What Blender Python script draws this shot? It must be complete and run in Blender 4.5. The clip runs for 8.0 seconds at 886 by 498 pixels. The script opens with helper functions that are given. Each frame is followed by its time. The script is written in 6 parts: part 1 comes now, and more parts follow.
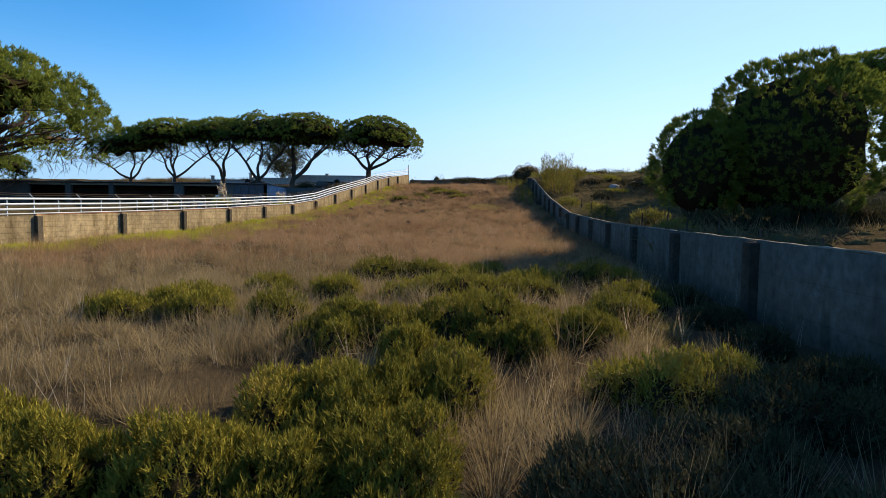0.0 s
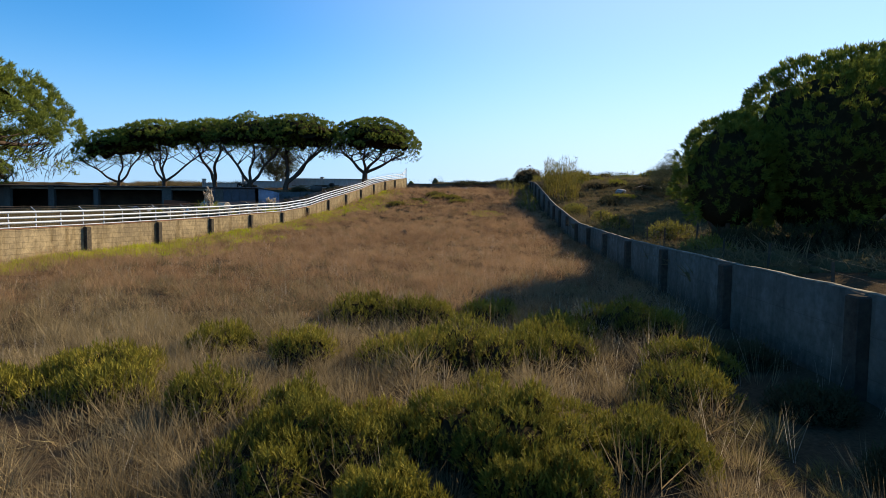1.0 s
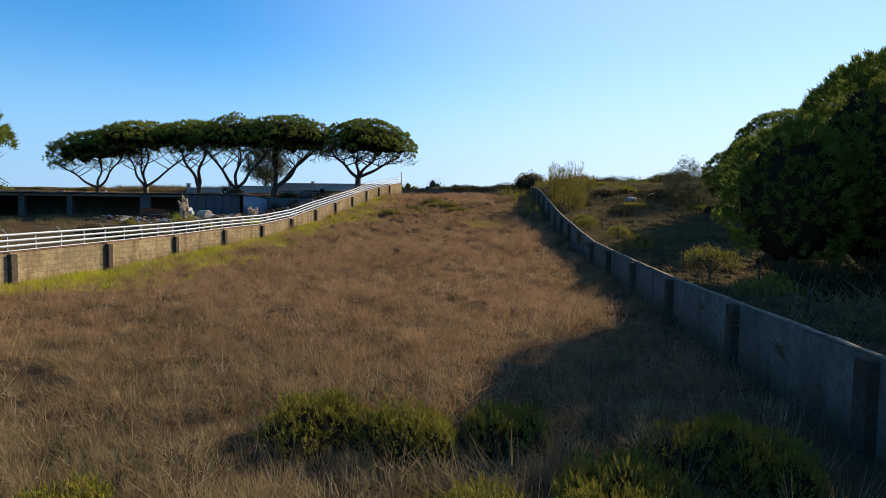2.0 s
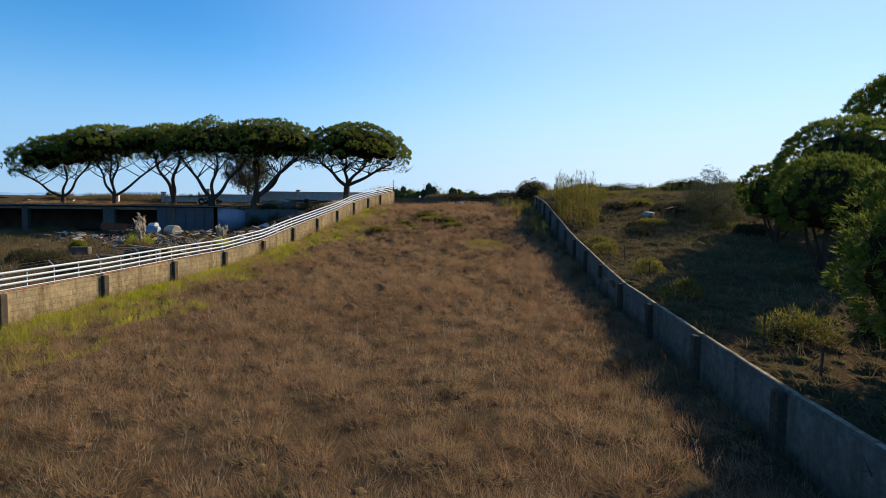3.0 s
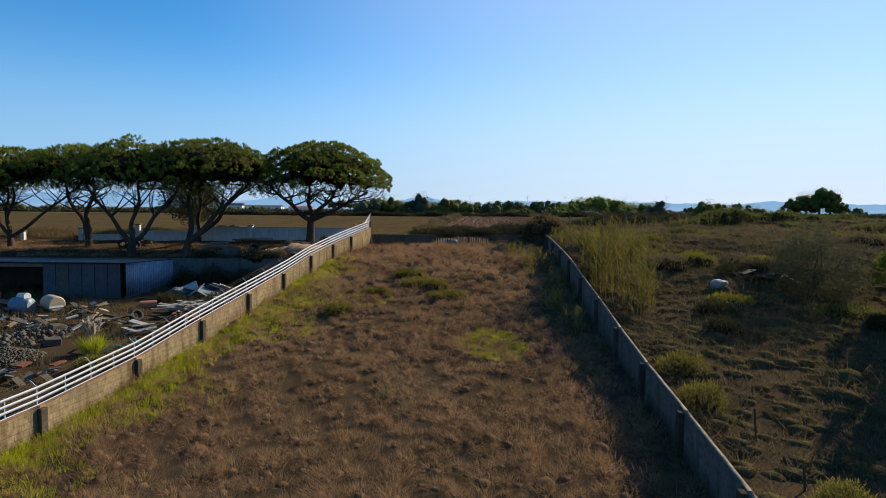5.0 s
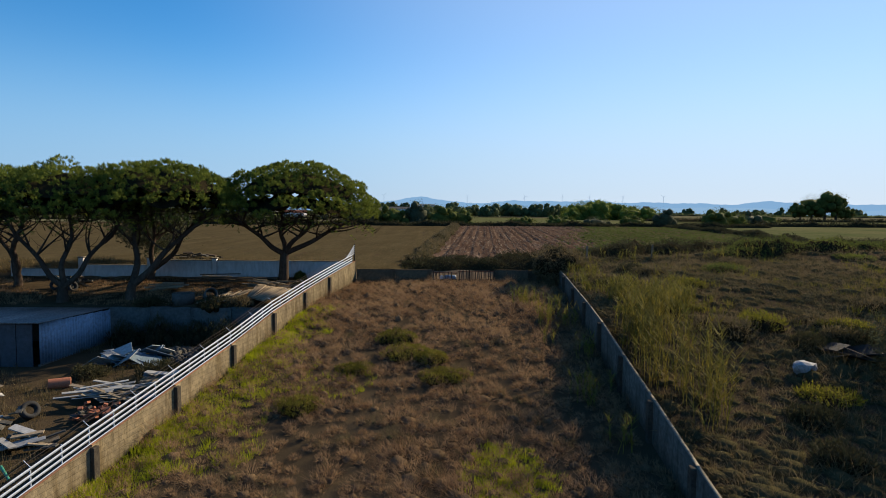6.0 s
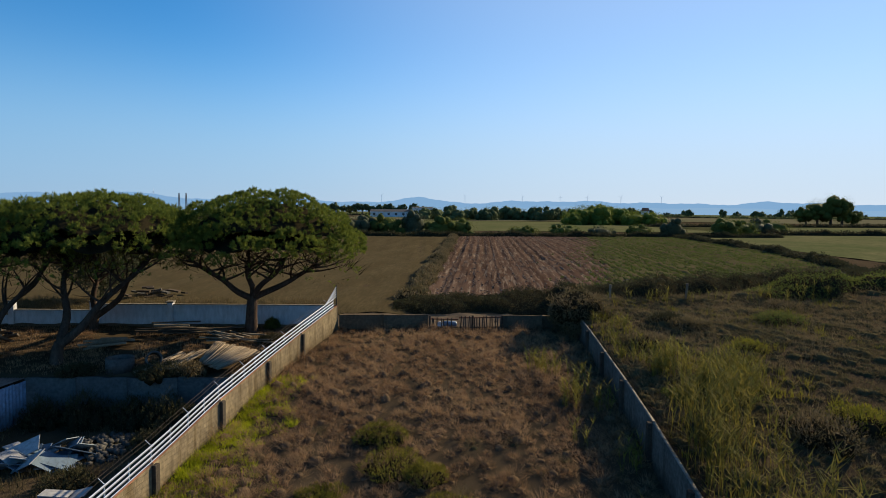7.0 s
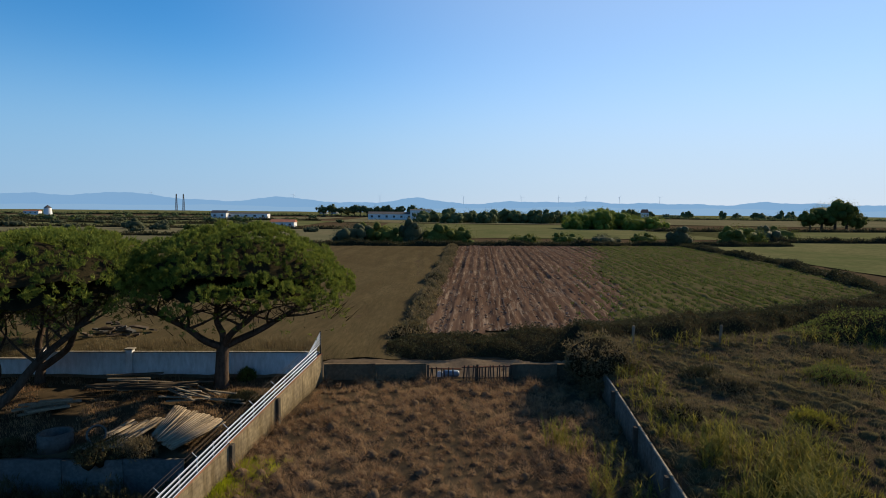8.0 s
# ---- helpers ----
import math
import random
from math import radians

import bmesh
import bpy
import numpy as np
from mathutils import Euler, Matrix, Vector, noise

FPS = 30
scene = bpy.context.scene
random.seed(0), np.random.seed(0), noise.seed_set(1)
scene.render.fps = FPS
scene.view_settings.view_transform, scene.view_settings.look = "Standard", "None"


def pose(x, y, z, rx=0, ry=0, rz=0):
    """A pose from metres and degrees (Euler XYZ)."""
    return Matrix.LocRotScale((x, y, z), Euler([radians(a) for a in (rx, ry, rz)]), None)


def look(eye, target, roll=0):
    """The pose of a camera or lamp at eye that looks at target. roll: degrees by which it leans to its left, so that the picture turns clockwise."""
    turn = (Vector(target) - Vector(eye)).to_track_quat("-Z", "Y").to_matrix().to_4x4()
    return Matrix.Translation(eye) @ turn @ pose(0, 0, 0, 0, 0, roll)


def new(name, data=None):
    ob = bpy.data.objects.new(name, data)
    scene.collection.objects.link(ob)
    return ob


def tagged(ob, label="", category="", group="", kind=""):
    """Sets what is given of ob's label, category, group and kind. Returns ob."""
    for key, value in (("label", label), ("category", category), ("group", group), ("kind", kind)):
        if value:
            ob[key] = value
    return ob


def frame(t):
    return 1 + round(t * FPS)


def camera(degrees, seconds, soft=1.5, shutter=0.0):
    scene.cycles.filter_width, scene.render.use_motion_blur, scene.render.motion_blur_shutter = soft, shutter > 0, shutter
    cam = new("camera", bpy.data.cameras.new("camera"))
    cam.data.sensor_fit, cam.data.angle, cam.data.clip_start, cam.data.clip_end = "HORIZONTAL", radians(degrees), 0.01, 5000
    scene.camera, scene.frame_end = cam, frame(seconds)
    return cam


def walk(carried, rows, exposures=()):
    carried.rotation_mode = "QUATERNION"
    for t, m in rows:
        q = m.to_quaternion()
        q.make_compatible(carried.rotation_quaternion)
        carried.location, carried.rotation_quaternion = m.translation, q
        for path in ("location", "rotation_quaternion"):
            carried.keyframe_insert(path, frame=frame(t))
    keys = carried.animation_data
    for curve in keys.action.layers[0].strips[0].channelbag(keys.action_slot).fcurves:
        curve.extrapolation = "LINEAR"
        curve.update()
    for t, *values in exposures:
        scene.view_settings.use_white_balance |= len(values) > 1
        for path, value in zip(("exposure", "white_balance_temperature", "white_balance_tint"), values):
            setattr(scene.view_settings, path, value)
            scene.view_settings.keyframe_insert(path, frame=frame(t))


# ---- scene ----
cam = camera(74.0, 8.0, soft=0.9)
# seconds, eye x y z, turn about x, y, z
PATH = [
    (0.0, 0.000, 0.000, 1.900, 86.400, -0.600, 0.000),
    (0.5, 0.007, 1.178, 2.112, 86.426, -0.602, -0.034),
    (1.0, 0.012, 2.540, 2.397, 86.465, -0.611, -0.106),
    (1.5, 0.029, 4.242, 2.741, 86.488, -0.620, -0.210),
    (3.0, 0.227, 11.888, 4.503, 86.438, -0.626, -0.622),
    (3.5, 0.371, 14.979, 5.294, 86.442, -0.588, -0.820),
    (4.0, 0.496, 18.321, 6.195, 86.435, -0.548, -1.033),
    (4.5, 0.550, 21.742, 7.181, 86.410, -0.522, -1.229),
    (6.0, 0.818, 33.621, 10.787, 86.302, -0.590, -1.685),
    (6.5, 0.917, 37.519, 12.008, 86.294, -0.587, -1.799),
    (7.0, 0.975, 41.001, 13.109, 86.302, -0.584, -1.898),
    (7.5, 1.015, 43.850, 14.136, 86.317, -0.580, -1.973),
    (8.0, 1.020, 46.225, 15.034, 86.329, -0.572, -2.056),
]
walk(cam, [(t, pose(x, y, z, rx, ry, rz)) for t, x, y, z, rx, ry, rz in PATH],
     [(0.0, 1.04), (1.5, 0.99), (3.5, 0.83), (4.5, 0.78), (6.5, 0.62), (8.0, 0.57)])

# ---- light ----
SUN_AZ, SUN_EL = radians(50), radians(26)
world = bpy.data.worlds.new("sky")
scene.world = world
world.use_nodes = True
wn = world.node_tree.nodes
sky = wn.new("ShaderNodeTexSky")
sky.sky_type = "NISHITA"
sky.sun_disc = False
sky.sun_elevation, sky.sun_rotation = SUN_EL, SUN_AZ
sky.altitude, sky.air_density, sky.dust_density, sky.ozone_density = 0, 1.0, 0.0, 4.0
wn["Background"].inputs["Strength"].default_value = 0.09
# pale haze low over the horizon, paler towards the sun
tone = wn.new("ShaderNodeHueSaturation")
tone.inputs["Saturation"].default_value, tone.inputs["Value"].default_value = 1.30, 1.10
place = wn.new("ShaderNodeTexCoord")
split = wn.new("ShaderNodeSeparateXYZ")
haze = wn.new("ShaderNodeMapRange")
haze.interpolation_type = "SMOOTHERSTEP"
haze.inputs[1].default_value, haze.inputs[2].default_value = 0.0, 0.30
haze.inputs[3].default_value, haze.inputs[4].default_value = 0.85, 0.0
veil = wn.new("ShaderNodeMix")
veil.data_type = "RGBA"
toward = wn.new("ShaderNodeVectorMath")
toward.operation = "DOT_PRODUCT"
toward.inputs[1].default_value = (math.sin(SUN_AZ), math.cos(SUN_AZ), 0.0)
side = wn.new("ShaderNodeMapRange")
side.inputs[1].default_value, side.inputs[2].default_value = 0.0, 1.0
tint = wn.new("ShaderNodeMix")
tint.data_type = "RGBA"
tint.inputs[6].default_value, tint.inputs[7].default_value = (1.7, 3.2, 5.3, 1), (3.2, 4.3, 6.0, 1)
wl = world.node_tree.links
wl.new(place.outputs["Generated"], split.inputs[0])
wl.new(place.outputs["Generated"], toward.inputs[0])
wl.new(toward.outputs["Value"], side.inputs[0])
wl.new(side.outputs[0], tint.inputs[0])
wl.new(tint.outputs[2], veil.inputs[7])
wl.new(split.outputs[2], haze.inputs[0])
wl.new(haze.outputs[0], veil.inputs[0])
wl.new(sky.outputs["Color"], tone.inputs["Color"])
wl.new(tone.outputs["Color"], veil.inputs[6])
# broad pale glow of the air round the sun
near_sun = wn.new("ShaderNodeVectorMath")
near_sun.operation = "DOT_PRODUCT"
near_sun.inputs[1].default_value = (math.sin(SUN_AZ) * math.cos(SUN_EL), math.cos(SUN_AZ) * math.cos(SUN_EL), math.sin(SUN_EL))
glow = wn.new("ShaderNodeMapRange")
glow.interpolation_type = "SMOOTHSTEP"
glow.inputs[1].default_value, glow.inputs[2].default_value = 0.35, 1.0
glow.inputs[3].default_value, glow.inputs[4].default_value = 0.0, 0.45
pale = wn.new("ShaderNodeMix")
pale.data_type = "RGBA"
pale.inputs[7].default_value = (5.4, 5.9, 6.8, 1)
wl.new(place.outputs["Generated"], near_sun.inputs[0])
wl.new(near_sun.outputs["Value"], glow.inputs[0])
wl.new(glow.outputs[0], pale.inputs[0])
wl.new(veil.outputs[2], pale.inputs[6])
wl.new(pale.outputs[2], wn["Background"].inputs["Color"])
sun_data = bpy.data.lights.new("sun", "SUN")
sun_data.energy, sun_data.angle, sun_data.color = 5.0, radians(0.6), (1.0, 0.82, 0.56)
sun = new("sun", sun_data)
sun_way = Vector((math.sin(SUN_AZ) * math.cos(SUN_EL), math.cos(SUN_AZ) * math.cos(SUN_EL), math.sin(SUN_EL)))
sun.matrix_world = look(sun_way * 100, (0, 0, 0))


# ---- materials ----
def ramp_mix(nt, fac, a, b):
    n = nt.nodes.new("ShaderNodeMix")
    n.data_type = "RGBA"
    n.inputs[6].default_value, n.inputs[7].default_value = (*a, 1), (*b, 1)
    if fac is not None:
        nt.links.new(fac, n.inputs[0])
    return n


def noise_at(nt, coord, scale, detail=4.0, rough=0.55, lo=0.35, hi=0.65):
    n = nt.nodes.new("ShaderNodeTexNoise")
    n.inputs["Scale"].default_value, n.inputs["Detail"].default_value, n.inputs["Roughness"].default_value = scale, detail, rough
    nt.links.new(coord, n.inputs["Vector"])
    m = nt.nodes.new("ShaderNodeMapRange")
    m.inputs[1].default_value, m.inputs[2].default_value = lo, hi
    nt.links.new(n.outputs[0], m.inputs[0])
    return n.outputs[0], m.outputs[0]


def surface(name, a, b, c=None, scale=1.0, fine=12.0, rough=0.85, bump=0.3, metal=0.0, vary=0.0, stretch=(1, 1, 1), crumbs=(0.35, 0.65), turn=0.0):
    """A two-scale surface: a and b mixed by a broad noise, c by a fine one; vary: change of value from object to object."""
    m = bpy.data.materials.new(name)
    m.use_nodes = True
    nt = m.node_tree
    p = nt.nodes["Principled BSDF"]
    p.inputs["Roughness"].default_value, p.inputs["Metallic"].default_value = rough, metal
    p.inputs["Specular IOR Level"].default_value = (0.0 if rough > 0.94 else 0.12) if rough > 0.8 else 0.45
    geo = nt.nodes.new("ShaderNodeNewGeometry")
    mp = nt.nodes.new("ShaderNodeMapping")
    if turn:
        # grain that runs along rows at an angle to the y axis
        mp.vector_type = "TEXTURE"
        mp.inputs["Rotation"].default_value = (0, 0, turn)
        stretch = tuple(1 / k for k in stretch)
    mp.inputs["Scale"].default_value = stretch
    nt.links.new(geo.outputs["Position"], mp.inputs["Vector"])
    _, big = noise_at(nt, mp.outputs[0], scale)
    raw, small = noise_at(nt, mp.outputs[0], fine, 6.0, 0.65, *crumbs)
    mix = ramp_mix(nt, big, a, b)
    out = mix.outputs[2]
    if c:
        mix2 = ramp_mix(nt, None, c, c)
        mul = nt.nodes.new("ShaderNodeMath")
        mul.operation = "MULTIPLY"
        mul.inputs[1].default_value = 0.7
        nt.links.new(small, mul.inputs[0])
        nt.links.new(mul.outputs[0], mix2.inputs[0])
        nt.links.new(out, mix2.inputs[6])
        out = mix2.outputs[2]
    if vary:
        info = nt.nodes.new("ShaderNodeObjectInfo")
        r = nt.nodes.new("ShaderNodeMapRange")
        r.inputs[3].default_value, r.inputs[4].default_value = 1 - vary, 1 + vary
        nt.links.new(info.outputs["Random"], r.inputs[0])
        hs = nt.nodes.new("ShaderNodeHueSaturation")
        nt.links.new(r.outputs[0], hs.inputs["Value"])
        nt.links.new(out, hs.inputs["Color"])
        out = hs.outputs[0]
    nt.links.new(out, p.inputs["Base Color"])
    if bump:
        bp = nt.nodes.new("ShaderNodeBump")
        bp.inputs["Strength"].default_value, bp.inputs["Distance"].default_value = bump, 0.05
        nt.links.new(raw, bp.inputs["Height"])
        nt.links.new(bp.outputs[0], p.inputs["Normal"])
    return m


def foliage(name, cols, glow=0.35, patch=0.15, rough=0.8, gloss=0.06):
    """Leaves or blades: colours spread by island and by patches of the plan, part of the light passing through."""
    m = bpy.data.materials.new(name)
    m.use_nodes = True
    nt = m.node_tree
    p = nt.nodes["Principled BSDF"]
    geo = nt.nodes.new("ShaderNodeNewGeometry")
    cr = nt.nodes.new("ShaderNodeValToRGB")
    el = cr.color_ramp.elements
    el[0].color, el[-1].color = (*cols[0], 1), (*cols[-1], 1)
    for i, c in enumerate(cols[1:-1]):
        el.new((i + 1) / (len(cols) - 1)).color = (*c, 1)
    _, broad = noise_at(nt, geo.outputs["Position"], patch, 3.0, 0.5, 0.3, 0.7)
    _, tuft = noise_at(nt, geo.outputs["Position"], patch * 6 + 0.3, 3.0, 0.5, 0.3, 0.7)
    both = nt.nodes.new("ShaderNodeMath")
    both.operation = "ADD"
    nt.links.new(broad, both.inputs[0])
    nt.links.new(tuft, both.inputs[1])
    big = both.outputs[0]
    add = nt.nodes.new("ShaderNodeMath")
    add.operation = "MULTIPLY_ADD"
    add.inputs[1].default_value = 0.30
    sc = nt.nodes.new("ShaderNodeMath")
    sc.operation = "MULTIPLY"
    sc.inputs[1].default_value = 0.35
    nt.links.new(big, sc.inputs[0])
    nt.links.new(geo.outputs["Random Per Island"], add.inputs[0])
    nt.links.new(sc.outputs[0], add.inputs[2])
    nt.links.new(add.outputs[0], cr.inputs[0])
    nt.links.new(cr.outputs[0], p.inputs["Base Color"])
    p.inputs["Roughness"].default_value = rough
    p.inputs["Specular IOR Level"].default_value = gloss
    tr = nt.nodes.new("ShaderNodeBsdfTranslucent")
    nt.links.new(cr.outputs[0], tr.inputs["Color"])
    mx = nt.nodes.new("ShaderNodeMixShader")
    mx.inputs[0].default_value = glow
    nt.links.new(p.outputs[0], mx.inputs[1])
    nt.links.new(tr.outputs[0], mx.inputs[2])
    nt.links.new(mx.outputs[0], nt.nodes["Material Output"].inputs["Surface"])
    return m


M_SOIL = surface("dry_soil", (0.066, 0.048, 0.030), (0.096, 0.069, 0.042), (0.038, 0.030, 0.018), 0.35, 22.0, 0.95, 0.9)
M_STRAW = foliage("dry_grass", [(0.092, 0.057, 0.031), (0.205, 0.124, 0.068), (0.345, 0.222, 0.125), (0.175, 0.140, 0.066)], 0.36, 0.25)
M_PALE = foliage("pale_grass", [(0.072, 0.055, 0.028), (0.158, 0.118, 0.062), (0.295, 0.228, 0.128), (0.125, 0.115, 0.045)], 0.34, 0.3)
M_GREEN = foliage("green_grass", [(0.155, 0.182, 0.010), (0.315, 0.350, 0.019), (0.470, 0.455, 0.034)], 0.5, 0.5)
M_OLIVE_GRASS = foliage("olive_grass", [(0.07, 0.06, 0.02), (0.14, 0.12, 0.042), (0.24, 0.185, 0.09)], 0.34, 0.5)
M_GORSE = foliage("gorse", [(0.031, 0.030, 0.008), (0.108, 0.103, 0.016), (0.224, 0.193, 0.029), (0.179, 0.112, 0.040)], 0.22, 0.6)
M_NEEDLE = foliage("pine_needles", [(0.046, 0.068, 0.016), (0.118, 0.150, 0.027), (0.270, 0.290, 0.046)], 0.33, 0.3)
M_DARKLEAF = foliage("dark_leaves", [(0.031, 0.048, 0.018), (0.088, 0.106, 0.025), (0.175, 0.188, 0.041)], 0.35, 0.3)
M_OLIVE = foliage("grey_green_leaves", [(0.038, 0.045, 0.026), (0.075, 0.083, 0.045), (0.112, 0.112, 0.068)], 0.25, 0.3)
M_REED = foliage("reed_leaves", [(0.034, 0.036, 0.012), (0.11, 0.100, 0.022), (0.22, 0.180, 0.038), (0.16, 0.100, 0.038)], 0.28, 0.6)
M_SHOOT = foliage("shoot_leaves", [(0.04, 0.045, 0.012), (0.11, 0.105, 0.022), (0.23, 0.20, 0.04), (0.14, 0.085, 0.03)], 0.3, 0.35)
M_BRAMBLE = foliage("bramble", [(0.020, 0.024, 0.011), (0.049, 0.049, 0.023), (0.088, 0.075, 0.042)], 0.2, 0.3, gloss=0.05)
M_YELLOW = foliage("yellow_green_leaves", [(0.09, 0.09, 0.015), (0.18, 0.17, 0.022), (0.13, 0.10, 0.035)], 0.35, 0.6)
M_WEED = foliage("olive_weeds", [(0.036, 0.034, 0.017), (0.091, 0.078, 0.038), (0.184, 0.138, 0.076), (0.115, 0.100, 0.044)], 0.28, 0.25)
# twig brown, darkened to stand in for shade inside crowns, shrubs and hedges
M_SHADE_TWIG = surface("shaded_inner_twigs", (0.024, 0.020, 0.011), (0.036, 0.029, 0.016), (0.015, 0.014, 0.008), 1.5, 9.0, 0.95, 0.8)
M_THATCH = surface("dead_thatch", (0.125, 0.084, 0.050), (0.175, 0.119, 0.071), (0.075, 0.052, 0.031), 0.6, 24.0, 0.95, 1.0)
M_WEEDMAT = surface("olive_thatch", (0.068, 0.060, 0.030), (0.105, 0.086, 0.045), (0.042, 0.040, 0.019), 0.5, 20.0, 0.95, 1.0)
M_PLUME = foliage("pampas_plume", [(0.45, 0.38, 0.28), (0.6, 0.52, 0.42)], 0.4, 0.5)
M_BARK = surface("pine_bark", (0.065, 0.047, 0.036), (0.115, 0.082, 0.062), (0.032, 0.025, 0.02), 1.5, 9.0, 0.95, 0.8, stretch=(1, 1, 0.35))
M_CONC = surface("stained_concrete", (0.245, 0.195, 0.118), (0.168, 0.134, 0.085), (0.092, 0.076, 0.052), 0.8, 5.0, 0.95, 0.9, vary=0.10)
# dark tone of posts and poles; on wall pilasters it paints in their shaded side
M_POST = surface("dark_post", (0.06, 0.052, 0.042), (0.09, 0.078, 0.06), (0.035, 0.03, 0.026), 2.0, 12.0, 0.95, 0.5, vary=0.15)
M_CONC_R = surface("grey_concrete", (0.160, 0.143, 0.118), (0.114, 0.101, 0.083), (0.066, 0.058, 0.047), 0.9, 6.0, 0.95, 0.5, vary=0.08)
M_BACKWALL = surface("brown_stained_concrete", (0.15, 0.112, 0.07), (0.10, 0.076, 0.05), (0.06, 0.046, 0.032), 0.7, 5.0, 0.95, 0.8, vary=0.08)
M_CAP = surface("worn_cap", (0.29, 0.26, 0.21), (0.18, 0.165, 0.135), (0.09, 0.08, 0.066), 1.5, 6.0, 0.95, 0.5)
M_WHITEPAINT = surface("white_paint", (0.66, 0.67, 0.68), (0.56, 0.57, 0.58), (0.42, 0.42, 0.42), 1.5, 18.0, 0.5, 0.1)
M_WHITEWALL = surface("white_render", (0.60, 0.60, 0.61), (0.50, 0.50, 0.51), (0.34, 0.335, 0.33), 0.35, 4.0, 0.9, 0.15, stretch=(1, 1, 0.3))
M_COPING = surface("red_tile_coping", (0.26, 0.12, 0.07), (0.20, 0.10, 0.065), (0.12, 0.08, 0.06), 1.0, 8.0, 0.95, 0.3, vary=0.2)
M_RAIL = surface("pale_blue_rail", (0.35, 0.41, 0.51), (0.30, 0.355, 0.45), (0.21, 0.24, 0.30), 1.2, 14.0, 0.5, 0.08)
M_WIRE = surface("wire", (0.055, 0.045, 0.038), (0.085, 0.065, 0.05), None, 3.0, 20.0, 0.9, 0.0, 0.0)


def add_courses(m, w, h, joint, drips):
    """Give a wall material faint block courses in its relief and colour, and dark streaks running down from the top."""
    nt = m.node_tree
    p = nt.nodes["Principled BSDF"]
    geo = nt.nodes.new("ShaderNodeNewGeometry")
    sp = nt.nodes.new("ShaderNodeSeparateXYZ")
    co = nt.nodes.new("ShaderNodeCombineXYZ")
    nt.links.new(geo.outputs["Position"], sp.inputs[0])
    nt.links.new(sp.outputs[1], co.inputs[0])
    nt.links.new(sp.outputs[2], co.inputs[1])
    br = nt.nodes.new("ShaderNodeTexBrick")
    br.inputs["Scale"].default_value = 1.0
    br.inputs["Brick Width"].default_value, br.inputs["Row Height"].default_value = w, h
    br.inputs["Mortar Size"].default_value, br.inputs["Mortar Smooth"].default_value = joint, 0.4
    br.inputs["Color1"].default_value, br.inputs["Color2"].default_value = (1, 1, 1, 1), (0.93, 0.93, 0.93, 1)
    br.inputs["Mortar"].default_value = (0.80, 0.80, 0.80, 1)
    nt.links.new(co.outputs[0], br.inputs["Vector"])
    mp = nt.nodes.new("ShaderNodeMapping")
    mp.inputs["Scale"].default_value = (1, 1, 0.12)
    nt.links.new(geo.outputs["Position"], mp.inputs["Vector"])
    _, streak = noise_at(nt, mp.outputs[0], 2.6, 5.0, 0.6, 0.50, 0.68)
    dr = ramp_mix(nt, streak, (1, 1, 1), drips)
    last = p.inputs["Base Color"].links[0].from_socket
    for extra in (br.outputs["Color"], dr.outputs[2]):
        mu = nt.nodes.new("ShaderNodeMix")
        mu.data_type, mu.blend_type = "RGBA", "MULTIPLY"
        mu.inputs[0].default_value = 1.0
        nt.links.new(last, mu.inputs[6])
        nt.links.new(extra, mu.inputs[7])
        last = mu.outputs[2]
    nt.links.new(last, p.inputs["Base Color"])
    bp = nt.nodes.new("ShaderNodeBump")
    bp.inputs["Strength"].default_value, bp.inputs["Distance"].default_value = 0.6, 0.02
    bp.invert = True
    nt.links.new(br.outputs["Fac"], bp.inputs["Height"])
    nt.links.new(p.inputs["Normal"].links[0].from_socket, bp.inputs["Normal"])
    nt.links.new(bp.outputs[0], p.inputs["Normal"])


add_courses(M_CONC, 0.5, 0.2, 0.012, (0.58, 0.55, 0.5))
add_courses(M_CONC_R, 4.0, 0.5, 0.006, (0.7, 0.7, 0.68))


# ---- building helpers ----
def fast_mesh(name, V, F, mat, smooth=False):
    V, F = np.asarray(V, dtype=np.float32), np.asarray(F, dtype=np.int32)
    k = F.shape[1]
    me = bpy.data.meshes.new(name)
    me.vertices.add(len(V))
    me.vertices.foreach_set("co", V.ravel())
    me.loops.add(F.size)
    me.loops.foreach_set("vertex_index", F.ravel())
    me.polygons.add(len(F))
    me.polygons.foreach_set("loop_start", np.arange(0, F.size, k, dtype=np.int32))
    if smooth:
        me.polygons.foreach_set("use_smooth", np.ones(len(F), dtype=bool))
    me.materials.append(mat)
    me.update(calc_edges=True)
    return me


def under(ob, parent):
    """Hang ob, whose mesh is in world metres, under parent."""
    if parent is not None:
        ob.parent = parent
        ob.matrix_parent_inverse = Matrix.Translation(-parent.location)


def part(name, bm, material, parent=None, label=""):
    me = bpy.data.meshes.new(name)
    bm.to_mesh(me)
    bm.free()
    me.materials.append(material)
    ob = new(name, me)
    under(ob, parent)
    return tagged(ob, label)


def put(name, V, F, mat, parent=None, smooth=False, label=""):
    ob = new(name, fast_mesh(name, V, F, mat, smooth))
    under(ob, parent)
    return tagged(ob, label)


def thing(name, at, label, category, group="", kind=""):
    e = new(name)
    e.location = at
    e.empty_display_size = 0.2
    return tagged(e, label, category, group, kind)


BOX_F = [(0, 3, 2, 1), (4, 5, 6, 7), (0, 1, 5, 4), (1, 2, 6, 5), (2, 3, 7, 6), (3, 0, 4, 7)]


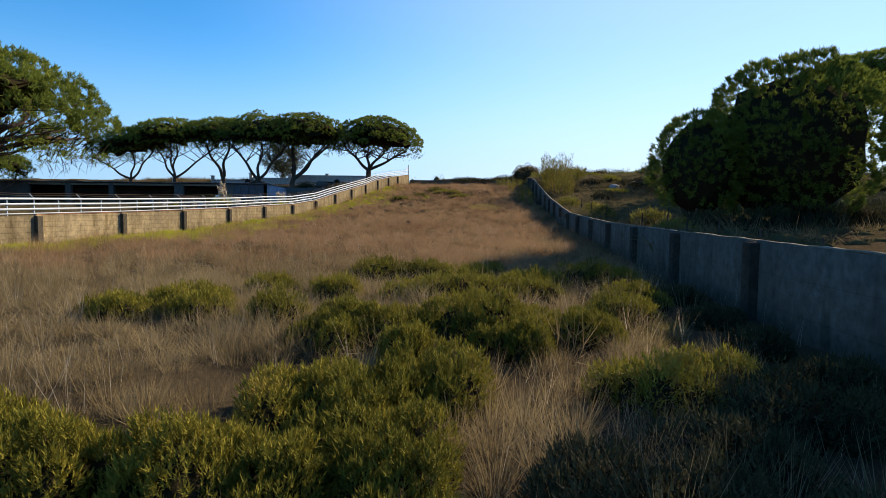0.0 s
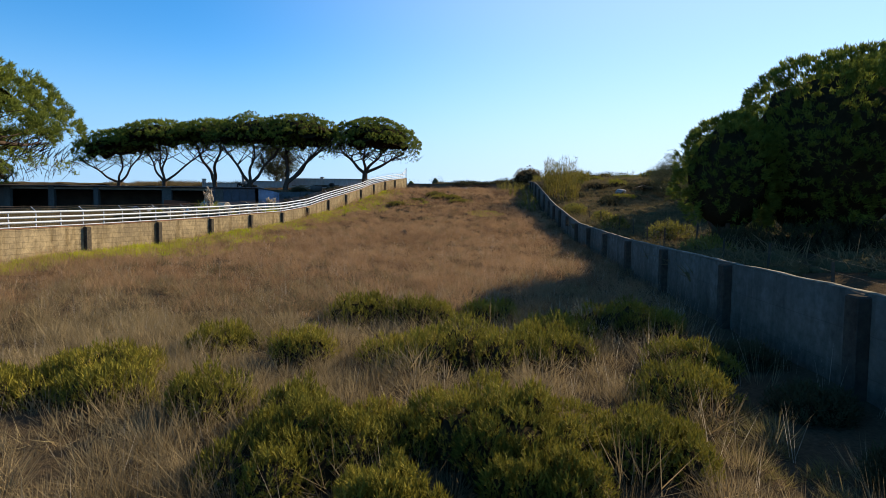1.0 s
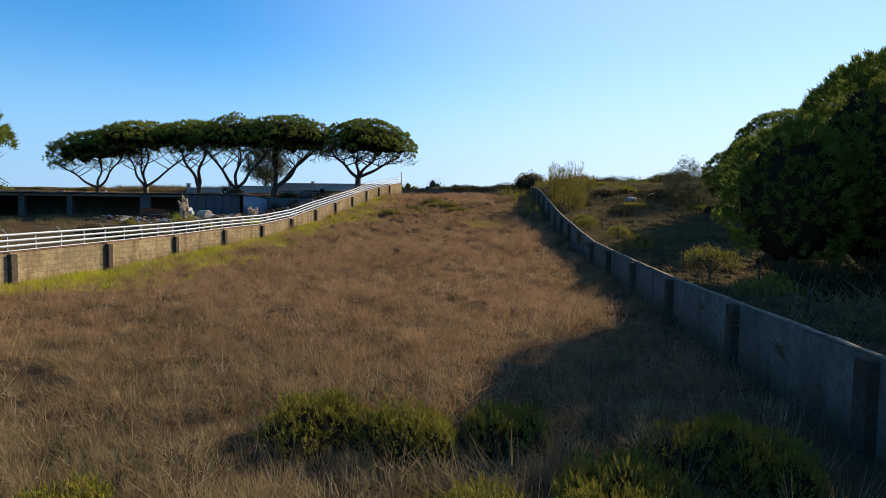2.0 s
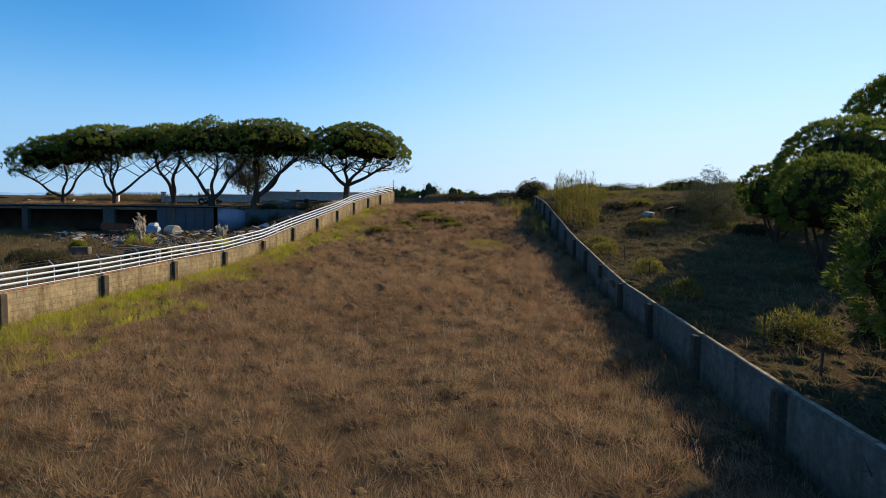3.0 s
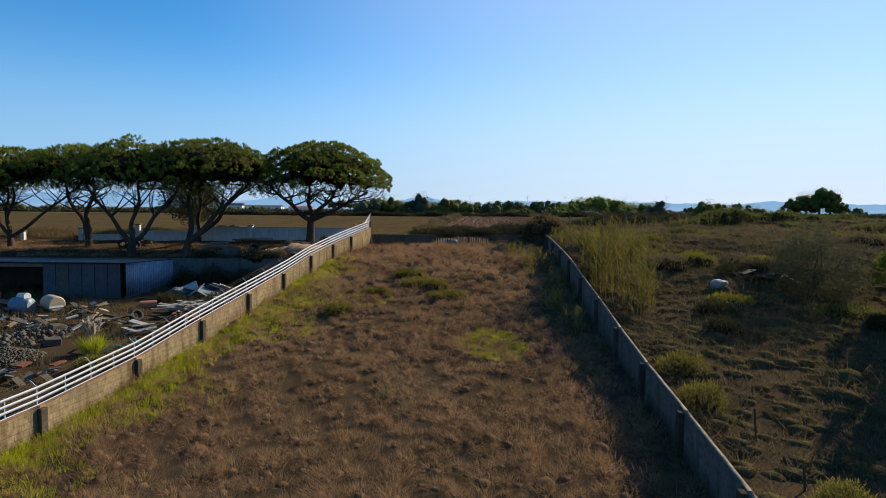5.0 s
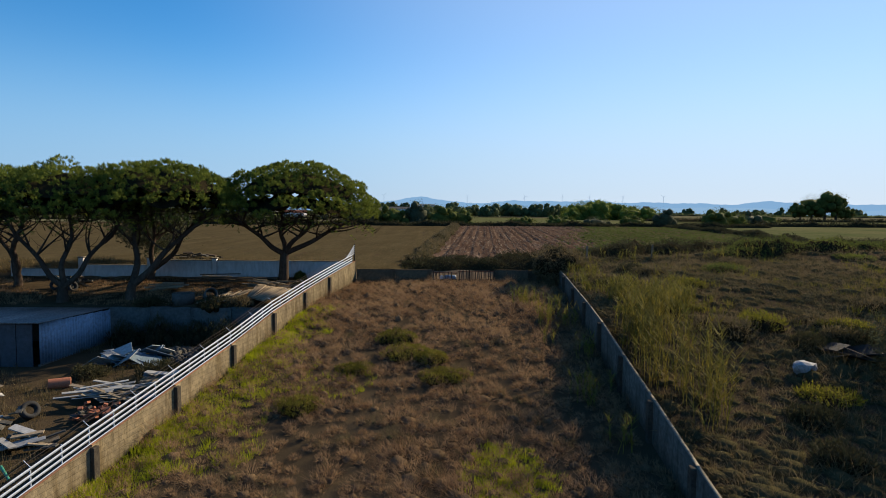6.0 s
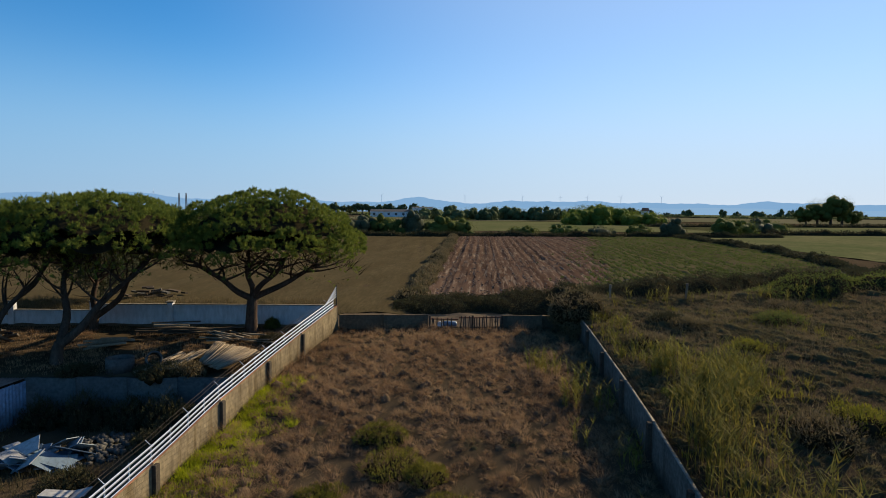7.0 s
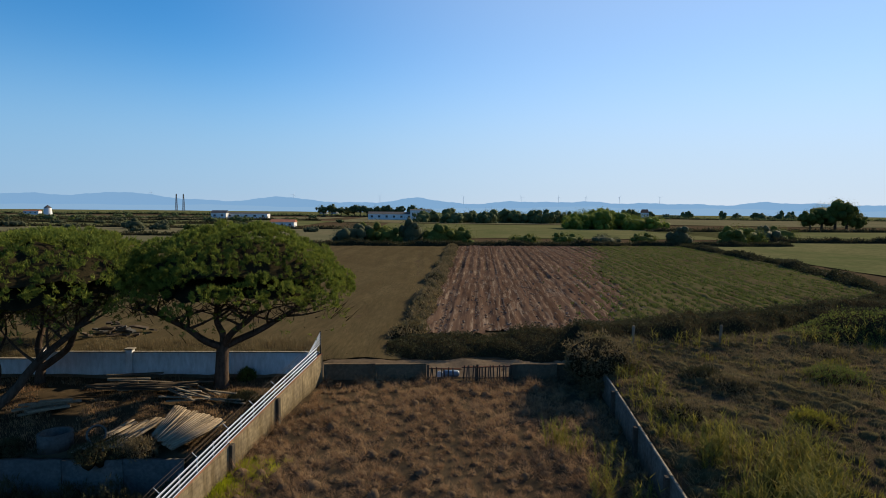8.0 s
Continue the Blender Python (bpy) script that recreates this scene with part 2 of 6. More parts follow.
def add_box(bm, m, sx, sy, sz, bevel=0.0):
    """A box of that size, its base centre at the pose m."""
    r = bmesh.ops.create_cube(bm, size=1, matrix=m @ Matrix.Translation((0, 0, sz / 2)) @ Matrix.Diagonal((sx, sy, sz, 1)))
    if bevel:
        edges = list({e for v in r["verts"] for e in v.link_edges})
        bmesh.ops.bevel(bm, geom=edges, offset=bevel, segments=1, affect="EDGES")


def box(name, m, size, mat, parent=None, bevel=0.0, label=""):
    bm = bmesh.new()
    add_box(bm, m, *size, bevel)
    return part(name, bm, mat, parent, label)


def tube(points, radii, n=7):
    """Vertices and quads of a tube along the points."""
    P = [Vector(p) for p in points]
    V, F = [], []
    for i, p in enumerate(P):
        d = (P[min(i + 1, len(P) - 1)] - P[max(i - 1, 0)]).normalized()
        a = d.orthogonal().normalized() if i == 0 else (a - d * a.dot(d)).normalized()
        b = d.cross(a)
        for k in range(n):
            w = 2 * math.pi * k / n
            V.append(p + (a * math.cos(w) + b * math.sin(w)) * radii[i])
    for i in range(len(P) - 1):
        for k in range(n):
            F.append((i * n + k, i * n + (k + 1) % n, (i + 1) * n + (k + 1) % n, (i + 1) * n + k))
    return V, F


def put_tube(name, points, radii, mat, parent=None, n=7):
    V, F = tube(points, radii, n)
    V += [Vector(points[0]), Vector(points[-1])]
    L = len(points)
    c0, c1 = L * n, L * n + 1
    me = bpy.data.meshes.new(name)
    caps = [(c0, (k + 1) % n, k) for k in range(n)] + [(c1, (L - 1) * n + k, (L - 1) * n + (k + 1) % n) for k in range(n)]
    me.from_pydata([tuple(v) for v in V], [], F + caps)
    me.polygons.foreach_set("use_smooth", [True] * len(me.polygons))
    me.set_sharp_from_angle(angle=radians(55))
    me.materials.append(mat)
    ob = new(name, me)
    under(ob, parent)
    return ob


# ---- lie of the land ----
GY = np.array([-60, -20, 0, 12, 26, 34, 39, 45, 52, 58, 63, 69, 75, 80, 82, 84, 100, 140, 180, 300, 6000.0])
GZ = np.array([-0.5, 0.0, 0.1, 0.25, 0.55, 0.9, 1.15, 1.6, 2.3, 3.12, 3.85, 4.65, 5.05, 5.25, 5.8, 5.95, 6.2, 6.6, 6.9, 6.9, 6.9])


def step(a, b, v):
    t = np.clip((v - a) / (b - a), 0, 1)
    return t * t * (3 - 2 * t)


def left_x(y):
    return -18.72 + 0.176 * np.clip(y, -40, 79.8)


def right_x(y):
    # the wall swings a little inwards on the upper slope
    y = np.clip(y, -40, 79.8)
    return 4.3 + 0.0895 * y - 0.3 * step(48, 66, y)


def wave(x, y, s, k=0.0):
    return np.sin(x * s + 1.3 + k) * np.cos(y * s * 0.8 + 0.7 * k) + 0.5 * np.sin(x * s * 2.3 + y * s * 1.7 + k)


def ground_z(x, y):
    x, y = np.asarray(x, dtype=float), np.asarray(y, dtype=float)
    g = np.interp(y, GY, GZ)
    xl, xr = left_x(y), right_x(y)
    # yard: lower than the plot, a pit in front of the terrace
    pit = np.interp(y, [-60, 30, 40, 50, 58, 64, 70], [-0.6, 0.85, 1.2, 1.75, 2.2, 2.45, 2.5])
    terrace = np.interp(y, [70.6, 74, 80, 84], [4.55, 4.95, 5.25, 5.95])
    yard = pit + (terrace - pit) * np.clip((y - 70.6) / 0.25, 0, 1)
    # nearer the side wall the bank slopes up instead of standing in a wall
    bank = step(-4.5, -1.2, x - xl) * step(57, 69, y)
    yard = yard + (np.maximum(g - 0.3, yard) - yard) * bank
    # land beyond the other wall lies higher
    raised = g + step(-10, 20, y) * (0.75 + 0.35 * step(0, 12, x - xr)) * (1 - step(80, 92, y)) + 0.45 * step(52, 62, y) * (1 - step(78, 90, y)) + 0.6 * step(10, 35, x - xr) * step(10, 40, y) * (1 - step(84, 100, y))
    z = np.where(x < xl, np.where(y < 84, yard, g), np.where(x > xr, raised, g))
    far = step(60, 400, np.hypot(x, y))
    return z + 0.05 * wave(x, y, 0.9) * (1 - far) + 0.035 * wave(x, y, 2.3, 2.0) * (1 - far) + 0.6 * wave(x, y, 0.012, 1.0) * step(220, 500, np.hypot(x, y))


def gz(x, y):
    return float(ground_z(x, y))


def grid_mesh(X, Y, Z):
    r, c = X.shape
    i = np.arange(r * c).reshape(r, c)
    F = np.stack([i[:-1, :-1], i[:-1, 1:], i[1:, 1:], i[1:, :-1]], -1).reshape(-1, 4)
    return np.stack([X, Y, Z], -1).reshape(-1, 3), F


def build_ground():
    ys = np.concatenate([[-4500, -2000, -800, -300, -120, -60], np.arange(-40, 70.4, 1.2), [70.6, 70.85], np.arange(71.5, 92, 0.9), np.geomspace(93, 220, 50), np.geomspace(230, 4600, 40)])
    out = np.concatenate([[0.0], np.geomspace(0.6, 60, 40), np.geomspace(70, 4500, 30)])
    X = []
    for y in ys:
        xl, xr = float(left_x(y)), float(right_x(y))
        X.append(np.concatenate([(xl - 0.08 - out)[::-1], np.linspace(xl + 0.08, xr - 0.08, 24), xr + 0.08 + out]))
    X = np.array(X)
    Y = np.repeat(ys[:, None], X.shape[1], 1)
    V, F = grid_mesh(X, Y, ground_z(X, Y))
    g = put("ground", V, F, M_SOIL, smooth=True)
    return tagged(g, "rough sloping ground of dry brown soil and stubble", "ground", kind="structure")


build_ground()


# ---- foliage builders (plain arrays) ----


def blades(n_at, h, w, lean, count, spread, seed=0, segs=1):
    """Tufts of blades: n_at (N,3) roots, h (N,) heights. Returns vertices and triangles."""
    r = np.random.default_rng(seed)
    N = len(n_at)
    root = np.repeat(n_at, count, 0)
    hh = np.repeat(h, count) * r.uniform(0.55, 1.15, N * count)
    ang = r.uniform(0, 2 * np.pi, N * count)
    rad = np.repeat(np.broadcast_to(spread, (N,)), count) * np.sqrt(r.uniform(0, 1, N * count))
    d = np.stack([np.cos(ang), np.sin(ang), np.zeros_like(ang)], 1)
    base = root + d * rad[:, None]
    ln = hh * r.uniform(0.15, 1.0, N * count) * lean
    tip = base + d * ln[:, None] + np.stack([r.normal(0, 0.12, N * count) * hh, r.normal(0, 0.12, N * count) * hh, np.sqrt(np.maximum(hh ** 2 - ln ** 2, 0.02 * hh ** 2))], 1)
    a2 = r.uniform(0, 2 * np.pi, N * count)
    side = np.stack([np.cos(a2), np.sin(a2), np.zeros_like(a2)], 1) * (w * r.uniform(0.6, 1.3, N * count))[:, None]
    base[:, 2] -= 0.04
    M = N * count
    if segs == 1:
        V = np.stack([base - side, base + side, tip], 1).reshape(-1, 3)
        F = np.arange(M * 3).reshape(-1, 3)
        return V, F
    mid = base * 0.45 + tip * 0.55
    mid[:, 2] += hh * 0.12
    V = np.stack([base - side, base + side, mid - side * 0.8, mid + side * 0.8, tip], 1).reshape(-1, 3)
    i = np.arange(M)[:, None] * 5
    F = np.concatenate([i + np.array([[0, 1, 3]]), i + np.array([[0, 3, 2]]), i + np.array([[2, 3, 4]])], 0)
    return V, F


def leaf_cloud(C, S, count, size, seed=0, aspect=0.35, up=0.3):
    """Clumps of small leaves: centres C (N,3), radii S (N,3). Each leaf is one triangle pair folded along its spine, or one triangle."""
    r = np.random.default_rng(seed)
    N = len(C)
    d = r.normal(0, 1, (N * count, 3))
    d /= np.linalg.norm(d, axis=1)[:, None]
    rad = r.uniform(0.55, 1.0, N * count) ** 0.7
    pos = np.repeat(C, count, 0) + d * rad[:, None] * np.repeat(S, count, 0)
    way = d + r.normal(0, 0.55, d.shape) + np.array([0, 0, up])
    way /= np.linalg.norm(way, axis=1)[:, None]
    s = r.normal(0, 1, d.shape)
    s -= way * np.sum(s * way, 1)[:, None]
    s /= np.linalg.norm(s, axis=1)[:, None]
    L = size * r.uniform(0.6, 1.4, N * count)
    V = np.stack([pos - s * (L * aspect)[:, None], pos + s * (L * aspect)[:, None], pos + way * L[:, None]], 1).reshape(-1, 3)
    return V, np.arange(len(V)).reshape(-1, 3)


def ball(level):
    bm = bmesh.new()
    bmesh.ops.create_icosphere(bm, subdivisions=level, radius=1)
    bm.verts.ensure_lookup_table()
    V = np.array([v.co[:] for v in bm.verts])
    F = np.array([[v.index for v in f.verts] for f in bm.faces])
    bm.free()
    return V, F


BALLS = {1: ball(1), 2: ball(2), 3: ball(3)}


def cores(C, S, seed=0, level=1, rough=0.18):
    """Lumpy solid hearts: centres C (N,3), radii S (N,3) or (N,1)."""
    g = np.random.default_rng(seed + 5)
    V0, F0 = BALLS[level]
    C, S = np.asarray(C, dtype=float), np.broadcast_to(np.asarray(S, dtype=float), (len(C), 3))
    k = 1 + g.normal(0, rough, (len(C), len(V0), 1))
    V = C[:, None] + V0[None] * k * S[:, None]
    F = F0[None] + (np.arange(len(C)) * len(V0))[:, None, None]
    return V.reshape(-1, 3), F.reshape(-1, 3)


def two_tone(ob, n, mat):
    """Give all faces of ob after the first n another material."""
    ob.data.materials.append(mat)
    k = np.zeros(len(ob.data.polygons), dtype=np.int32)
    k[n:] = 1
    ob.data.polygons.foreach_set("material_index", k)
    return ob


def merge(parts):
    V, F, n = [], [], 0
    for v, f in parts:
        V.append(np.asarray(v))
        F.append(np.asarray(f) + n)
        n += len(v)
    return np.concatenate(V), np.concatenate(F)


# ---- walls ----
L_POST = [25.85 + 4.33 * k for k in range(-9, 12)]
TOP_Y = np.array([-16, 0, 13, 25.85, 30.5, 34.8, 39.1, 43.3, 47.7, 51.2, 56.5, 60.8, 64.6, 69.2, 73.25, 79.74])
TOP_Z = np.array([1.1, 1.25, 1.45, 1.72, 1.85, 1.98, 2.18, 2.33, 2.72, 3.28, 4.02, 4.62, 5.28, 5.82, 6.23, 6.82])


def left_top(y):
    return float(np.interp(y, TOP_Y, TOP_Z))


R_TOP_Y = np.array([-16, 0, 13.5, 22, 25.5, 29.5, 33.7, 37.5, 41.2, 46, 50.3, 54, 57, 60, 63, 66, 72, 75, 79.8])
R_TOP_Z = np.array([1.4, 1.45, 1.5, 1.57, 1.66, 1.78, 1.92, 2.22, 2.6, 3.02, 3.52, 4.1, 4.52, 5.05, 5.5, 5.75, 6.15, 6.35, 6.5])


def right_top(y):
    return float(np.interp(y, R_TOP_Y, R_TOP_Z))


def slab(name, a, b, za, zb, ta, tb, thick, mat, parent, rough=0.0, seed=0, label=""):
    """An upright wall piece from plan point a to b, its foot at za, zb and its top at ta, tb, cut fine enough for an uneven top."""
    a, b = Vector((*a, 0)), Vector((*b, 0))
    n = max(2, int((b - a).length / 0.45))
    side = (b - a).normalized().cross(Vector((0, 0, 1))) * thick / 2
    r = random.Random(seed)
    V, F = [], []
    for i in range(n + 1):
        t = i / n
        p, lo, hi = a.lerp(b, t), za + (zb - za) * t, ta + (tb - ta) * t + (r.uniform(-rough, rough) if 0 < i < n else 0)
        for s, z in ((-1, lo), (1, lo), (1, hi), (-1, hi)):
            V.append((p.x + side.x * s, p.y + side.y * s, z))
    for i in range(n):
        for k in range(4):
            F.append((i * 4 + k, i * 4 + 4 + k, i * 4 + 4 + (k + 1) % 4, i * 4 + (k + 1) % 4))
    F += [(3, 2, 1, 0), (n * 4, n * 4 + 1, n * 4 + 2, n * 4 + 3)]
    return put(name, V, F, mat, parent, label=label)


def build_left_wall():
    w = thing("boundary_wall", (float(left_x(0)), 0, 0), "ochre stained concrete wall along the plot, pilasters coloured dark as in shade", "wall", kind="structure")
    ends = L_POST + [79.7]
    th = 0.18
    for i in range(len(ends) - 1):
        y0, y1 = ends[i], ends[i + 1]
        a, b = (float(left_x(y0)), y0), (float(left_x(y1)), y1)
        za, zb = gz(a[0] + 0.2, y0) - 0.5, gz(b[0] + 0.2, y1) - 0.5
        if y0 > 20:
            slab("coping", a, b, left_top(y0) + 0.014, left_top(y1) + 0.014, left_top(y0) + 0.034, left_top(y1) + 0.034, 0.20, M_COPING, w, 0.004, i + 30)
        slab("panel", a, b, min(za, -1 if y0 < 30 else za), zb, left_top(y0), left_top(y1), th, M_CONC, w, 0.012, i)
    for i, y in enumerate(L_POST):
        x = float(left_x(y)) + 0.15
        z0, z1 = gz(x, y) - 0.4, left_top(y) - 0.03
        bm = bmesh.new()
        add_box(bm, pose(x, y, z0, 0, 0, -10), 0.16, 0.27, z1 - z0, 0.02)
        part("pilaster", bm, M_POST, w)
    return w


def build_right_wall():
    w = thing("side_wall", (float(right_x(0)), 0, 0), "grey concrete boundary wall in shade with broken pale top", "wall", kind="structure")
    ys = [13.54 + 4.05 * k for k in range(-7, 17)]
    ends = [y for y in ys if y < 79] + [79.7]
    for i in range(len(ends) - 1):
        y0, y1 = ends[i], ends[i + 1]
        a, b = (float(right_x(y0)), y0), (float(right_x(y1)), y1)
        slab("panel", a, b, gz(a[0] - 0.3, y0) - 0.5, gz(b[0] - 0.3, y1) - 0.5, right_top(y0), right_top(y1), 0.16, M_CONC_R, w, 0.01, i + 50)
        slab("cap", a, b, right_top(y0) + 0.001, right_top(y1) + 0.001, right_top(y0) + 0.018, right_top(y1) + 0.018, 0.10, M_CAP, w, 0.012, i + 90)
    for y in ends[:-1]:
        x = float(right_x(y)) - 0.16
        z0, z1 = gz(x - 0.1, y) - 0.4, right_top(y) - 0.02
        if abs(y - 37.84) < 0.3:
            z0, z1 = z1 - 0.55, z1 + 0.03
        bm = bmesh.new()
        add_box(bm, pose(x, y, z0, 0, 0, -5), 0.18, 0.26, z1 - z0, 0.02)
        part("pilaster", bm, M_POST, w)
    return w


build_left_wall()
build_right_wall()


def build_rail_fence():
    f = thing("rail_fence", (float(left_x(30)), 30, left_top(30)), "pale blue-white metal rail fence on top of the wall", "fence")
    ys = np.arange(L_POST[0], 79.7, 1.0825)
    q = [(float(left_x(y)), float(y), left_top(y)) for y in ys]
    for i, (x, y, z) in enumerate(q):
        bm = bmesh.new()
        add_box(bm, pose(x, y, z - 0.02, 0, 0, -10), 0.03, 0.03, 0.66)
        post = part("upright", bm, M_RAIL, f)
        if i % 2 == 0:
            bm = bmesh.new()
            add_box(bm, pose(x, y, z + 0.62, 0, -50, -10), 0.018, 0.018, 0.26)
            part("arm", bm, M_RAIL, post)
    for h, hh in ((0.05, 0.035), (0.19, 0.075), (0.37, 0.075), (0.56, 0.075)):
        V, F = [], []
        for x, y, z in q:
            for dx, dz in ((0.025, 0), (0.05, 0), (0.05, hh), (0.025, hh)):
                V.append((x + dx, y, z + h + dz))
        n = len(q)
        for j in range(n - 1):
            for c in range(4):
                F.append((j * 4 + c, j * 4 + (c + 1) % 4, j * 4 + 4 + (c + 1) % 4, j * 4 + 4 + c))
        F += [(3, 2, 1, 0), (n * 4 - 4, n * 4 - 3, n * 4 - 2, n * 4 - 1)]
        put("rail", V, F, M_RAIL, f)
    for o, dz in ((-0.12, 0.72), (-0.21, 0.79)):
        pts = [(x + o, y, z + dz + 0.015 * math.sin(i * 2.1)) for i, (x, y, z) in enumerate(q)]
        put_tube("wire", pts, [0.006] * len(pts), M_WIRE, f, 4)
    # tall end pole with the rails raised to it
    x, y, z = float(left_x(79.6)), 79.6, left_top(79.6)
    bm = bmesh.new()
    add_box(bm, pose(x, y, z - 0.1), 0.08, 0.08, 1.45)
    part("end_pole", bm, M_POST, f, "dark metal end pole")
    for k in range(5):
        x0, y0 = float(left_x(77.2 + 0.25 * k)), 77.2 + 0.25 * k
        put_tube("brace_rail", [(x0, y0, left_top(y0) + 0.55 + 0.06 * k), (x, y - 0.03, z + 0.62 + 0.16 * k)], [0.025, 0.025], M_RAIL, f, 5)
    return f


build_rail_fence()


# ---- trees ----
def bend(p, q, n, sag, r, jitter=0.06):
    """n + 1 points from p to q, bowed."""
    p, q = Vector(p), Vector(q)
    L = (q - p).length
    off = Vector((r.uniform(-1, 1), r.uniform(-1, 1), 0)) * L * jitter
    pts = []
    for i in range(n + 1):
        t = i / n
        b = p.lerp(q, t) + off * math.sin(math.pi * t) + Vector((0, 0, -sag * L * math.sin(math.pi * t)))
        pts.append(b)
    return pts


def needle_tufts(T, D, per, leaf, g, wide=0.12):
    """Tufts of needles at T (N,3), fanning out round the ways D."""
    n = len(T) * per
    way = np.repeat(D, per, 0) + g.normal(0, 0.55, (n, 3))
    way /= np.linalg.norm(way, axis=1)[:, None]
    pos = np.repeat(T, per, 0) + g.normal(0, leaf * 0.3, (n, 3))
    sd = np.cross(way, g.normal(0, 1, (n, 3)))
    sd /= np.linalg.norm(sd, axis=1)[:, None]
    L = leaf * g.uniform(0.6, 1.35, n)
    V = np.stack([pos - sd * (L * wide)[:, None], pos + sd * (L * wide)[:, None], pos + way * L[:, None]], 1).reshape(-1, 3)
    return V, np.arange(len(V)).reshape(-1, 3)


def lobed_shell(PC, PR, flat, dens, g, low=-0.25):
    """Points and outward ways on the outer skin of many overlapping lobes; dens: points to the square metre."""
    k = np.maximum(6, (dens * 2 * np.pi * PR ** 2).astype(int))
    own = np.repeat(np.arange(len(PC)), k)
    d = g.normal(0, 1, (len(own), 3))
    d /= np.linalg.norm(d, axis=1)[:, None]
    S = PR[:, None] * np.array([1.0, 1.0, flat])
    T = PC[own] + d * S[own] * g.uniform(0.9, 1.06, (len(own), 1))
    ok = d[:, 2] > low
    T, d, own = T[ok], d[ok], own[ok]
    inner = np.full(len(T), 9.0)
    for i in range(len(PC)):
        r = np.linalg.norm((T - PC[i]) / S[i], axis=1)
        r[own == i] = 9.0
        inner = np.minimum(inner, r)
    ok = inner > 0.86
    return T[ok], d[ok]


def umbrella_pine(at, top, radius, seed, lean=(0, 0), thick=0.3, depth=3.1, label="", stems=(-0.6, 0.0, 0.6), name="stone_pine", fork=0.12, leaf=0.2, dens=17, per=22, needles=None, tilt=0.0, droop=0, twigs=8, heart=0.77, gap=0.0):
    """A stone pine: bare stems parting low and sweeping out, a close domed crown of needle tufts over a twiggy
    underside darkened as shade.
    """
    r, g = random.Random(seed), np.random.default_rng(seed)
    x, y, z = at
    t = thing(name, at, label or "umbrella-shaped stone pine with a bare trunk forking low", "tree", "stone pines")
    H = top - z
    cx, cy = x + lean[0], y + lean[1]
    zc = top - depth
    fp = Vector((x + lean[0] * 0.08, y + lean[1] * 0.08, z + H * fork))
    put_tube("trunk", bend((x, y, z - 0.3), fp, 4, 0, r, 0.14), [thick * 1.45, thick * 1.12, thick, thick * 0.95, thick * 0.9], M_BARK, t, 9)
    for k, sx in enumerate(stems):
        sy = r.uniform(-0.45, 0.45)
        e = Vector((cx + sx * radius, cy + sy * radius, zc + depth * (0.34 - 0.16 * abs(sx)) + tilt * sx * radius))
        out = e - fp
        pts = []
        ph, am = r.uniform(0, 6.28), r.uniform(0.10, 0.2)
        bow = r.uniform(0.88, 1.12)
        for i in range(11):
            q = i / 10
            wig = am * math.sin(q * 7 + ph) * math.sin(math.pi * q) * 1.3
            pts.append(fp + Vector((out.x * q ** bow + wig, out.y * q ** bow + wig * 0.7, out.z * (0.82 * q + 0.18 * q * q))) - Vector((0, 0, thick * 0.5 * (1 - q))))
        w0 = thick * (0.8 if len(stems) < 3 else 0.6)
        limb = put_tube("limb", pts, [w0 * (1.0 - 0.62 * (i / 10) ** 1.2) for i in range(11)], M_BARK, t, 7)
        parts = []
        for b in range(twigs):
            st = pts[5 + b % 6]
            w2 = r.uniform(0, 6.283)
            reach = radius * r.uniform(0.22, 0.5)
            ex, ey = st.x + math.cos(w2) * reach, st.y + math.sin(w2) * reach
            k2 = radius * 0.9 / max(math.hypot(ex - cx, ey - cy), radius * 0.9)
            ex, ey = cx + (ex - cx) * k2, cy + (ey - cy) * k2
            e2 = Vector((ex, ey, max(st.z + 0.3, zc + depth * r.uniform(0.18, 0.36) + tilt * (ex - cx))))
            mid = bend(st, e2, 5, r.uniform(-0.02, 0.1), r, 0.12)
            w1 = thick * 0.24
            parts.append(tube(mid, [w1, w1 * 0.85, w1 * 0.68, w1 * 0.5, w1 * 0.34, w1 * 0.15], 5))
            for q in range(5):
                m = mid[1 + q % 5]
                e3 = m + Vector((r.uniform(-1.1, 1.1), r.uniform(-1.1, 1.1), r.uniform(0.05, 0.9)))
                parts.append(tube(bend(m, e3, 2, 0.05, r, 0.12), [w1 * 0.34, w1 * 0.22, w1 * 0.1], 3))
        V, F = merge([(v, [tuple(q) for q in f]) for v, f in parts])
        put("branchwork", V, F, M_BARK, limb, True)
    # crown
    n = max(18, int(radius * radius * 3.2))
    pu, pa = np.sqrt((np.arange(n) + 0.5) / n), np.arange(n) * 2.39996 + seed
    wob = 1 + 0.06 * np.sin(pa * 2 + seed) + 0.05 * np.sin(pa * 5 + 2 * seed)
    PR = (0.72 * g.uniform(0.7, 1.35, n)) * (radius / 6) ** 0.45
    rim = (radius - 0.75) * wob
    dome = np.sqrt(np.maximum(1 - (pu * 0.97) ** 2, 0.0))
    px, py = cx + rim * pu * np.cos(pa) + g.normal(0, 0.16, n), cy + rim * pu * np.sin(pa) + g.normal(0, 0.16, n)
    flat = 0.66
    PC = np.stack([px, py, zc + depth * (0.14 + 0.86 * dome) - PR * flat * 0.9 + tilt * (px - cx) + g.normal(0, 0.14, n)], 1)
    T, D = lobed_shell(PC, PR, flat, dens, g)
    D = D * 0.8 + np.array([0, 0, 0.4])
    parts = [needle_tufts(T, D, per, leaf, g)]
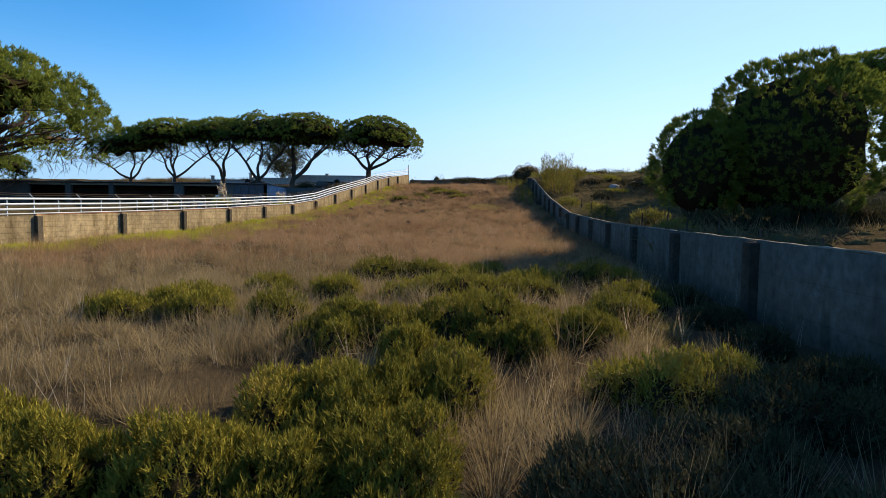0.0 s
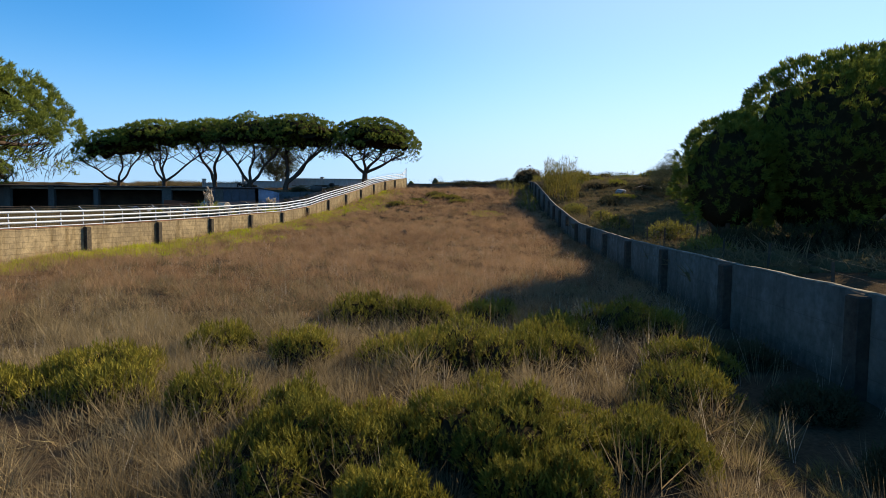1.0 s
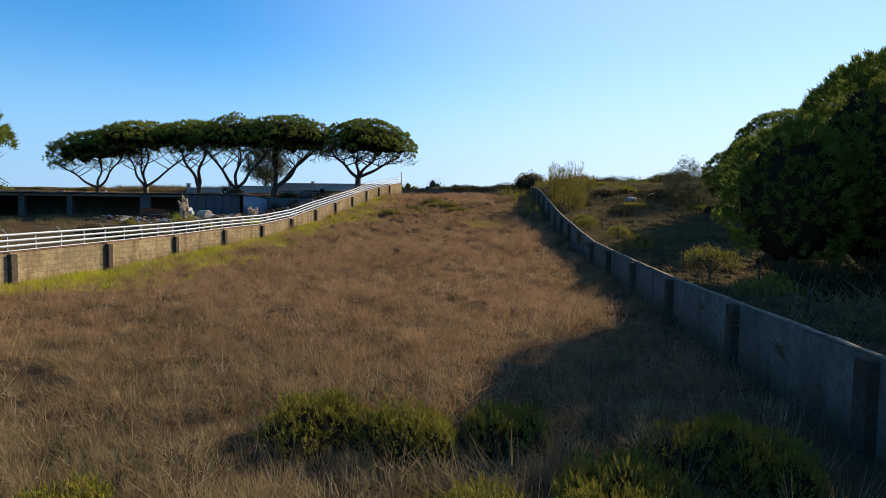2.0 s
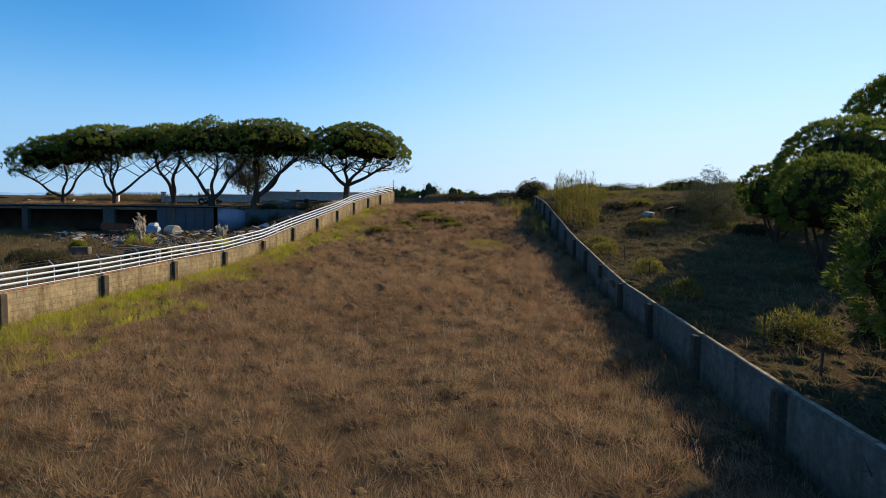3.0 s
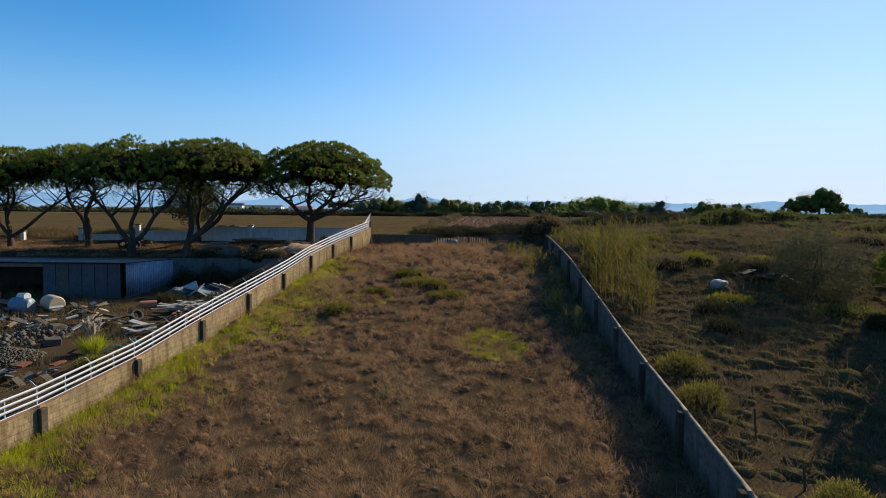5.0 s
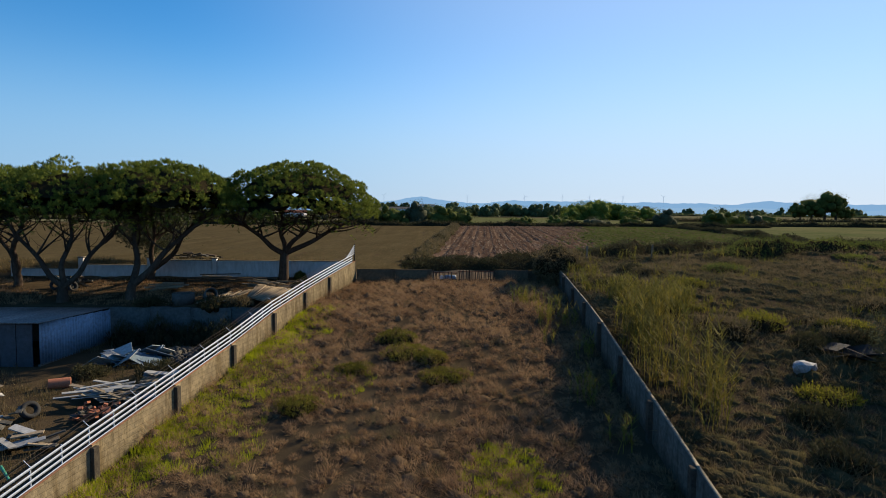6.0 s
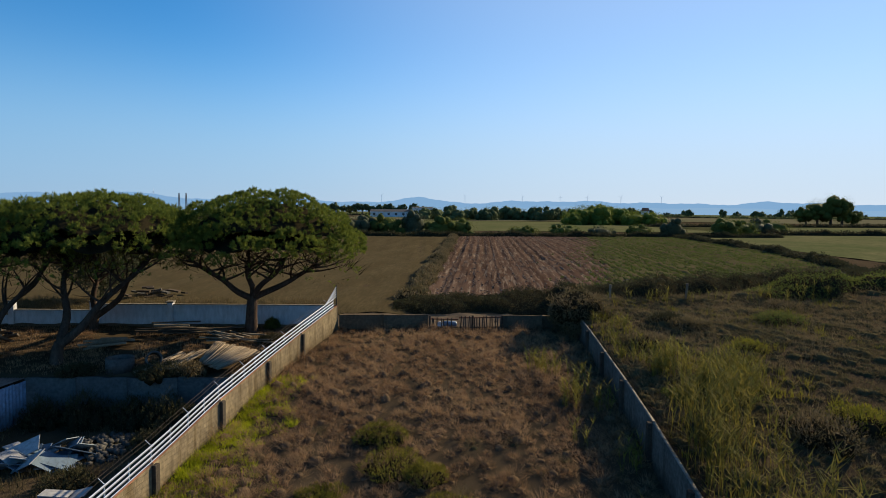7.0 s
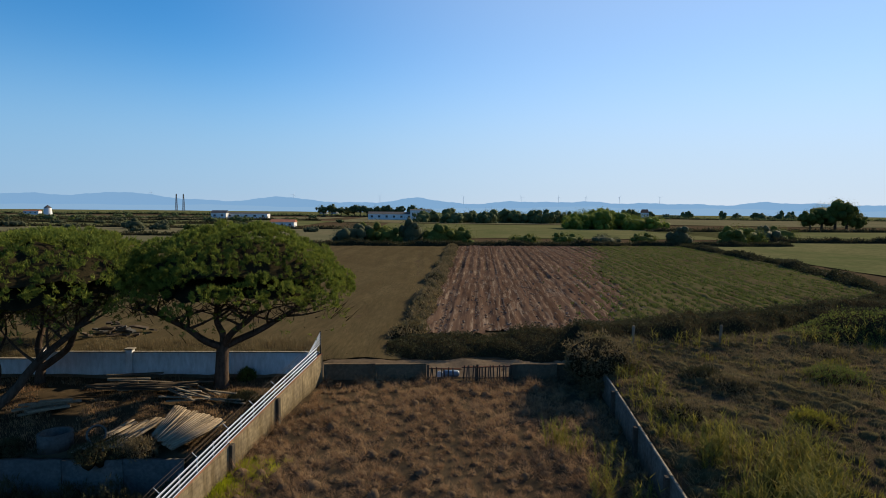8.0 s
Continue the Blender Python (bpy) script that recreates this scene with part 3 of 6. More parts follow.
    # thin tufts under the rim and bare hanging twigs
    m = int(radius * radius * 5)
    u, a = np.sqrt(g.uniform(0.25, 1.0, m)), g.uniform(0, 6.283, m)
    ux, uy = cx + (radius - 0.7) * u * np.cos(a), cy + (radius - 0.7) * u * np.sin(a)
    U = np.stack([ux, uy, zc + depth * (0.05 + 0.22 * np.sqrt(np.maximum(1 - u * u, 0))) + tilt * (ux - cx) + g.normal(0, 0.14, m)], 1)
    parts.append(needle_tufts(U, np.tile([0, 0, 0.3], (m, 1)) + g.normal(0, 0.3, (m, 3)), 14, leaf, g))
    # fine bare twigs fanning up into the crown
    m = int(radius * radius * 9)
    u, a = np.sqrt(g.uniform(0.0, 1.0, m)), g.uniform(0, 6.283, m)
    ux, uy = cx + (radius - 0.9) * u * np.cos(a), cy + (radius - 0.9) * u * np.sin(a)
    low_z = zc + depth * (0.04 + 0.30 * np.sqrt(np.maximum(1 - u * u, 0))) + tilt * (ux - cx) + g.normal(0, 0.16, m)
    A = np.stack([ux, uy, low_z], 1)
    B = A + np.stack([np.cos(a) * 0.5, np.sin(a) * 0.5, g.uniform(0.3, 0.9, m)], 1) + g.normal(0, 0.25, (m, 3))
    sd = np.cross(B - A, g.normal(0, 1, (m, 3)))
    sd *= 0.022 / np.linalg.norm(sd, axis=1)[:, None]
    twig_fan = (np.stack([A - sd, A + sd, B], 1).reshape(-1, 3), np.arange(m * 3).reshape(-1, 3))
    V, F = merge(parts)
    nf = len(F)
    # dark heart: a lumpy lens between skin and underside, coloured as the shade there
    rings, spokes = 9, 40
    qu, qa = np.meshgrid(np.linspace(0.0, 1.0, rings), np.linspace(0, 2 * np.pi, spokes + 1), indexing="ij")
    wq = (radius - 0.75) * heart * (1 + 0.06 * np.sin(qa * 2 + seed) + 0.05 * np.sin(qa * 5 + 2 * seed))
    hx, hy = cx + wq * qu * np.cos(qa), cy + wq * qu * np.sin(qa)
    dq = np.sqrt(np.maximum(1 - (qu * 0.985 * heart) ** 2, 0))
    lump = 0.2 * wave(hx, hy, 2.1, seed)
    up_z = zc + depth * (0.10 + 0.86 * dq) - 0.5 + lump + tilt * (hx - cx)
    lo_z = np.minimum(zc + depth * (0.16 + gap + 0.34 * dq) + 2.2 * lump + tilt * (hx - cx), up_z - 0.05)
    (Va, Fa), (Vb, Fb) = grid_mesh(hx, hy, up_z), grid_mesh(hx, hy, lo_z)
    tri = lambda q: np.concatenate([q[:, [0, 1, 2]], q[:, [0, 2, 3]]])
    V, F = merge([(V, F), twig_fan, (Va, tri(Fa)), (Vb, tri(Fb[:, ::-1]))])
    two_tone(put("crown", V, F, needles or M_NEEDLE, t), nf, M_SHADE_TWIG)
    for i in range(droop):
        w = r.uniform(-1.4, 1.4) if i % 2 else r.uniform(0, 6.283)
        q = radius * r.uniform(0.55, 0.95)
        p = Vector((cx + q * math.cos(w), cy + q * math.sin(w), zc + depth * 0.12 + tilt * q * math.cos(w)))
        a1 = p + Vector((r.uniform(-0.5, 0.5), r.uniform(-0.5, 0.5), r.uniform(-0.7, -0.2)))
        put_tube("bare_twig", [p, p.lerp(a1, 0.5) + Vector((0, 0, 0.06)), a1], [0.02, 0.013, 0.005], M_BARK, t, 3)
        for b in range(3):
            m1 = p.lerp(a1, r.uniform(0.3, 1.0))
            put_tube("bare_twig", [m1, m1 + Vector((r.uniform(-0.3, 0.3), r.uniform(-0.3, 0.3), r.uniform(-0.45, 0.0)))], [0.009, 0.003], M_BARK, t, 3)
    return t


def dense_pine(at, height, radius, seed, label, skirt=0.1):
    """A young pine, closely leaved nearly to the ground, on several stems."""
    r, g = random.Random(seed), np.random.default_rng(seed)
    x, y, z = at
    t = thing("dark_pine", at, label, "tree", "dark pines")
    zm, hz = z + height * (0.5 + skirt / 2), height * (0.5 - skirt / 2)
    put_tube("trunk", bend((x, y, z - 0.3), (x + 0.1, y, zm), 4, 0, r, 0.05), [0.2, 0.16, 0.14, 0.12, 0.08], M_BARK, t, 8)
    for k in range(4):
        w = k * 1.57 + r.uniform(-0.4, 0.4)
        put_tube("limb", bend((x, y, z + 0.2), (x + math.cos(w) * radius * 0.6, y + math.sin(w) * radius * 0.6, zm), 5, 0.06, r, 0.08), [0.11, 0.09, 0.075, 0.06, 0.045, 0.03], M_BARK, t, 6)
    n = int(26 + radius * radius * 11)
    h = 1 - 1.8 * (np.arange(n) + 0.5) / n
    pa = np.arange(n) * 2.39996 + seed
    ring = np.sqrt(1 - np.minimum(np.abs(h), 1) ** 2.1) * np.where(h < -0.2, 0.93 + 0.25 * (h + 0.2), 1.0)
    k = 0.84 * (1 + 0.06 * np.sin(pa * 2 + seed)) * g.uniform(0.94, 1.06, n)
    PC = np.stack([x + radius * k * ring * np.cos(pa), y + radius * k * ring * np.sin(pa), zm + hz * 0.9 * h], 1)
    PR = radius * 0.21 * g.uniform(0.75, 1.3, n) + 0.12
    T, D = lobed_shell(PC, PR, 0.85, 30, g, -0.6)
    o = (T - np.array([x, y, zm])) / np.array([radius, radius, hz])
    ok = np.linalg.norm(o, axis=1) > 0.8
    T, D = T[ok], D[ok] * 0.6 + o[ok] * 0.5 + np.array([0, 0, 0.45])
    V, F = needle_tufts(T, D, 24, 0.14, g, 0.12)
    nf = len(F)
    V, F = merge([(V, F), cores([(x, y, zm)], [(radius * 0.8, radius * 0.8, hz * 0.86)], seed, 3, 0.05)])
    two_tone(put("crown", V, F, M_NEEDLE, t), nf, M_SHADE_TWIG)
    return t


def bushy_tree(at, height, radius, seed, mat, label, name="tree", clumps=300, leaf=0.22, per=45, low=0.15, category="tree", trunk=0.16, squash=1.0, size=0.55, group="", heart=True):
    """A tree or tall shrub that is leafy nearly to the ground, with an uneven outline."""
    r, g = random.Random(seed), np.random.default_rng(seed)
    x, y, z = at
    t = thing(name, at, label, category, group)
    put_tube("trunk", bend((x, y, z - 0.3), (x + r.uniform(-0.3, 0.3), y, z + height * 0.6), 4, 0, r, 0.08), [trunk * (1.2 - 0.22 * i) for i in range(5)], M_BARK, t, 7)
    for k in range(6):
        w = k * 1.05 + r.uniform(-0.3, 0.3)
        st = Vector((x, y, z + height * r.uniform(0.12, 0.45)))
        e = Vector((x + math.cos(w) * radius * 0.75, y + math.sin(w) * radius * 0.75 * squash, z + height * r.uniform(0.45, 0.85)))
        put_tube("limb", bend(st, e, 4, 0.08, r, 0.1), [trunk * (0.55 - 0.11 * i) for i in range(5)], M_BARK, t, 5)
    d = g.normal(0, 1, (clumps, 3))
    d /= np.linalg.norm(d, axis=1)[:, None]
    rad = g.uniform(0.25, 1.0, clumps) ** 0.5
    lump = 0.95 + 0.10 * np.sin(d[:, 0] * 5 + seed) + 0.08 * np.sin(d[:, 1] * 6 + d[:, 2] * 4 + seed)
    hz = (1 - low) * height / 2
    C = np.array([x, y, z + height * low + hz]) + d * (rad * lump)[:, None] * np.array([radius, radius * squash, hz])
    S = g.uniform(0.6, 1.2, (clumps, 1)) * np.array([[size, size, size * 0.8]]) * (radius / 3.5) ** 0.5
    C[:, 2] = np.maximum(C[:, 2], z + 0.15)
    V, F = leaf_cloud(C, S, per, leaf, seed, 0.2, 0.3)
    n = len(F)
    if heart:
        V, F = merge([(V, F), cores([(x, y, z + height * low + hz)], [(radius * 0.74, radius * 0.74 * squash, hz * 0.8)], seed, 3, 0.04)])
    crown = put("crown", V, F, mat, t)
    if heart:
        two_tone(crown, n, M_SHADE_TWIG)
    return t


def shrub(at, radius, height, seed, mat, label, name="shrub", sprigs=2600, leaf=0.10, category="shrub", group="", stems=True, whorls=3, body=0.72):
    """A low mound of rounded lobes, each close-set with short upright sprigs."""
    g = np.random.default_rng(seed)
    x, y, z = at
    t = thing(name, at, label, category, group)
    k = 11
    la = np.arange(k) * 2.39996 + seed
    lr = radius * 0.72 * np.sqrt((np.arange(k) + 0.3) / k) * g.uniform(0.85, 1.15, k)
    lobes = np.stack([x + lr * np.cos(la), y + lr * np.sin(la), np.full(k, z)], 1)
    lw = radius * g.uniform(0.26, 0.46, k)
    lh = height * g.uniform(0.7, 1.08, k) * (1.03 - 0.42 * (lr / radius) ** 2)
    pick = g.integers(0, k, sprigs * 2)
    d = g.normal(0, 1, (len(pick), 3))
    d[:, 2] = np.abs(d[:, 2])
    d /= np.linalg.norm(d, axis=1)[:, None]
    S = np.stack([lw, lw, lh], 1)
    base = lobes[pick] + d * S[pick] * g.uniform(0.82, 1.0, (len(pick), 1))
    inner = np.full(len(pick), 9.0)
    for i in range(k):
        q = np.linalg.norm((base - lobes[i]) / S[i], axis=1)
        q[pick == i] = 9.0
        inner = np.minimum(inner, q)
    # low flanks stay bare so the shade-dark core shows beneath
    bare = d[:, 2] < (g.uniform(0.1, 0.45, len(d)) if whorls > 4 else -1)
    ok = np.nonzero((inner > 0.84) & ~bare)[0][:sprigs]
    base, d = base[ok], d[ok]
    way = d * 0.75 + np.array([0, 0, 0.7]) + g.normal(0, 0.22, d.shape)
    way /= np.linalg.norm(way, axis=1)[:, None]
    L = leaf * g.uniform(0.8, 2.0, len(base))
    parts = []
    for s in range(whorls):
        f = s / max(whorls - 1, 1)
        sd = g.normal(0, 1, d.shape)
        sd -= way * np.sum(sd * way, 1)[:, None]
        sd /= np.linalg.norm(sd, axis=1)[:, None]
        off = base + way * (L * (0.05 + 0.8 * f))[:, None]
        tip = off + (way * (0.55 + 0.4 * f) + sd * (0.85 - 0.5 * f)) * (L * 0.62)[:, None]
        w = (L * (0.07 if whorls > 4 else 0.11))[:, None] * np.cross(way, sd)
        V = np.stack([off - w, off + w, tip], 1).reshape(-1, 3)
        parts.append((V, np.arange(len(V)).reshape(-1, 3)))
    V, F = merge(parts)
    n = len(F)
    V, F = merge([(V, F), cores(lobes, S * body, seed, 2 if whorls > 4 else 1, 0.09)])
    two_tone(put("foliage", V, F, mat, t), n, M_SHADE_TWIG)
    if stems:
        sv = []
        r = random.Random(seed)
        for i in range(10):
            w = r.uniform(0, 6.28)
            sv.append(tube([(x, y, z - 0.05), (x + math.cos(w) * radius * 0.4, y + math.sin(w) * radius * 0.4, z + height * 0.5), (x + math.cos(w) * radius * 0.6, y + math.sin(w) * radius * 0.6, z + height * 0.55)], [0.015, 0.01, 0.005], 4))
        V, F = merge(sv)
        put("woody_base", V, F, M_BARK, t)
    return t


# ---- stone pines on the terrace ----
# foot, top, crown radius, seed, lean, trunk, stems, tilt
PINES = [
    ((-40.3, 76.4, 5.0), 12.1, 5.9, 3, (0.2, 0), 0.24, (-0.75, 0.1, 0.45), 0.16), ((-34.1, 75.2, 5.0), 13.1, 6.2, 11, (-0.2, 0), 0.25, (-0.55, -0.2, 0.05, 0.85), 0.06),
    ((-28.5, 76.5, 5.0), 13.5, 6.0, 5, (0.2, 0), 0.28, (-0.5, 0.2), 0.02), ((-22.6, 72.0, 4.75), 13.5, 5.8, 8, (0.4, 1.0), 0.32, (-0.55, 0.0, 0.5), 0.0),
    ((-18.5, 72.6, 4.8), 13.9, 5.8, 14, (1.2, 1.5), 0.30, (-0.3, 0.55), 0.0), ((-20.2, 79.3, 5.2), 13.8, 5.8, 21, (2.0, -0.5), 0.26, (-0.35, 0.5), 0.0),
]
for at, top, rad, seed, ln, th, stems, tilt in PINES:
    near = at[0] > -27
    umbrella_pine(at, top, rad, seed, ln, th, 4.5 if near else 3.7, stems=stems, leaf=0.16 if near else 0.22, dens=15 if near else 11, per=22 if near else 16, tilt=tilt)
umbrella_pine((-10.1, 79.0, 5.2), 14.2, 6.6, 30, (1.5, -0.6), 0.36, 5.4, "broad stone pine with a forked trunk beside the white wall", (-0.62, -0.2, 0.2, 0.55), fork=0.26, leaf=0.14, dens=22, per=28, tilt=-0.05, twigs=10)
umbrella_pine((-24.5, 23.8, 0.5), 8.9, 8.5, 41, (2.4, 0), 0.36, 5.3, "low spreading stone pine with bare drooping twigs", (-0.6, -0.1, 0.35, 0.62, 0.8), fork=0.24, leaf=0.17, dens=18, per=20, droop=60, twigs=12, heart=0.74, gap=0.2)
umbrella_pine((-47.0, 62.0, 2.2), 7.6, 4.0, 47, (0, 0), 0.2, 2.8, "small stone pine behind the sheds", (-0.4, 0.4), leaf=0.24, dens=12)
umbrella_pine((41.0, 53.0, 4.9), 16.4, 9.4, 53, (-1.0, 0), 0.4, 6.0, "tall broad stone pine with a dense dark crown", (-0.6, -0.1, 0.4), leaf=0.24, dens=10)

# ---- trees beyond the side wall ----
dense_pine((13.3, 22.8, 1.2), 6.4, 3.15, 61, "dense round-topped dark pine, leafy nearly to the ground", 0.02)
dense_pine((9.7, 22.6, 1.2), 4.4, 1.6, 67, "small dark pine with a bare lower trunk beside a larger one", 0.12)
dense_pine((20.6, 41.0, 2.4), 6.6, 3.2, 62, "dense dark domed pine beyond the wall", 0.2)
dense_pine((15.2, 34.3, 1.9), 4.6, 1.9, 68, "small round dark pine on a bare trunk beyond the wall", 0.42)
dense_pine((19.8, 45.5, 2.7), 4.5, 1.9, 64, "small round pine on a bare slender trunk", 0.34)
near_pine = umbrella_pine((15.0, 11.7, 0.9), 9.4, 4.0, 69, (0, 0), 0.22, 4.0, "stone pine close behind the wall", (-0.4, 0.1, 0.5), leaf=0.22, dens=12)
dead = put_tube("dead_limb", [(15.1, 11.6, 5.5), (11.5, 10.4, 6.1), (9.4, 10.0, 6.0), (8.0, 9.9, 5.9)], [0.06, 0.045, 0.03, 0.014], M_BARK, near_pine, 5)
r_t = random.Random(12)
for i in range(14):
    a = r_t.uniform(0.0, 1.0)
    p = Vector((9.4, 10.0, 6.0)).lerp(Vector((8.0, 9.9, 5.9)), a)
    put_tube("bare_twig", [p, p + Vector((r_t.uniform(-0.45, 0.0), r_t.uniform(-0.3, 0.3), r_t.uniform(-0.3, 0.2))), p + Vector((r_t.uniform(-0.8, -0.3), r_t.uniform(-0.4, 0.4), r_t.uniform(-0.45, 0.25)))], [0.010, 0.007, 0.003], M_BARK, dead, 3)
dense_pine((23.6, 51.0, 4.3), 2.6, 2.3, 63, "low round dark pine beyond the wall")
bushy_tree((21.0, 55.6, 3.9), 3.9, 2.6, 65, M_OLIVE, "thin grey-brown bush with fine bare twigs", "bush", 420, 0.10, 55, -0.25, "bush", 0.08, heart=False)
bushy_tree((11.0, 78.4, 5.2), 3.1, 2.2, 66, M_WEED, "olive-brown bush at the wall's end", "bush", 260, 0.15, 60, 0.0, "bush", 0.08)
bushy_tree((-23.5, 86.5, 6.0), 5.6, 3.3, 70, M_OLIVE, "thin grey-green tree behind the white wall", "olive_tree", 300, 0.17, 70, heart=False)


# ---- grass ----
# plan places, radii and heights of the gorse mounds
SHRUBS = [(-1.5, 14.0, 0.68, 0.55), (-0.35, 13.6, 0.62, 0.52), (0.95, 13.9, 0.58, 0.5), (3.45, 12.9, 0.92, 0.54), (0.45, 10.9, 0.95, 0.58), (1.95, 12.1, 0.66, 0.5), (1.6, 11.2, 0.7, 0.5), (-0.5, 10.7, 0.6, 0.46),
          (-3.4, 11.6, 0.55, 0.42), (-4.35, 9.9, 0.8, 0.44), (-3.85, 9.2, 0.6, 0.42), (-4.95, 9.1, 0.65, 0.42), (-1.95, 10.9, 0.48, 0.46), (-2.48, 8.75, 0.46, 0.52), (-1.5, 8.5, 0.34, 0.46), (-1.2, 7.5, 0.8, 0.5), (-0.45, 7.8, 0.5, 0.46),
          (0.62, 7.7, 0.86, 0.6), (1.9, 7.6, 0.56, 0.53), (-0.35, 6.5, 0.4, 0.42), (0.85, 6.9, 0.5, 0.42), (2.85, 9.4, 0.62, 0.4), (3.5, 10.7, 0.6, 0.4), (-0.95, 4.75, 0.7, 0.56), (-0.05, 5.1, 0.56, 0.56), (-0.5, 4.1, 0.6, 0.56), (-0.3, 3.4, 0.45, 0.42),
          (-2.45, 3.4, 0.5, 0.46), (-1.5, 3.4, 0.5, 0.48), (-3.1, 3.9, 0.5, 0.4), (-1.0, 3.3, 0.4, 0.42)]


def clear(x, y):
    """Where no gorse mound stands."""
    k = np.ones(len(x), dtype=bool)
    for sx, sy, rad, _ in SHRUBS:
        k &= (x - sx) ** 2 + (y - sy) ** 2 > (rad * 0.86) ** 2
    return k


def grass_field(name, label, n, xs, ys, h, w, count, spread, mat, seed, keep, segs=1, lean=0.6):
    g = np.random.default_rng(seed)
    x, y = g.uniform(*xs, n), g.uniform(*ys, n)
    k = keep(x, y, g)
    x, y = x[k], y[k]
    at = np.stack([x, y, ground_z(x, y)], 1)
    hh = g.uniform(*h, len(x)) * (1 + 0.25 * wave(x, y, 0.7, seed))
    sp = spread * g.uniform(0.6, 1.4, len(x))
    V, F = blades(at, hh, w, lean, count, sp, seed, segs)
    return tagged(put(name, V, F, mat), label, "grass", kind="stuff")


def in_plot(x, y, g):
    return clear(x, y) & (x > left_x(y) + 0.25) & (x < right_x(y) - 0.2)


def in_right(x, y, g):
    return x > right_x(y) + 0.25


def thinning(x, y, g):
    # thins out raggedly towards its outer corner
    out = np.maximum(19.5 - y, 0.6 * (x - 26) * (y < 34)) + 1.5 * wave(x, y, 0.5, 3)
    return in_right(x, y, g) & (g.uniform(0, 5, len(x)) > out)


def wedge(x, y, g):
    return in_plot(x, y, g) & (np.abs(x) < 0.85 * y + 1.2)


def sunny(x, y, g):
    # no pale grass on the side wall's shaded strip: dark scrub deepens its shade
    return wedge(x, y, g) & clear(x, y) & (x < right_x(y) - 2.2 + g.normal(0, 0.4, len(x)))


grass_field("dry_grass", "thin dry grass stems between the shrubs", 6500, (-14, 6), (1.5, 10), (0.08, 0.24), 0.0028, 16, 0.16, M_PALE, 1, sunny, 1, 1.2)
grass_field("dry_grass", "thin dry grass stems across the near plot", 7000, (-15, 7), (9, 19), (0.10, 0.26), 0.003, 15, 0.18, M_PALE, 15, sunny, 1, 1.0)
grass_field("pale_grass", "pale straw tussocks between the shrubs", 1600, (-15, 7), (2, 14), (0.26, 0.46), 0.0032, 110, 0.13, M_PALE, 2, lambda x, y, g: sunny(x, y, g) & (wave(x, y, 0.8, 5) > -0.8), 1, 1.1)
grass_field("seed_stalks", "sparse tall pale grass stalks", 1500, (-15, 8), (3, 40), (0.4, 0.6), 0.002, 4, 0.1, M_PLUME, 14, in_plot, 1, 0.5)
def mop_field(name, label, gap, xs, ys, r, h, per, w, mat, heart, seed, keep, L=(0.5, 1.1), core=0.66):
    """Rounded grass tussocks on a loose grid: a low dome of dead thatch, thick with blades that arch outwards."""
    g = np.random.default_rng(seed)
    X, Y = np.meshgrid(np.arange(*xs, gap), np.arange(*ys, gap))
    x, y = X.ravel() + g.normal(0, gap * 0.36, X.size), Y.ravel() + g.normal(0, gap * 0.36, X.size)
    k = keep(x, y, g)
    x, y = x[k], y[k]
    N = len(x)
    big = np.exp(g.normal(-0.1, 0.26, N)) * (1 + 0.2 * wave(x, y, 0.45, seed))
    R, H = r * big, h * big * g.uniform(0.75, 1.2, N)
    C = np.stack([x, y, ground_z(x, y) - 0.03], 1)
    d = g.normal(0, 1, (N * per, 3))
    d[:, 2] = np.abs(d[:, 2]) * 0.9
    d /= np.linalg.norm(d, axis=1)[:, None]
    size = np.repeat(np.stack([R, R, H], 1), per, 0)
    base = np.repeat(C, per, 0) + d * size * g.uniform(0.55, 0.95, N * per)[:, None]
    way = d * np.array([0.75, 0.75, 0.25]) + np.array([-0.16, 0.05, 0.5]) + g.normal(0, 0.32, d.shape)
    way /= np.linalg.norm(way, axis=1)[:, None]
    ll = (np.repeat(H, per) * g.uniform(*L, N * per))[:, None]
    sd = np.cross(way, g.normal(0, 1, d.shape))
    sd *= (w * g.uniform(0.6, 1.3, N * per) / np.linalg.norm(sd, axis=1))[:, None]
    V = np.stack([base - sd, base + sd, base + way * ll], 1).reshape(-1, 3)
    n = N * per
    Vc, Fc = cores(C, np.stack([R, R, H], 1) * np.array([[core, core, core * 0.8]]), seed, 1, 0.12)
    Fc = Fc[np.tile(BALLS[1][0][BALLS[1][1]].mean(1)[:, 2] > -0.3, N)]
    V, F = merge([(V, np.arange(n * 3).reshape(-1, 3)), (Vc, Fc)])
    return tagged(two_tone(put(name, V, F, mat), n, heart), label, "grass", kind="stuff")


mop_field("dry_tussock_grass", "soft straw tussocks among the shrubs", 0.5, (-16, 7), (7, 23), 0.27, 0.22, 96, 0.004, M_PALE, M_THATCH, 16, lambda x, y, g: sunny(x, y, g) & (wave(x, y, 0.8, 2) > -0.9) & (g.uniform(0, 1, len(x)) > step(13, 23, y + 2 * wave(x, y, 0.5))), (0.6, 1.5), 0.3)
mop_field("dry_tussock_grass", "soft reddish-brown tussocks across the plot", 0.53, (-18, 9), (12, 33), 0.33, 0.25, 130, 0.003, M_STRAW, M_THATCH, 3, lambda x, y, g: in_plot(x, y, g) & (g.uniform(0, 1, len(x)) < step(11, 20, y + 2 * wave(x, y, 0.5))), (0.6, 1.4), 0.3)
mop_field("dry_tussock_grass", "soft brown tussocks across the upper plot", 0.62, (-16, 10), (33, 50), 0.36, 0.30, 130, 0.0046, M_STRAW, M_THATCH, 4, in_plot, (0.5, 1.2), 0.5)
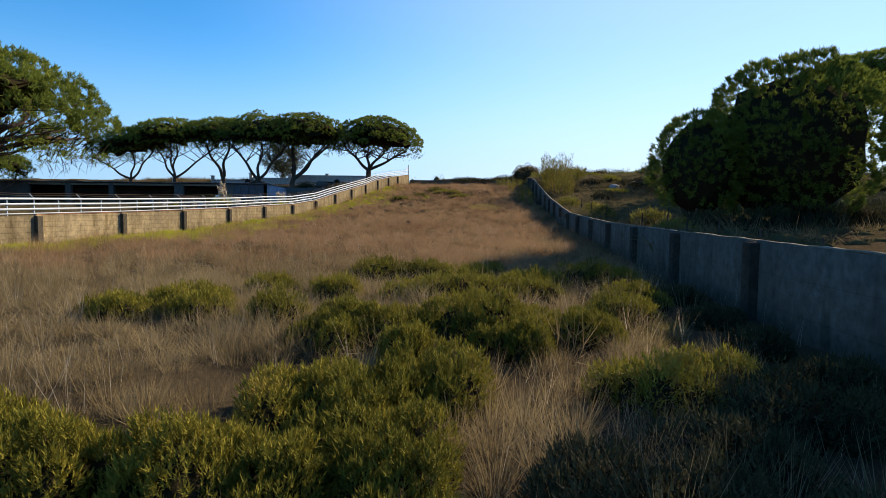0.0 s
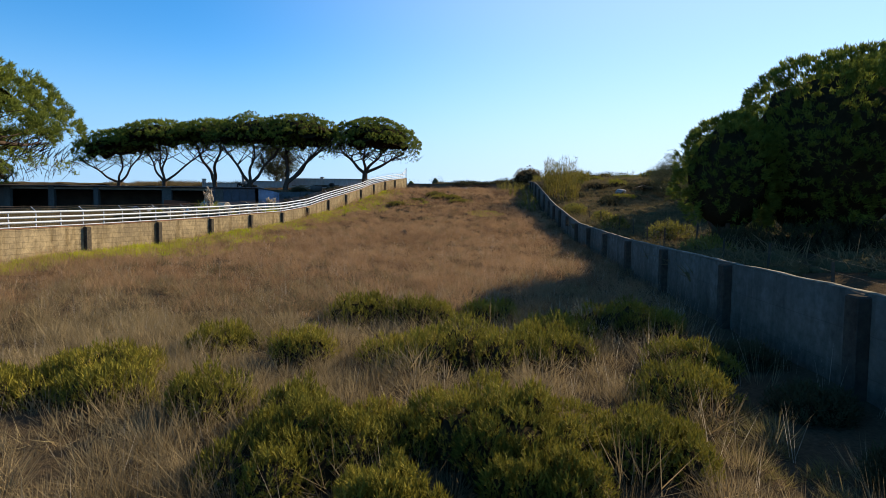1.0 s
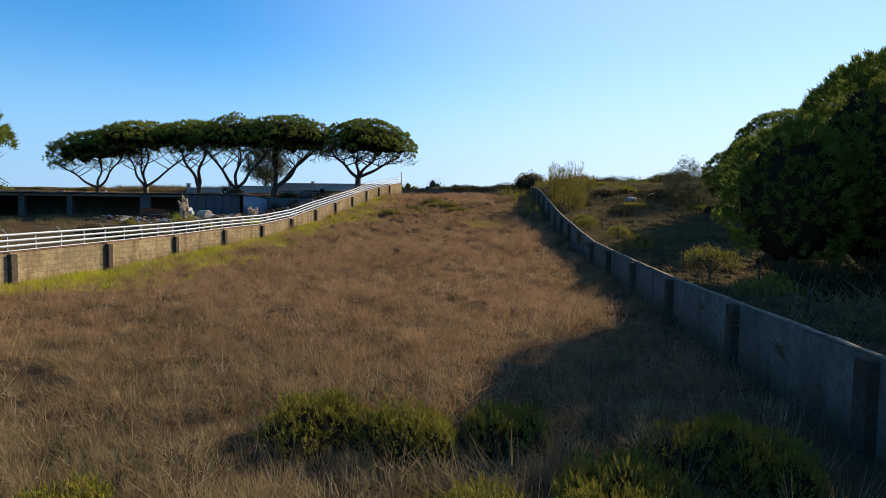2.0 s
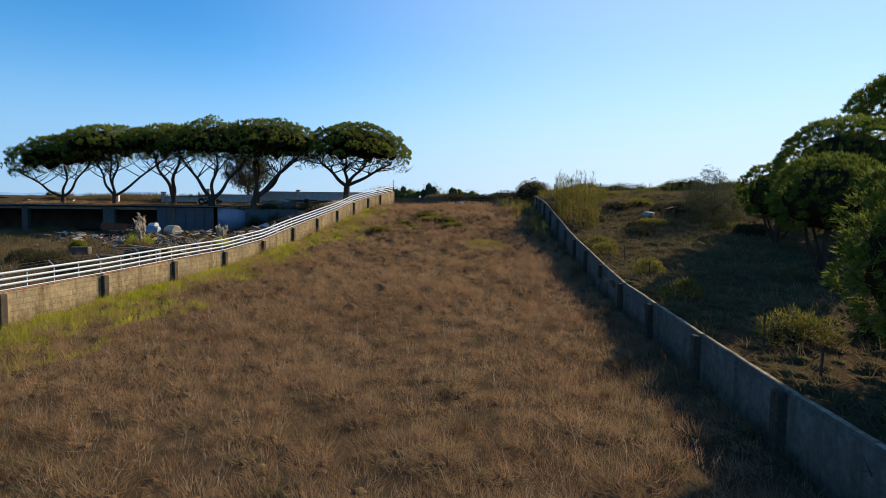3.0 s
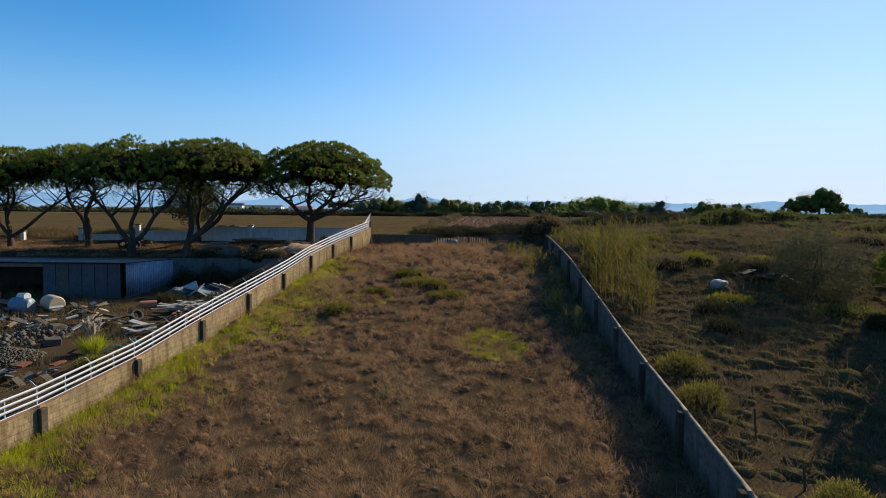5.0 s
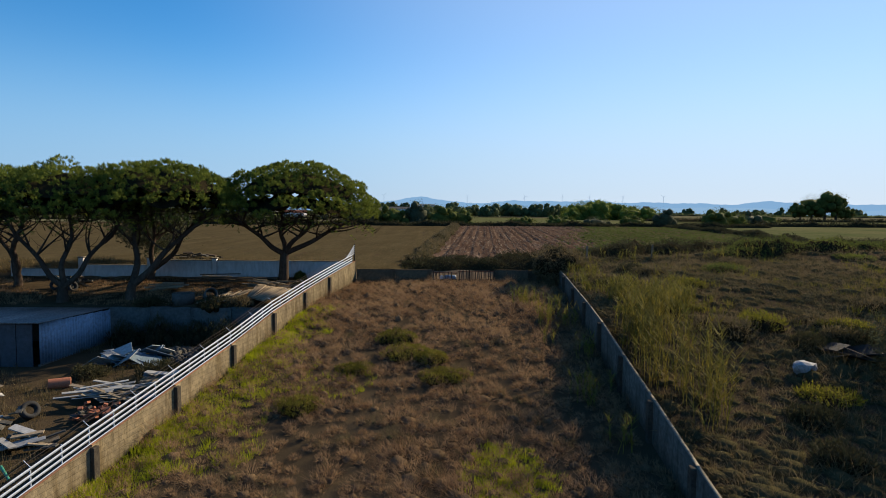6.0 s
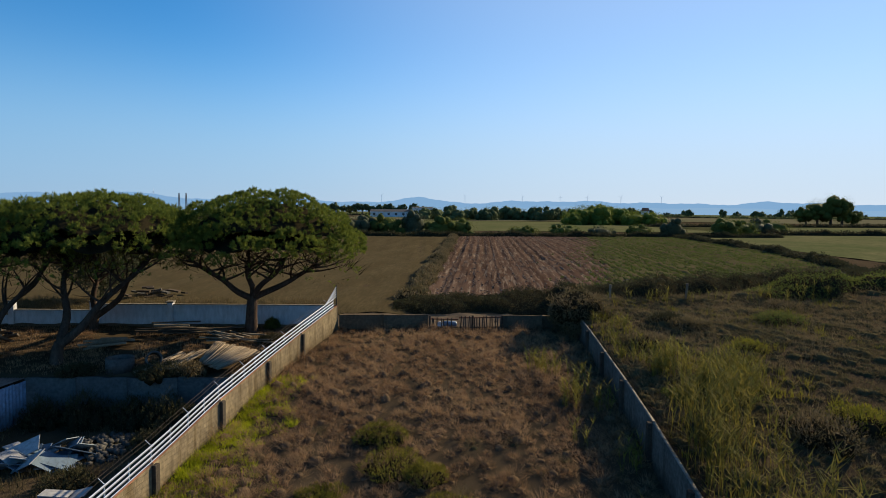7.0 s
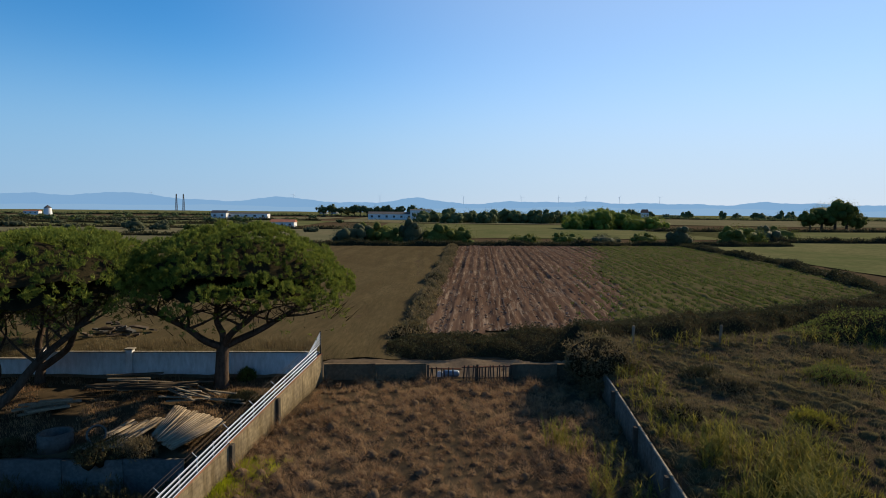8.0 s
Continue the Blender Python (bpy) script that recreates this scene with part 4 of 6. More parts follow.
mop_field("dry_tussock_grass", "dense brown tussocks half way up the slope", 0.62, (-12, 11.5), (50, 66), 0.37, 0.33, 136, 0.0058, M_STRAW, M_THATCH, 18, in_plot, (0.45, 1.0), 0.55)
mop_field("dry_tussock_grass", "rounded brown tussocks up the slope", 0.58, (-8, 11.5), (66, 79.4), 0.33, 0.34, 130, 0.0062, M_STRAW, M_THATCH, 5, in_plot, (0.4, 0.95), 0.62)
mop_field("dry_tussock_grass", "dark olive tufts scattered through the straw grass", 1.15, (-17, 10), (13, 64), 0.3, 0.27, 120, 0.006, M_WEED, M_WEEDMAT, 23, lambda x, y, g: in_plot(x, y, g) & (g.uniform(0, 1, len(x)) < 0.4), (0.5, 1.1), 0.4)
grass_field("dry_grass", "thin dry grass stems across the plot", 8000, (-18, 8), (14, 46), (0.2, 0.42), 0.0032, 10, 0.2, M_STRAW, 17, in_plot, 1, 0.8)


def by_wall(n, seed):
    """Places in a ragged strip along the left wall's foot."""
    g = np.random.default_rng(seed)
    y = g.uniform(8, 70, n)
    reach = 0.6 + 1.7 * np.clip(0.45 + 0.7 * wave(y, y * 0.4, 0.33), 0.05, 1.4) * (0.6 + 0.4 * step(25, 40, y))
    x = left_x(y) + 0.25 + np.minimum(g.exponential(1.0, n) * reach * 0.7, reach * 2.2)
    return x, y, g


x_s, y_s, g_s = by_wall(4200, 7)
V, F = blades(np.stack([x_s, y_s, ground_z(x_s, y_s)], 1), g_s.uniform(0.14, 0.34, len(x_s)), 0.011, 0.9, 25, g_s.uniform(0.08, 0.2, len(x_s)), 7)
tagged(put("green_grass", V, F, M_GREEN), "low green grass along the foot of the wall", "grass", kind="stuff")
grass_field("clover_patch", "bright yellow-green patch of low plants", 700, (1.6, 5.4), (49.5, 54.5), (0.1, 0.2), 0.012, 26, 0.16, M_GREEN, 8, lambda x, y, g: ((x - 3.6) / 1.6) ** 2 + ((y - 51.8) / 2.2) ** 2 < g.uniform(0.5, 1.1, len(x)))
mop_field("dry_tussock_grass", "olive-brown grass tussocks beyond the side wall", 0.66, (5, 34), (12, 50), 0.5, 0.26, 36, 0.010, M_WEED, M_WEEDMAT, 9, thinning, (0.7, 1.6), 0.8)
mop_field("dry_tussock_grass", "close olive-brown grass and weeds on the upper rough ground", 0.56, (8, 31), (50, 86), 0.42, 0.26, 44, 0.010, M_WEED, M_WEEDMAT, 20, in_right, (0.7, 1.6), 0.85)
grass_field("leafy_weeds", "yellow-green leafy weeds among the dry grass", 1500, (10, 34), (60, 82), (0.25, 0.5), 0.016, 14, 0.2, M_YELLOW, 21, lambda x, y, g: in_right(x, y, g) & (wave(x, y, 0.5, 2) > 0.35))
mop_field("dry_tussock_grass", "olive-brown grass and weeds on the far rough ground", 1.1, (30, 52), (30, 88), 0.62, 0.36, 40, 0.018, M_WEED, M_WEEDMAT, 10, in_right)
grass_field("dry_grass", "short olive weeds between the tussocks", 8000, (8, 33), (36, 83), (0.12, 0.34), 0.013, 8, 0.34, M_WEED, 19, in_right, 1, 1.0)
grass_field("yard_weeds", "weeds and dry grass in the yard", 9000, (-40, -5), (30, 70), (0.15, 0.55), 0.010, 15, 0.2, M_WEED, 11, lambda x, y, g: (x < left_x(y) - 0.3) & (wave(x, y, 0.5, 3) > -0.3))
grass_field("terrace_grass", "short dry grass under the pines", 4200, (-45, -5), (71.2, 80.3), (0.08, 0.24), 0.012, 14, 0.25, M_STRAW, 12, lambda x, y, g: (x < left_x(y) - 0.3) & (wave(x, y, 0.6, 1) > -0.5))
grass_field("dry_grass", "tall grass leaning out of the wall's shade", 450, (3, 8), (4, 30), (0.3, 0.5), 0.003, 40, 0.14, M_PALE, 13, lambda x, y, g: (x > right_x(y) - 2.6) & (x < right_x(y) - 0.9), 1, 0.9)

mop_field("windblown_grass", "olive and straw grass blown over between the gorse", 0.34, (1.8, 4.6), (5.4, 9.4), 0.2, 0.17, 150, 0.0026, M_OLIVE_GRASS, M_THATCH, 21, lambda x, y, g: clear(x, y) & (x < right_x(y) - 1.5) & (x > 3.2 - 0.25 * (y - 5)), (0.7, 1.4), 0.4)

# ---- shrubs in the plot ----
for i, (x, y, rad, h) in enumerate(SHRUBS):
    rad, h = rad * 1.12, h * 1.1
    near = y < 8.2
    shrub((x, y, gz(x, y) - 0.04), rad, h, 100 + i, M_GORSE, "low dense gorse shrub, green tips over a core coloured as shade", "gorse_shrub", int((2150 if near else 1050) * max(rad, 0.4) / 0.6), 0.046 if near else 0.06, group="gorse shrubs", whorls=9 if near else 6)
# all but the first two take darker bramble leaves to deepen the shade
for i, (x, y, rad, h) in enumerate([(1.9, 5.3, 0.6, 0.42), (2.6, 5.6, 0.5, 0.36), (2.0, 3.9, 0.6, 0.4), (2.8, 4.5, 0.7, 0.45), (1.4, 3.1, 0.5, 0.35), (0.9, 3.3, 0.5, 0.4), (3.6, 5.2, 0.5, 0.4), (3.9, 7.2, 0.4, 0.3),
                                      (4.2, 9.0, 0.5, 0.3), (4.4, 11.0, 0.5, 0.3), (2.2, 2.6, 0.5, 0.4)]):
    shrub((x, y, gz(x, y)), rad, h, 170 + i, M_BRAMBLE if i > 1 else M_GORSE, "thin dark thorny shrub in shade", "thorn_shrub", 1700, 0.05, group="thorn shrubs")
for i, (x, y, rad, h) in enumerate([(0.0, 62.0, 1.4, 0.45), (-2.4, 60.3, 0.9, 0.4), (1.7, 59.5, 1.1, 0.4), (-4.2, 56.5, 1.0, 0.4), (-0.6, 64, 1.1, 0.55), (1.2, 61.2, 0.8, 0.5)]):
    shrub((x, y, gz(x, y)), rad, h, 150 + i, M_GORSE, "flat dark shrub in the dry grass", "dark_shrub", 1500, 0.07, group="dark shrubs")
for i, (x, y, rad, h) in enumerate([(9.2, 26.2, 0.9, 1.0), (8.6, 31.5, 0.6, 0.9), (9.6, 37.5, 0.7, 0.9), (9.3, 43.5, 0.7, 0.9), (9.9, 46.5, 0.8, 0.8), (8.1, 20.5, 0.7, 0.7)]):
    shrub((x, y, gz(x, y)), rad * 1.1, h * 0.75, 160 + i, M_SHOOT, "leafy yellow-green shrub behind the wall", "leafy_shrub", 800, 0.10, group="leafy shrubs", body=0.3)
g_r = np.random.default_rng(77)
for i in range(34):
    x, y = g_r.uniform(11.8, 40), g_r.uniform(50, 82)
    shrub((x, y, gz(x, y)), g_r.uniform(0.8, 1.7), g_r.uniform(0.3, 0.75), 200 + i, (M_YELLOW, M_WEED, M_DARKLEAF, M_WEED, M_BRAMBLE)[i % 5], "low weedy shrub in the rough ground", "weed_shrub", 750, 0.12, group="weed shrubs")


# ---- reeds ----
def reeds(name, label, xs, ys, n, h, seed, keep=None, mat=M_SHOOT, fine=16, leaf=(0.14, 0.24, 0.021)):
    g = np.random.default_rng(seed)
    x, y = g.uniform(*xs, n), g.uniform(*ys, n)
    if keep is not None:
        k = keep(x, y)
        x, y = x[k], y[k]
    z = ground_z(x, y)
    hh = g.uniform(*h, len(x))
    parts = []
    lean = g.normal(0, 0.12, (len(x), 2))
    base, tip = np.stack([x, y, z - 0.05], 1), np.stack([x + lean[:, 0] * hh, y + lean[:, 1] * hh, z + hh], 1)
    w = np.array([0.014, 0.0, 0.0])
    V = np.stack([base - w, base + w, tip], 1).reshape(-1, 3)
    parts.append((V, np.arange(len(V)).reshape(-1, 3)))
    for s in range(fine):
        t = g.uniform(0.1, 1.0, len(x)) ** 0.8
        p = base + (tip - base) * t[:, None]
        a = g.uniform(0, 6.283, len(x))
        d = np.stack([np.cos(a), np.sin(a), g.uniform(0.3, 1.5, len(x))], 1) * (leaf[0] + leaf[1] * g.uniform(0, 1, len(x)))[:, None]
        sd = np.stack([-np.sin(a), np.cos(a), np.zeros(len(x))], 1) * leaf[2]
        V = np.stack([p - sd, p + sd, p + d], 1).reshape(-1, 3)
        parts.append((V, np.arange(len(V)).reshape(-1, 3)))
    V, F = merge(parts)
    return tagged(put(name, V, F, mat), label, "reeds", kind="stuff")


reeds("giant_reeds", "tall stand of giant reeds, green and straw, behind the wall", (7, 17), (52, 67), 1900, (1.2, 3.4), 301,
      lambda x, y: (x > right_x(y) + 0.35) & (((x - right_x(y) - 1.9) / 1.6) ** 2 + ((y - 59.2) / 6.2) ** 2 < 1) & (wave(x, y, 1.2, 2) + 0.5 * wave(x, y, 2.7, 5) > -0.1), M_REED, 15, (0.2, 0.3, 0.024))
CLUMPS = [(6.9, 71.2), (7.6, 70.3), (8.7, 69.6), (8.2, 67.8), (7.6, 66.6), (9.0, 66.4), (7.4, 63.8), (8.6, 62.0), (8.4, 58.2), (7.4, 57.2), (7.7, 53.6)]
reeds("reed_shoots", "scattered green reed shoots inside the wall", (6, 10), (52, 73), 1000, (0.6, 1.3), 302, lambda x, y: (x < right_x(y) - 0.3) & np.any([(x - a) ** 2 + (y - b) ** 2 < 0.32 for a, b in CLUMPS], axis=0), M_SHOOT, 12)


reeds("reed_shoots", "yellow-green leafy reed shoots beyond the wall", (11, 17), (63, 70), 700, (0.7, 1.5), 303, lambda x, y: (((x - 13.6) / 2.4) ** 2 + ((y - 66.2) / 2.8) ** 2 < 1) & (wave(x, y, 1.5, 4) > -0.4))
reeds("leafy_weeds", "rust and yellow leafy weeds along the wall", (10.2, 14), (66, 80), 350, (0.35, 0.8), 304, lambda x, y: (x > right_x(y) + 0.4) & (x < right_x(y) + 2.4) & (wave(x, y, 1.1, 1) > -0.2))
reeds("field_weeds", "thin yellow-green weeds along the old fence line", (11.5, 30), (80.4, 82), 160, (0.6, 1.2), 305, lambda x, y: wave(x, y, 1.4, 3) > 0.2)


# ---- hedges ----
def hedge(name, pts, width, height, seed, mat, label, leaf=0.10, dens=60, step_m=0.5):
    """A band of scrub along the plan points: a lumpy twig bank coloured as inner shade, thick with leaves; dens: leaves
    to the square metre.
    """
    g = np.random.default_rng(seed)
    P = np.array(pts, dtype=float)
    L = np.r_[0, np.cumsum(np.hypot(*np.diff(P, axis=0).T))]

    def bank(t, u):
        x, y = np.interp(t, L, P[:, 0]), np.interp(t, L, P[:, 1])
        dx, dy = np.interp(t + 0.5, L, P[:, 0]) - x + 1e-6, np.interp(t + 0.5, L, P[:, 1]) - y
        n = np.hypot(dx, dy)
        w = width * 0.5 * (1 + 0.22 * np.sin(t * 0.9 / step_m * 0.5 + seed) + 0.15 * np.sin(t * 0.37 + 2 * seed))
        x, y = x - dy / n * u * w, y + dx / n * u * w
        k = 0.66 + 0.24 * wave(t, u * 1.5, 0.35, seed) + 0.13 * wave(t * 1.0, u * 3.0, 1.3 * 0.5 / step_m, seed + 1)
        return x, y, ground_z(x, y), height * np.maximum(k, 0.2) * np.clip(0.12 + np.minimum(t, L[-1] - t) / (width * 1.1), 0.05, 1) ** 0.6 * np.maximum(1 - np.abs(u) ** 2.4, 0) ** 0.55

    T, U = np.meshgrid(np.arange(0, L[-1] + step_m, step_m), np.linspace(-1, 1, 9), indexing="ij")
    x, y, z, h = bank(T, U)
    V0, F0 = grid_mesh(x + g.normal(0, 0.05, x.shape) * step_m, y, z + h * 0.86 * (1 + g.normal(0, 0.10, x.shape)) - 0.05)
    F0 = np.concatenate([F0[:, [0, 1, 2]], F0[:, [0, 2, 3]]])
    n = int(L[-1] * width * dens)
    t, u = g.uniform(0, L[-1], n), g.uniform(-1, 1, n)
    x, y, z, h = bank(t, u)
    pos = np.stack([x, y, z + h * g.uniform(0.78, 1.06, n)], 1) + g.normal(0, leaf * 0.5, (n, 3))
    way = np.stack([g.normal(0, 0.6, n), g.normal(0, 0.6, n), g.uniform(0.1, 1.2, n)], 1)
    way /= np.linalg.norm(way, axis=1)[:, None]
    sd = np.cross(way, g.normal(0, 1, (n, 3)))
    sd /= np.linalg.norm(sd, axis=1)[:, None]
    ll = (leaf * g.uniform(0.8, 2.0, n))[:, None]
    V = np.stack([pos - sd * ll * 0.24, pos + sd * ll * 0.24, pos + way * ll], 1).reshape(-1, 3)
    F = np.arange(len(V)).reshape(-1, 3)
    V, F = merge([(V, F), (V0, F0)])
    return tagged(two_tone(put(name, V, F, mat), n, M_SHADE_TWIG), label, "hedge", kind="stuff")


hedge("bramble_hedge", [(-1.2, 84.6), (8, 84.8), (12, 86), (20, 89.5), (32, 94), (46, 101), (60, 107)], 5.0, 1.4, 401, M_BRAMBLE, "dark overgrown bramble hedge at the field's near edge", 0.085, 140)
hedge("bramble_bank", [(15, 85.0), (20, 86.4), (28, 89), (42, 95), (60, 101)], 5.4, 2.5, 402, M_BRAMBLE, "rough scrub bank in front of the hedge", 0.09, 110)
hedge("bramble_bank", [(25, 82.6), (30, 83.6), (38, 86), (52, 90)], 4.4, 1.9, 406, M_DARKLEAF, "rounded bank of green bramble before the hedge", 0.10, 110)
hedge("grassy_strip", [(0.0, 87), (0.6, 92), (3.2, 122), (5.9, 152), (8.4, 182)], 2.2, 1.0, 403, M_WEED, "brownish overgrown strip between two fields", 0.16, 90, 0.7)
hedge("field_hedge", [(52, 107), (57, 125), (60.5, 140), (65, 187)], 2.8, 1.3, 404, M_BRAMBLE, "low hedge along the crop field's far side", 0.2, 50, 0.8)
hedge("far_hedge", [(-60, 181), (-18, 183), (8, 184), (40, 187), (66, 189), (95, 192)], 2.8, 1.5, 405, M_BRAMBLE, "dark hedge across the far end of the fields", 0.25, 30, 1.0)
hedge("bramble_fringe", [(-18.4, 70.35), (-14, 70.2), (-11, 70.0), (-8.6, 69.2)], 1.4, 1.0, 407, M_BRAMBLE, "dark brambles hanging over the terrace edge", 0.07, 260, 0.4)
grass_field("dry_grass", "tall dry grass along the back of the white wall", 2600, (-45, -6), (81.4, 86.5), (0.3, 0.7), 0.012, 14, 0.25, M_WEED, 409, lambda x, y, g: wave(x, y, 0.6, 4) > -0.9)
grass_field("field_stubble", "dry stubble and weeds on the field", 8000, (-40, 6), (82.4, 150), (0.05, 0.16), 0.03, 5, 0.4, M_WEED, 408, lambda x, y, g: (x < 0.2 + (y - 89) * 0.088) & (g.uniform(0, 1, len(x)) < 45 / (y - 40)))


# ---- fields and distance ----
M_PLOUGH = surface("ploughed_soil", (0.056, 0.034, 0.024), (0.092, 0.060, 0.043), (0.21, 0.165, 0.125), 0.9, 3.2, 0.95, 1.0, stretch=(1, 0.055, 1), crumbs=(0.52, 0.66), turn=-0.09)
M_STUBBLE = surface("stubble", (0.072, 0.053, 0.028), (0.094, 0.071, 0.038), (0.048, 0.042, 0.021), 0.5, 4.5, 0.95, 0.9, stretch=(1, 0.16, 1), turn=-0.09)
M_CROP = surface("low_crop", (0.066, 0.046, 0.030), (0.090, 0.068, 0.042), (0.055, 0.070, 0.022), 0.6, 2.4, 0.95, 0.8, stretch=(1, 0.12, 1), turn=-0.09)
M_FARGREEN = surface("far_meadow", (0.085, 0.096, 0.040), (0.140, 0.128, 0.062), (0.060, 0.068, 0.030), 0.06, 0.8, 0.95, 0.3)
M_FARBROWN = surface("far_fallow", (0.155, 0.128, 0.078), (0.110, 0.105, 0.060), (0.072, 0.076, 0.042), 0.03, 0.5, 0.95, 0.3)
M_FARWOOD = foliage("far_wood", [(0.055, 0.072, 0.038), (0.085, 0.108, 0.046), (0.125, 0.148, 0.055)], 0.3, 0.05)
M_TRACK = surface("sandy_track", (0.19, 0.14, 0.09), (0.14, 0.10, 0.065), (0.10, 0.075, 0.05), 0.5, 4.0, 0.95, 0.3)
M_TILE = surface("roof_tiles", (0.30, 0.12, 0.07), (0.22, 0.09, 0.06), None, 0.5, 3.0, 0.9, 0.2)
M_ROOFSHEET = surface("old_roof_sheet", (0.22, 0.22, 0.22), (0.30, 0.29, 0.28), (0.12, 0.12, 0.12), 0.6, 6.0, 0.9, 0.3, vary=0.15)
M_DARK = surface("dark_roof", (0.05, 0.05, 0.055), (0.08, 0.08, 0.08), None, 0.5, 3.0, 0.9, 0.2)


def field(name, edge, y0, y1, mat, label, ridge=0.0, pitch=1.0, dx=0.25, dy=1.5, skew=0.0, lift=0.06, category="field"):
    """A field sheet: rows run along y with a skew; edge(x, y) says which faces belong to it."""
    x0, x1 = edge[:2]
    xs, ys = np.arange(x0, x1 + dx, dx), np.arange(y0, y1 + dy, dy)
    X, Y = np.meshgrid(xs, ys)
    g = np.random.default_rng(int(abs(x0) * 7 + y0))
    XS = X + skew * (Y - y0)
    Z = ground_z(XS, Y) + lift + ridge * np.sin(2 * np.pi * X / pitch) * (0.6 + 0.6 * wave(X, Y, 0.11)) + ridge * 0.9 * np.interp(X, xs, g.normal(0, 1, len(xs))) + ridge * 0.9 * g.normal(0, 1, X.shape)
    V, F = grid_mesh(XS, Y, Z)
    if len(edge) > 2:
        c = V[F].mean(1)
        F = F[edge[2](c[:, 0], c[:, 1])]
    return tagged(put(name, V, F, mat, smooth=True), label, category, kind="structure")


def crop_line(y):
    return 16.5 + (y - 90.6) * 0.284 + 1.2 * np.sin(y * 0.13) + 0.5 * np.sin(y * 0.9)


def near_edge(x):
    return np.interp(x, [0, 16, 27, 45, 52, 70], [88.5, 90, 94, 103, 108, 112])


field("ploughed_field", (0, 46, lambda x, y: (x < crop_line(y)) & (x > 0.6 + (y - 89) * 0.09) & (y > near_edge(x))), 88.5, 184, M_PLOUGH, "bare brown ploughed field with furrows running away", 0.06, 1.3, 0.22, 1.1, 0.10, 0.14)
field("crop_field", (-6, 70, lambda x, y: (x >= crop_line(y)) & (x < np.interp(y, [100, 108, 137, 187], [45, 52, 59.7, 64])) & (y > near_edge(x))), 88.5, 187, M_CROP, "low green crop field in rows", 0.06, 1.3, 0.25, 1.1, 0.10, 0.14)
field("stubble_field", (-150, 8, lambda x, y: x < 0.6 + (y - 89) * 0.09), 82.3, 181, M_STUBBLE, "flat yellow-brown stubble field", 0.02, 0.9, 0.7, 1.6)
field("track", (-30, 12), 80.1, 82.0, M_TRACK, "narrow sandy track behind the back wall", 0.01, 1, 0.5, 0.5, 0, 0.05, "track")
field("meadow", (66, 420, lambda x, y: x > 58 + (y - 110) * 0.1), 108, 208, M_FARGREEN, "green meadow beyond the hedge", 0, 1, 3, 3, 0, 0.12)
field("meadow", (100, 700), 213, 300, M_FARGREEN, "pale green meadow between hedges", 0, 1, 6, 6, 0, 0.15)
field("meadow", (-20, 130), 225, 420, M_FARGREEN, "pale meadow between the woods", 0, 1, 6, 6, 0, 0.15)
field("fallow_field", (-330, -25), 190, 300, M_FARBROWN, "brown fallow field behind the trees", 0, 1, 6, 6, 0, 0.15)
field("meadow", (-420, -60), 310, 460, M_FARGREEN, "green strip of meadow", 0, 1, 8, 8, 0, 0.2)
field("fallow_field", (-700, -80), 470, 700, M_FARBROWN, "far brown field", 0, 1, 10, 10, 0, 0.3)
field("meadow", (-60, 900), 430, 800, M_FARBROWN, "far dry meadow", 0, 1, 10, 10, 0, 0.3)
field("meadow", (-1500, 1800), 820, 2600, M_FARGREEN, "far green plain", 0, 1, 60, 60, 0, 0.6)


def ridge_of_hills(name, dist, level, seed, col, glow, peaks):
    """A far range, standing on the horizon; its blue haze is painted as emission on black."""
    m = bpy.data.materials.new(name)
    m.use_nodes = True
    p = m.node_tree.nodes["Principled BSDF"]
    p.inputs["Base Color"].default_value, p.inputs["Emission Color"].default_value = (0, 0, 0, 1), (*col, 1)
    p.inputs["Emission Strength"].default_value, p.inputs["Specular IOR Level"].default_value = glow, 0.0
    a = np.radians(np.linspace(-65, 65, 900))
    d = np.degrees(a)
    h = level * (1 + 0.07 * np.sin(d * 0.55 + seed) + 0.045 * np.sin(d * 1.4 + 2 * seed) + 0.02 * np.sin(d * 3.7 + seed) + 0.012 * np.sin(d * 9.1))
    for deg, w, hh in peaks:
        h = h + hh * np.exp(-np.abs((d - deg) / w) ** 1.7)
    rows = []
    for k, (dd, f) in enumerate(((-500, 0.0), (-250, 0.45), (0, 1.0), (120, 0.9), (300, 0.0))):
        rows.append(np.stack([(dist + dd) * np.sin(a), (dist + dd) * np.cos(a), 6.9 - 3 * (f == 0) + h * f * (1 + 0.05 * np.sin(d * 2.1 + k * 2) * (f < 1))], -1))
    R = np.array(rows)
    V, F = grid_mesh(R[..., 0], R[..., 1], R[..., 2])
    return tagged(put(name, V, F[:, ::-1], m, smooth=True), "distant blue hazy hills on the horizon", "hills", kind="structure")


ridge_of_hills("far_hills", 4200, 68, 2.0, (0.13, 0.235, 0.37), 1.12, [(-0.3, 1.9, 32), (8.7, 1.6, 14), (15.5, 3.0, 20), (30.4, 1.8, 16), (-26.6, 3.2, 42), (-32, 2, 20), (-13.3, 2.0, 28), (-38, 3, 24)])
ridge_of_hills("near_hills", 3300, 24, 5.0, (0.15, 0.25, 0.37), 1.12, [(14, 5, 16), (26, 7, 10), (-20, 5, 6)])


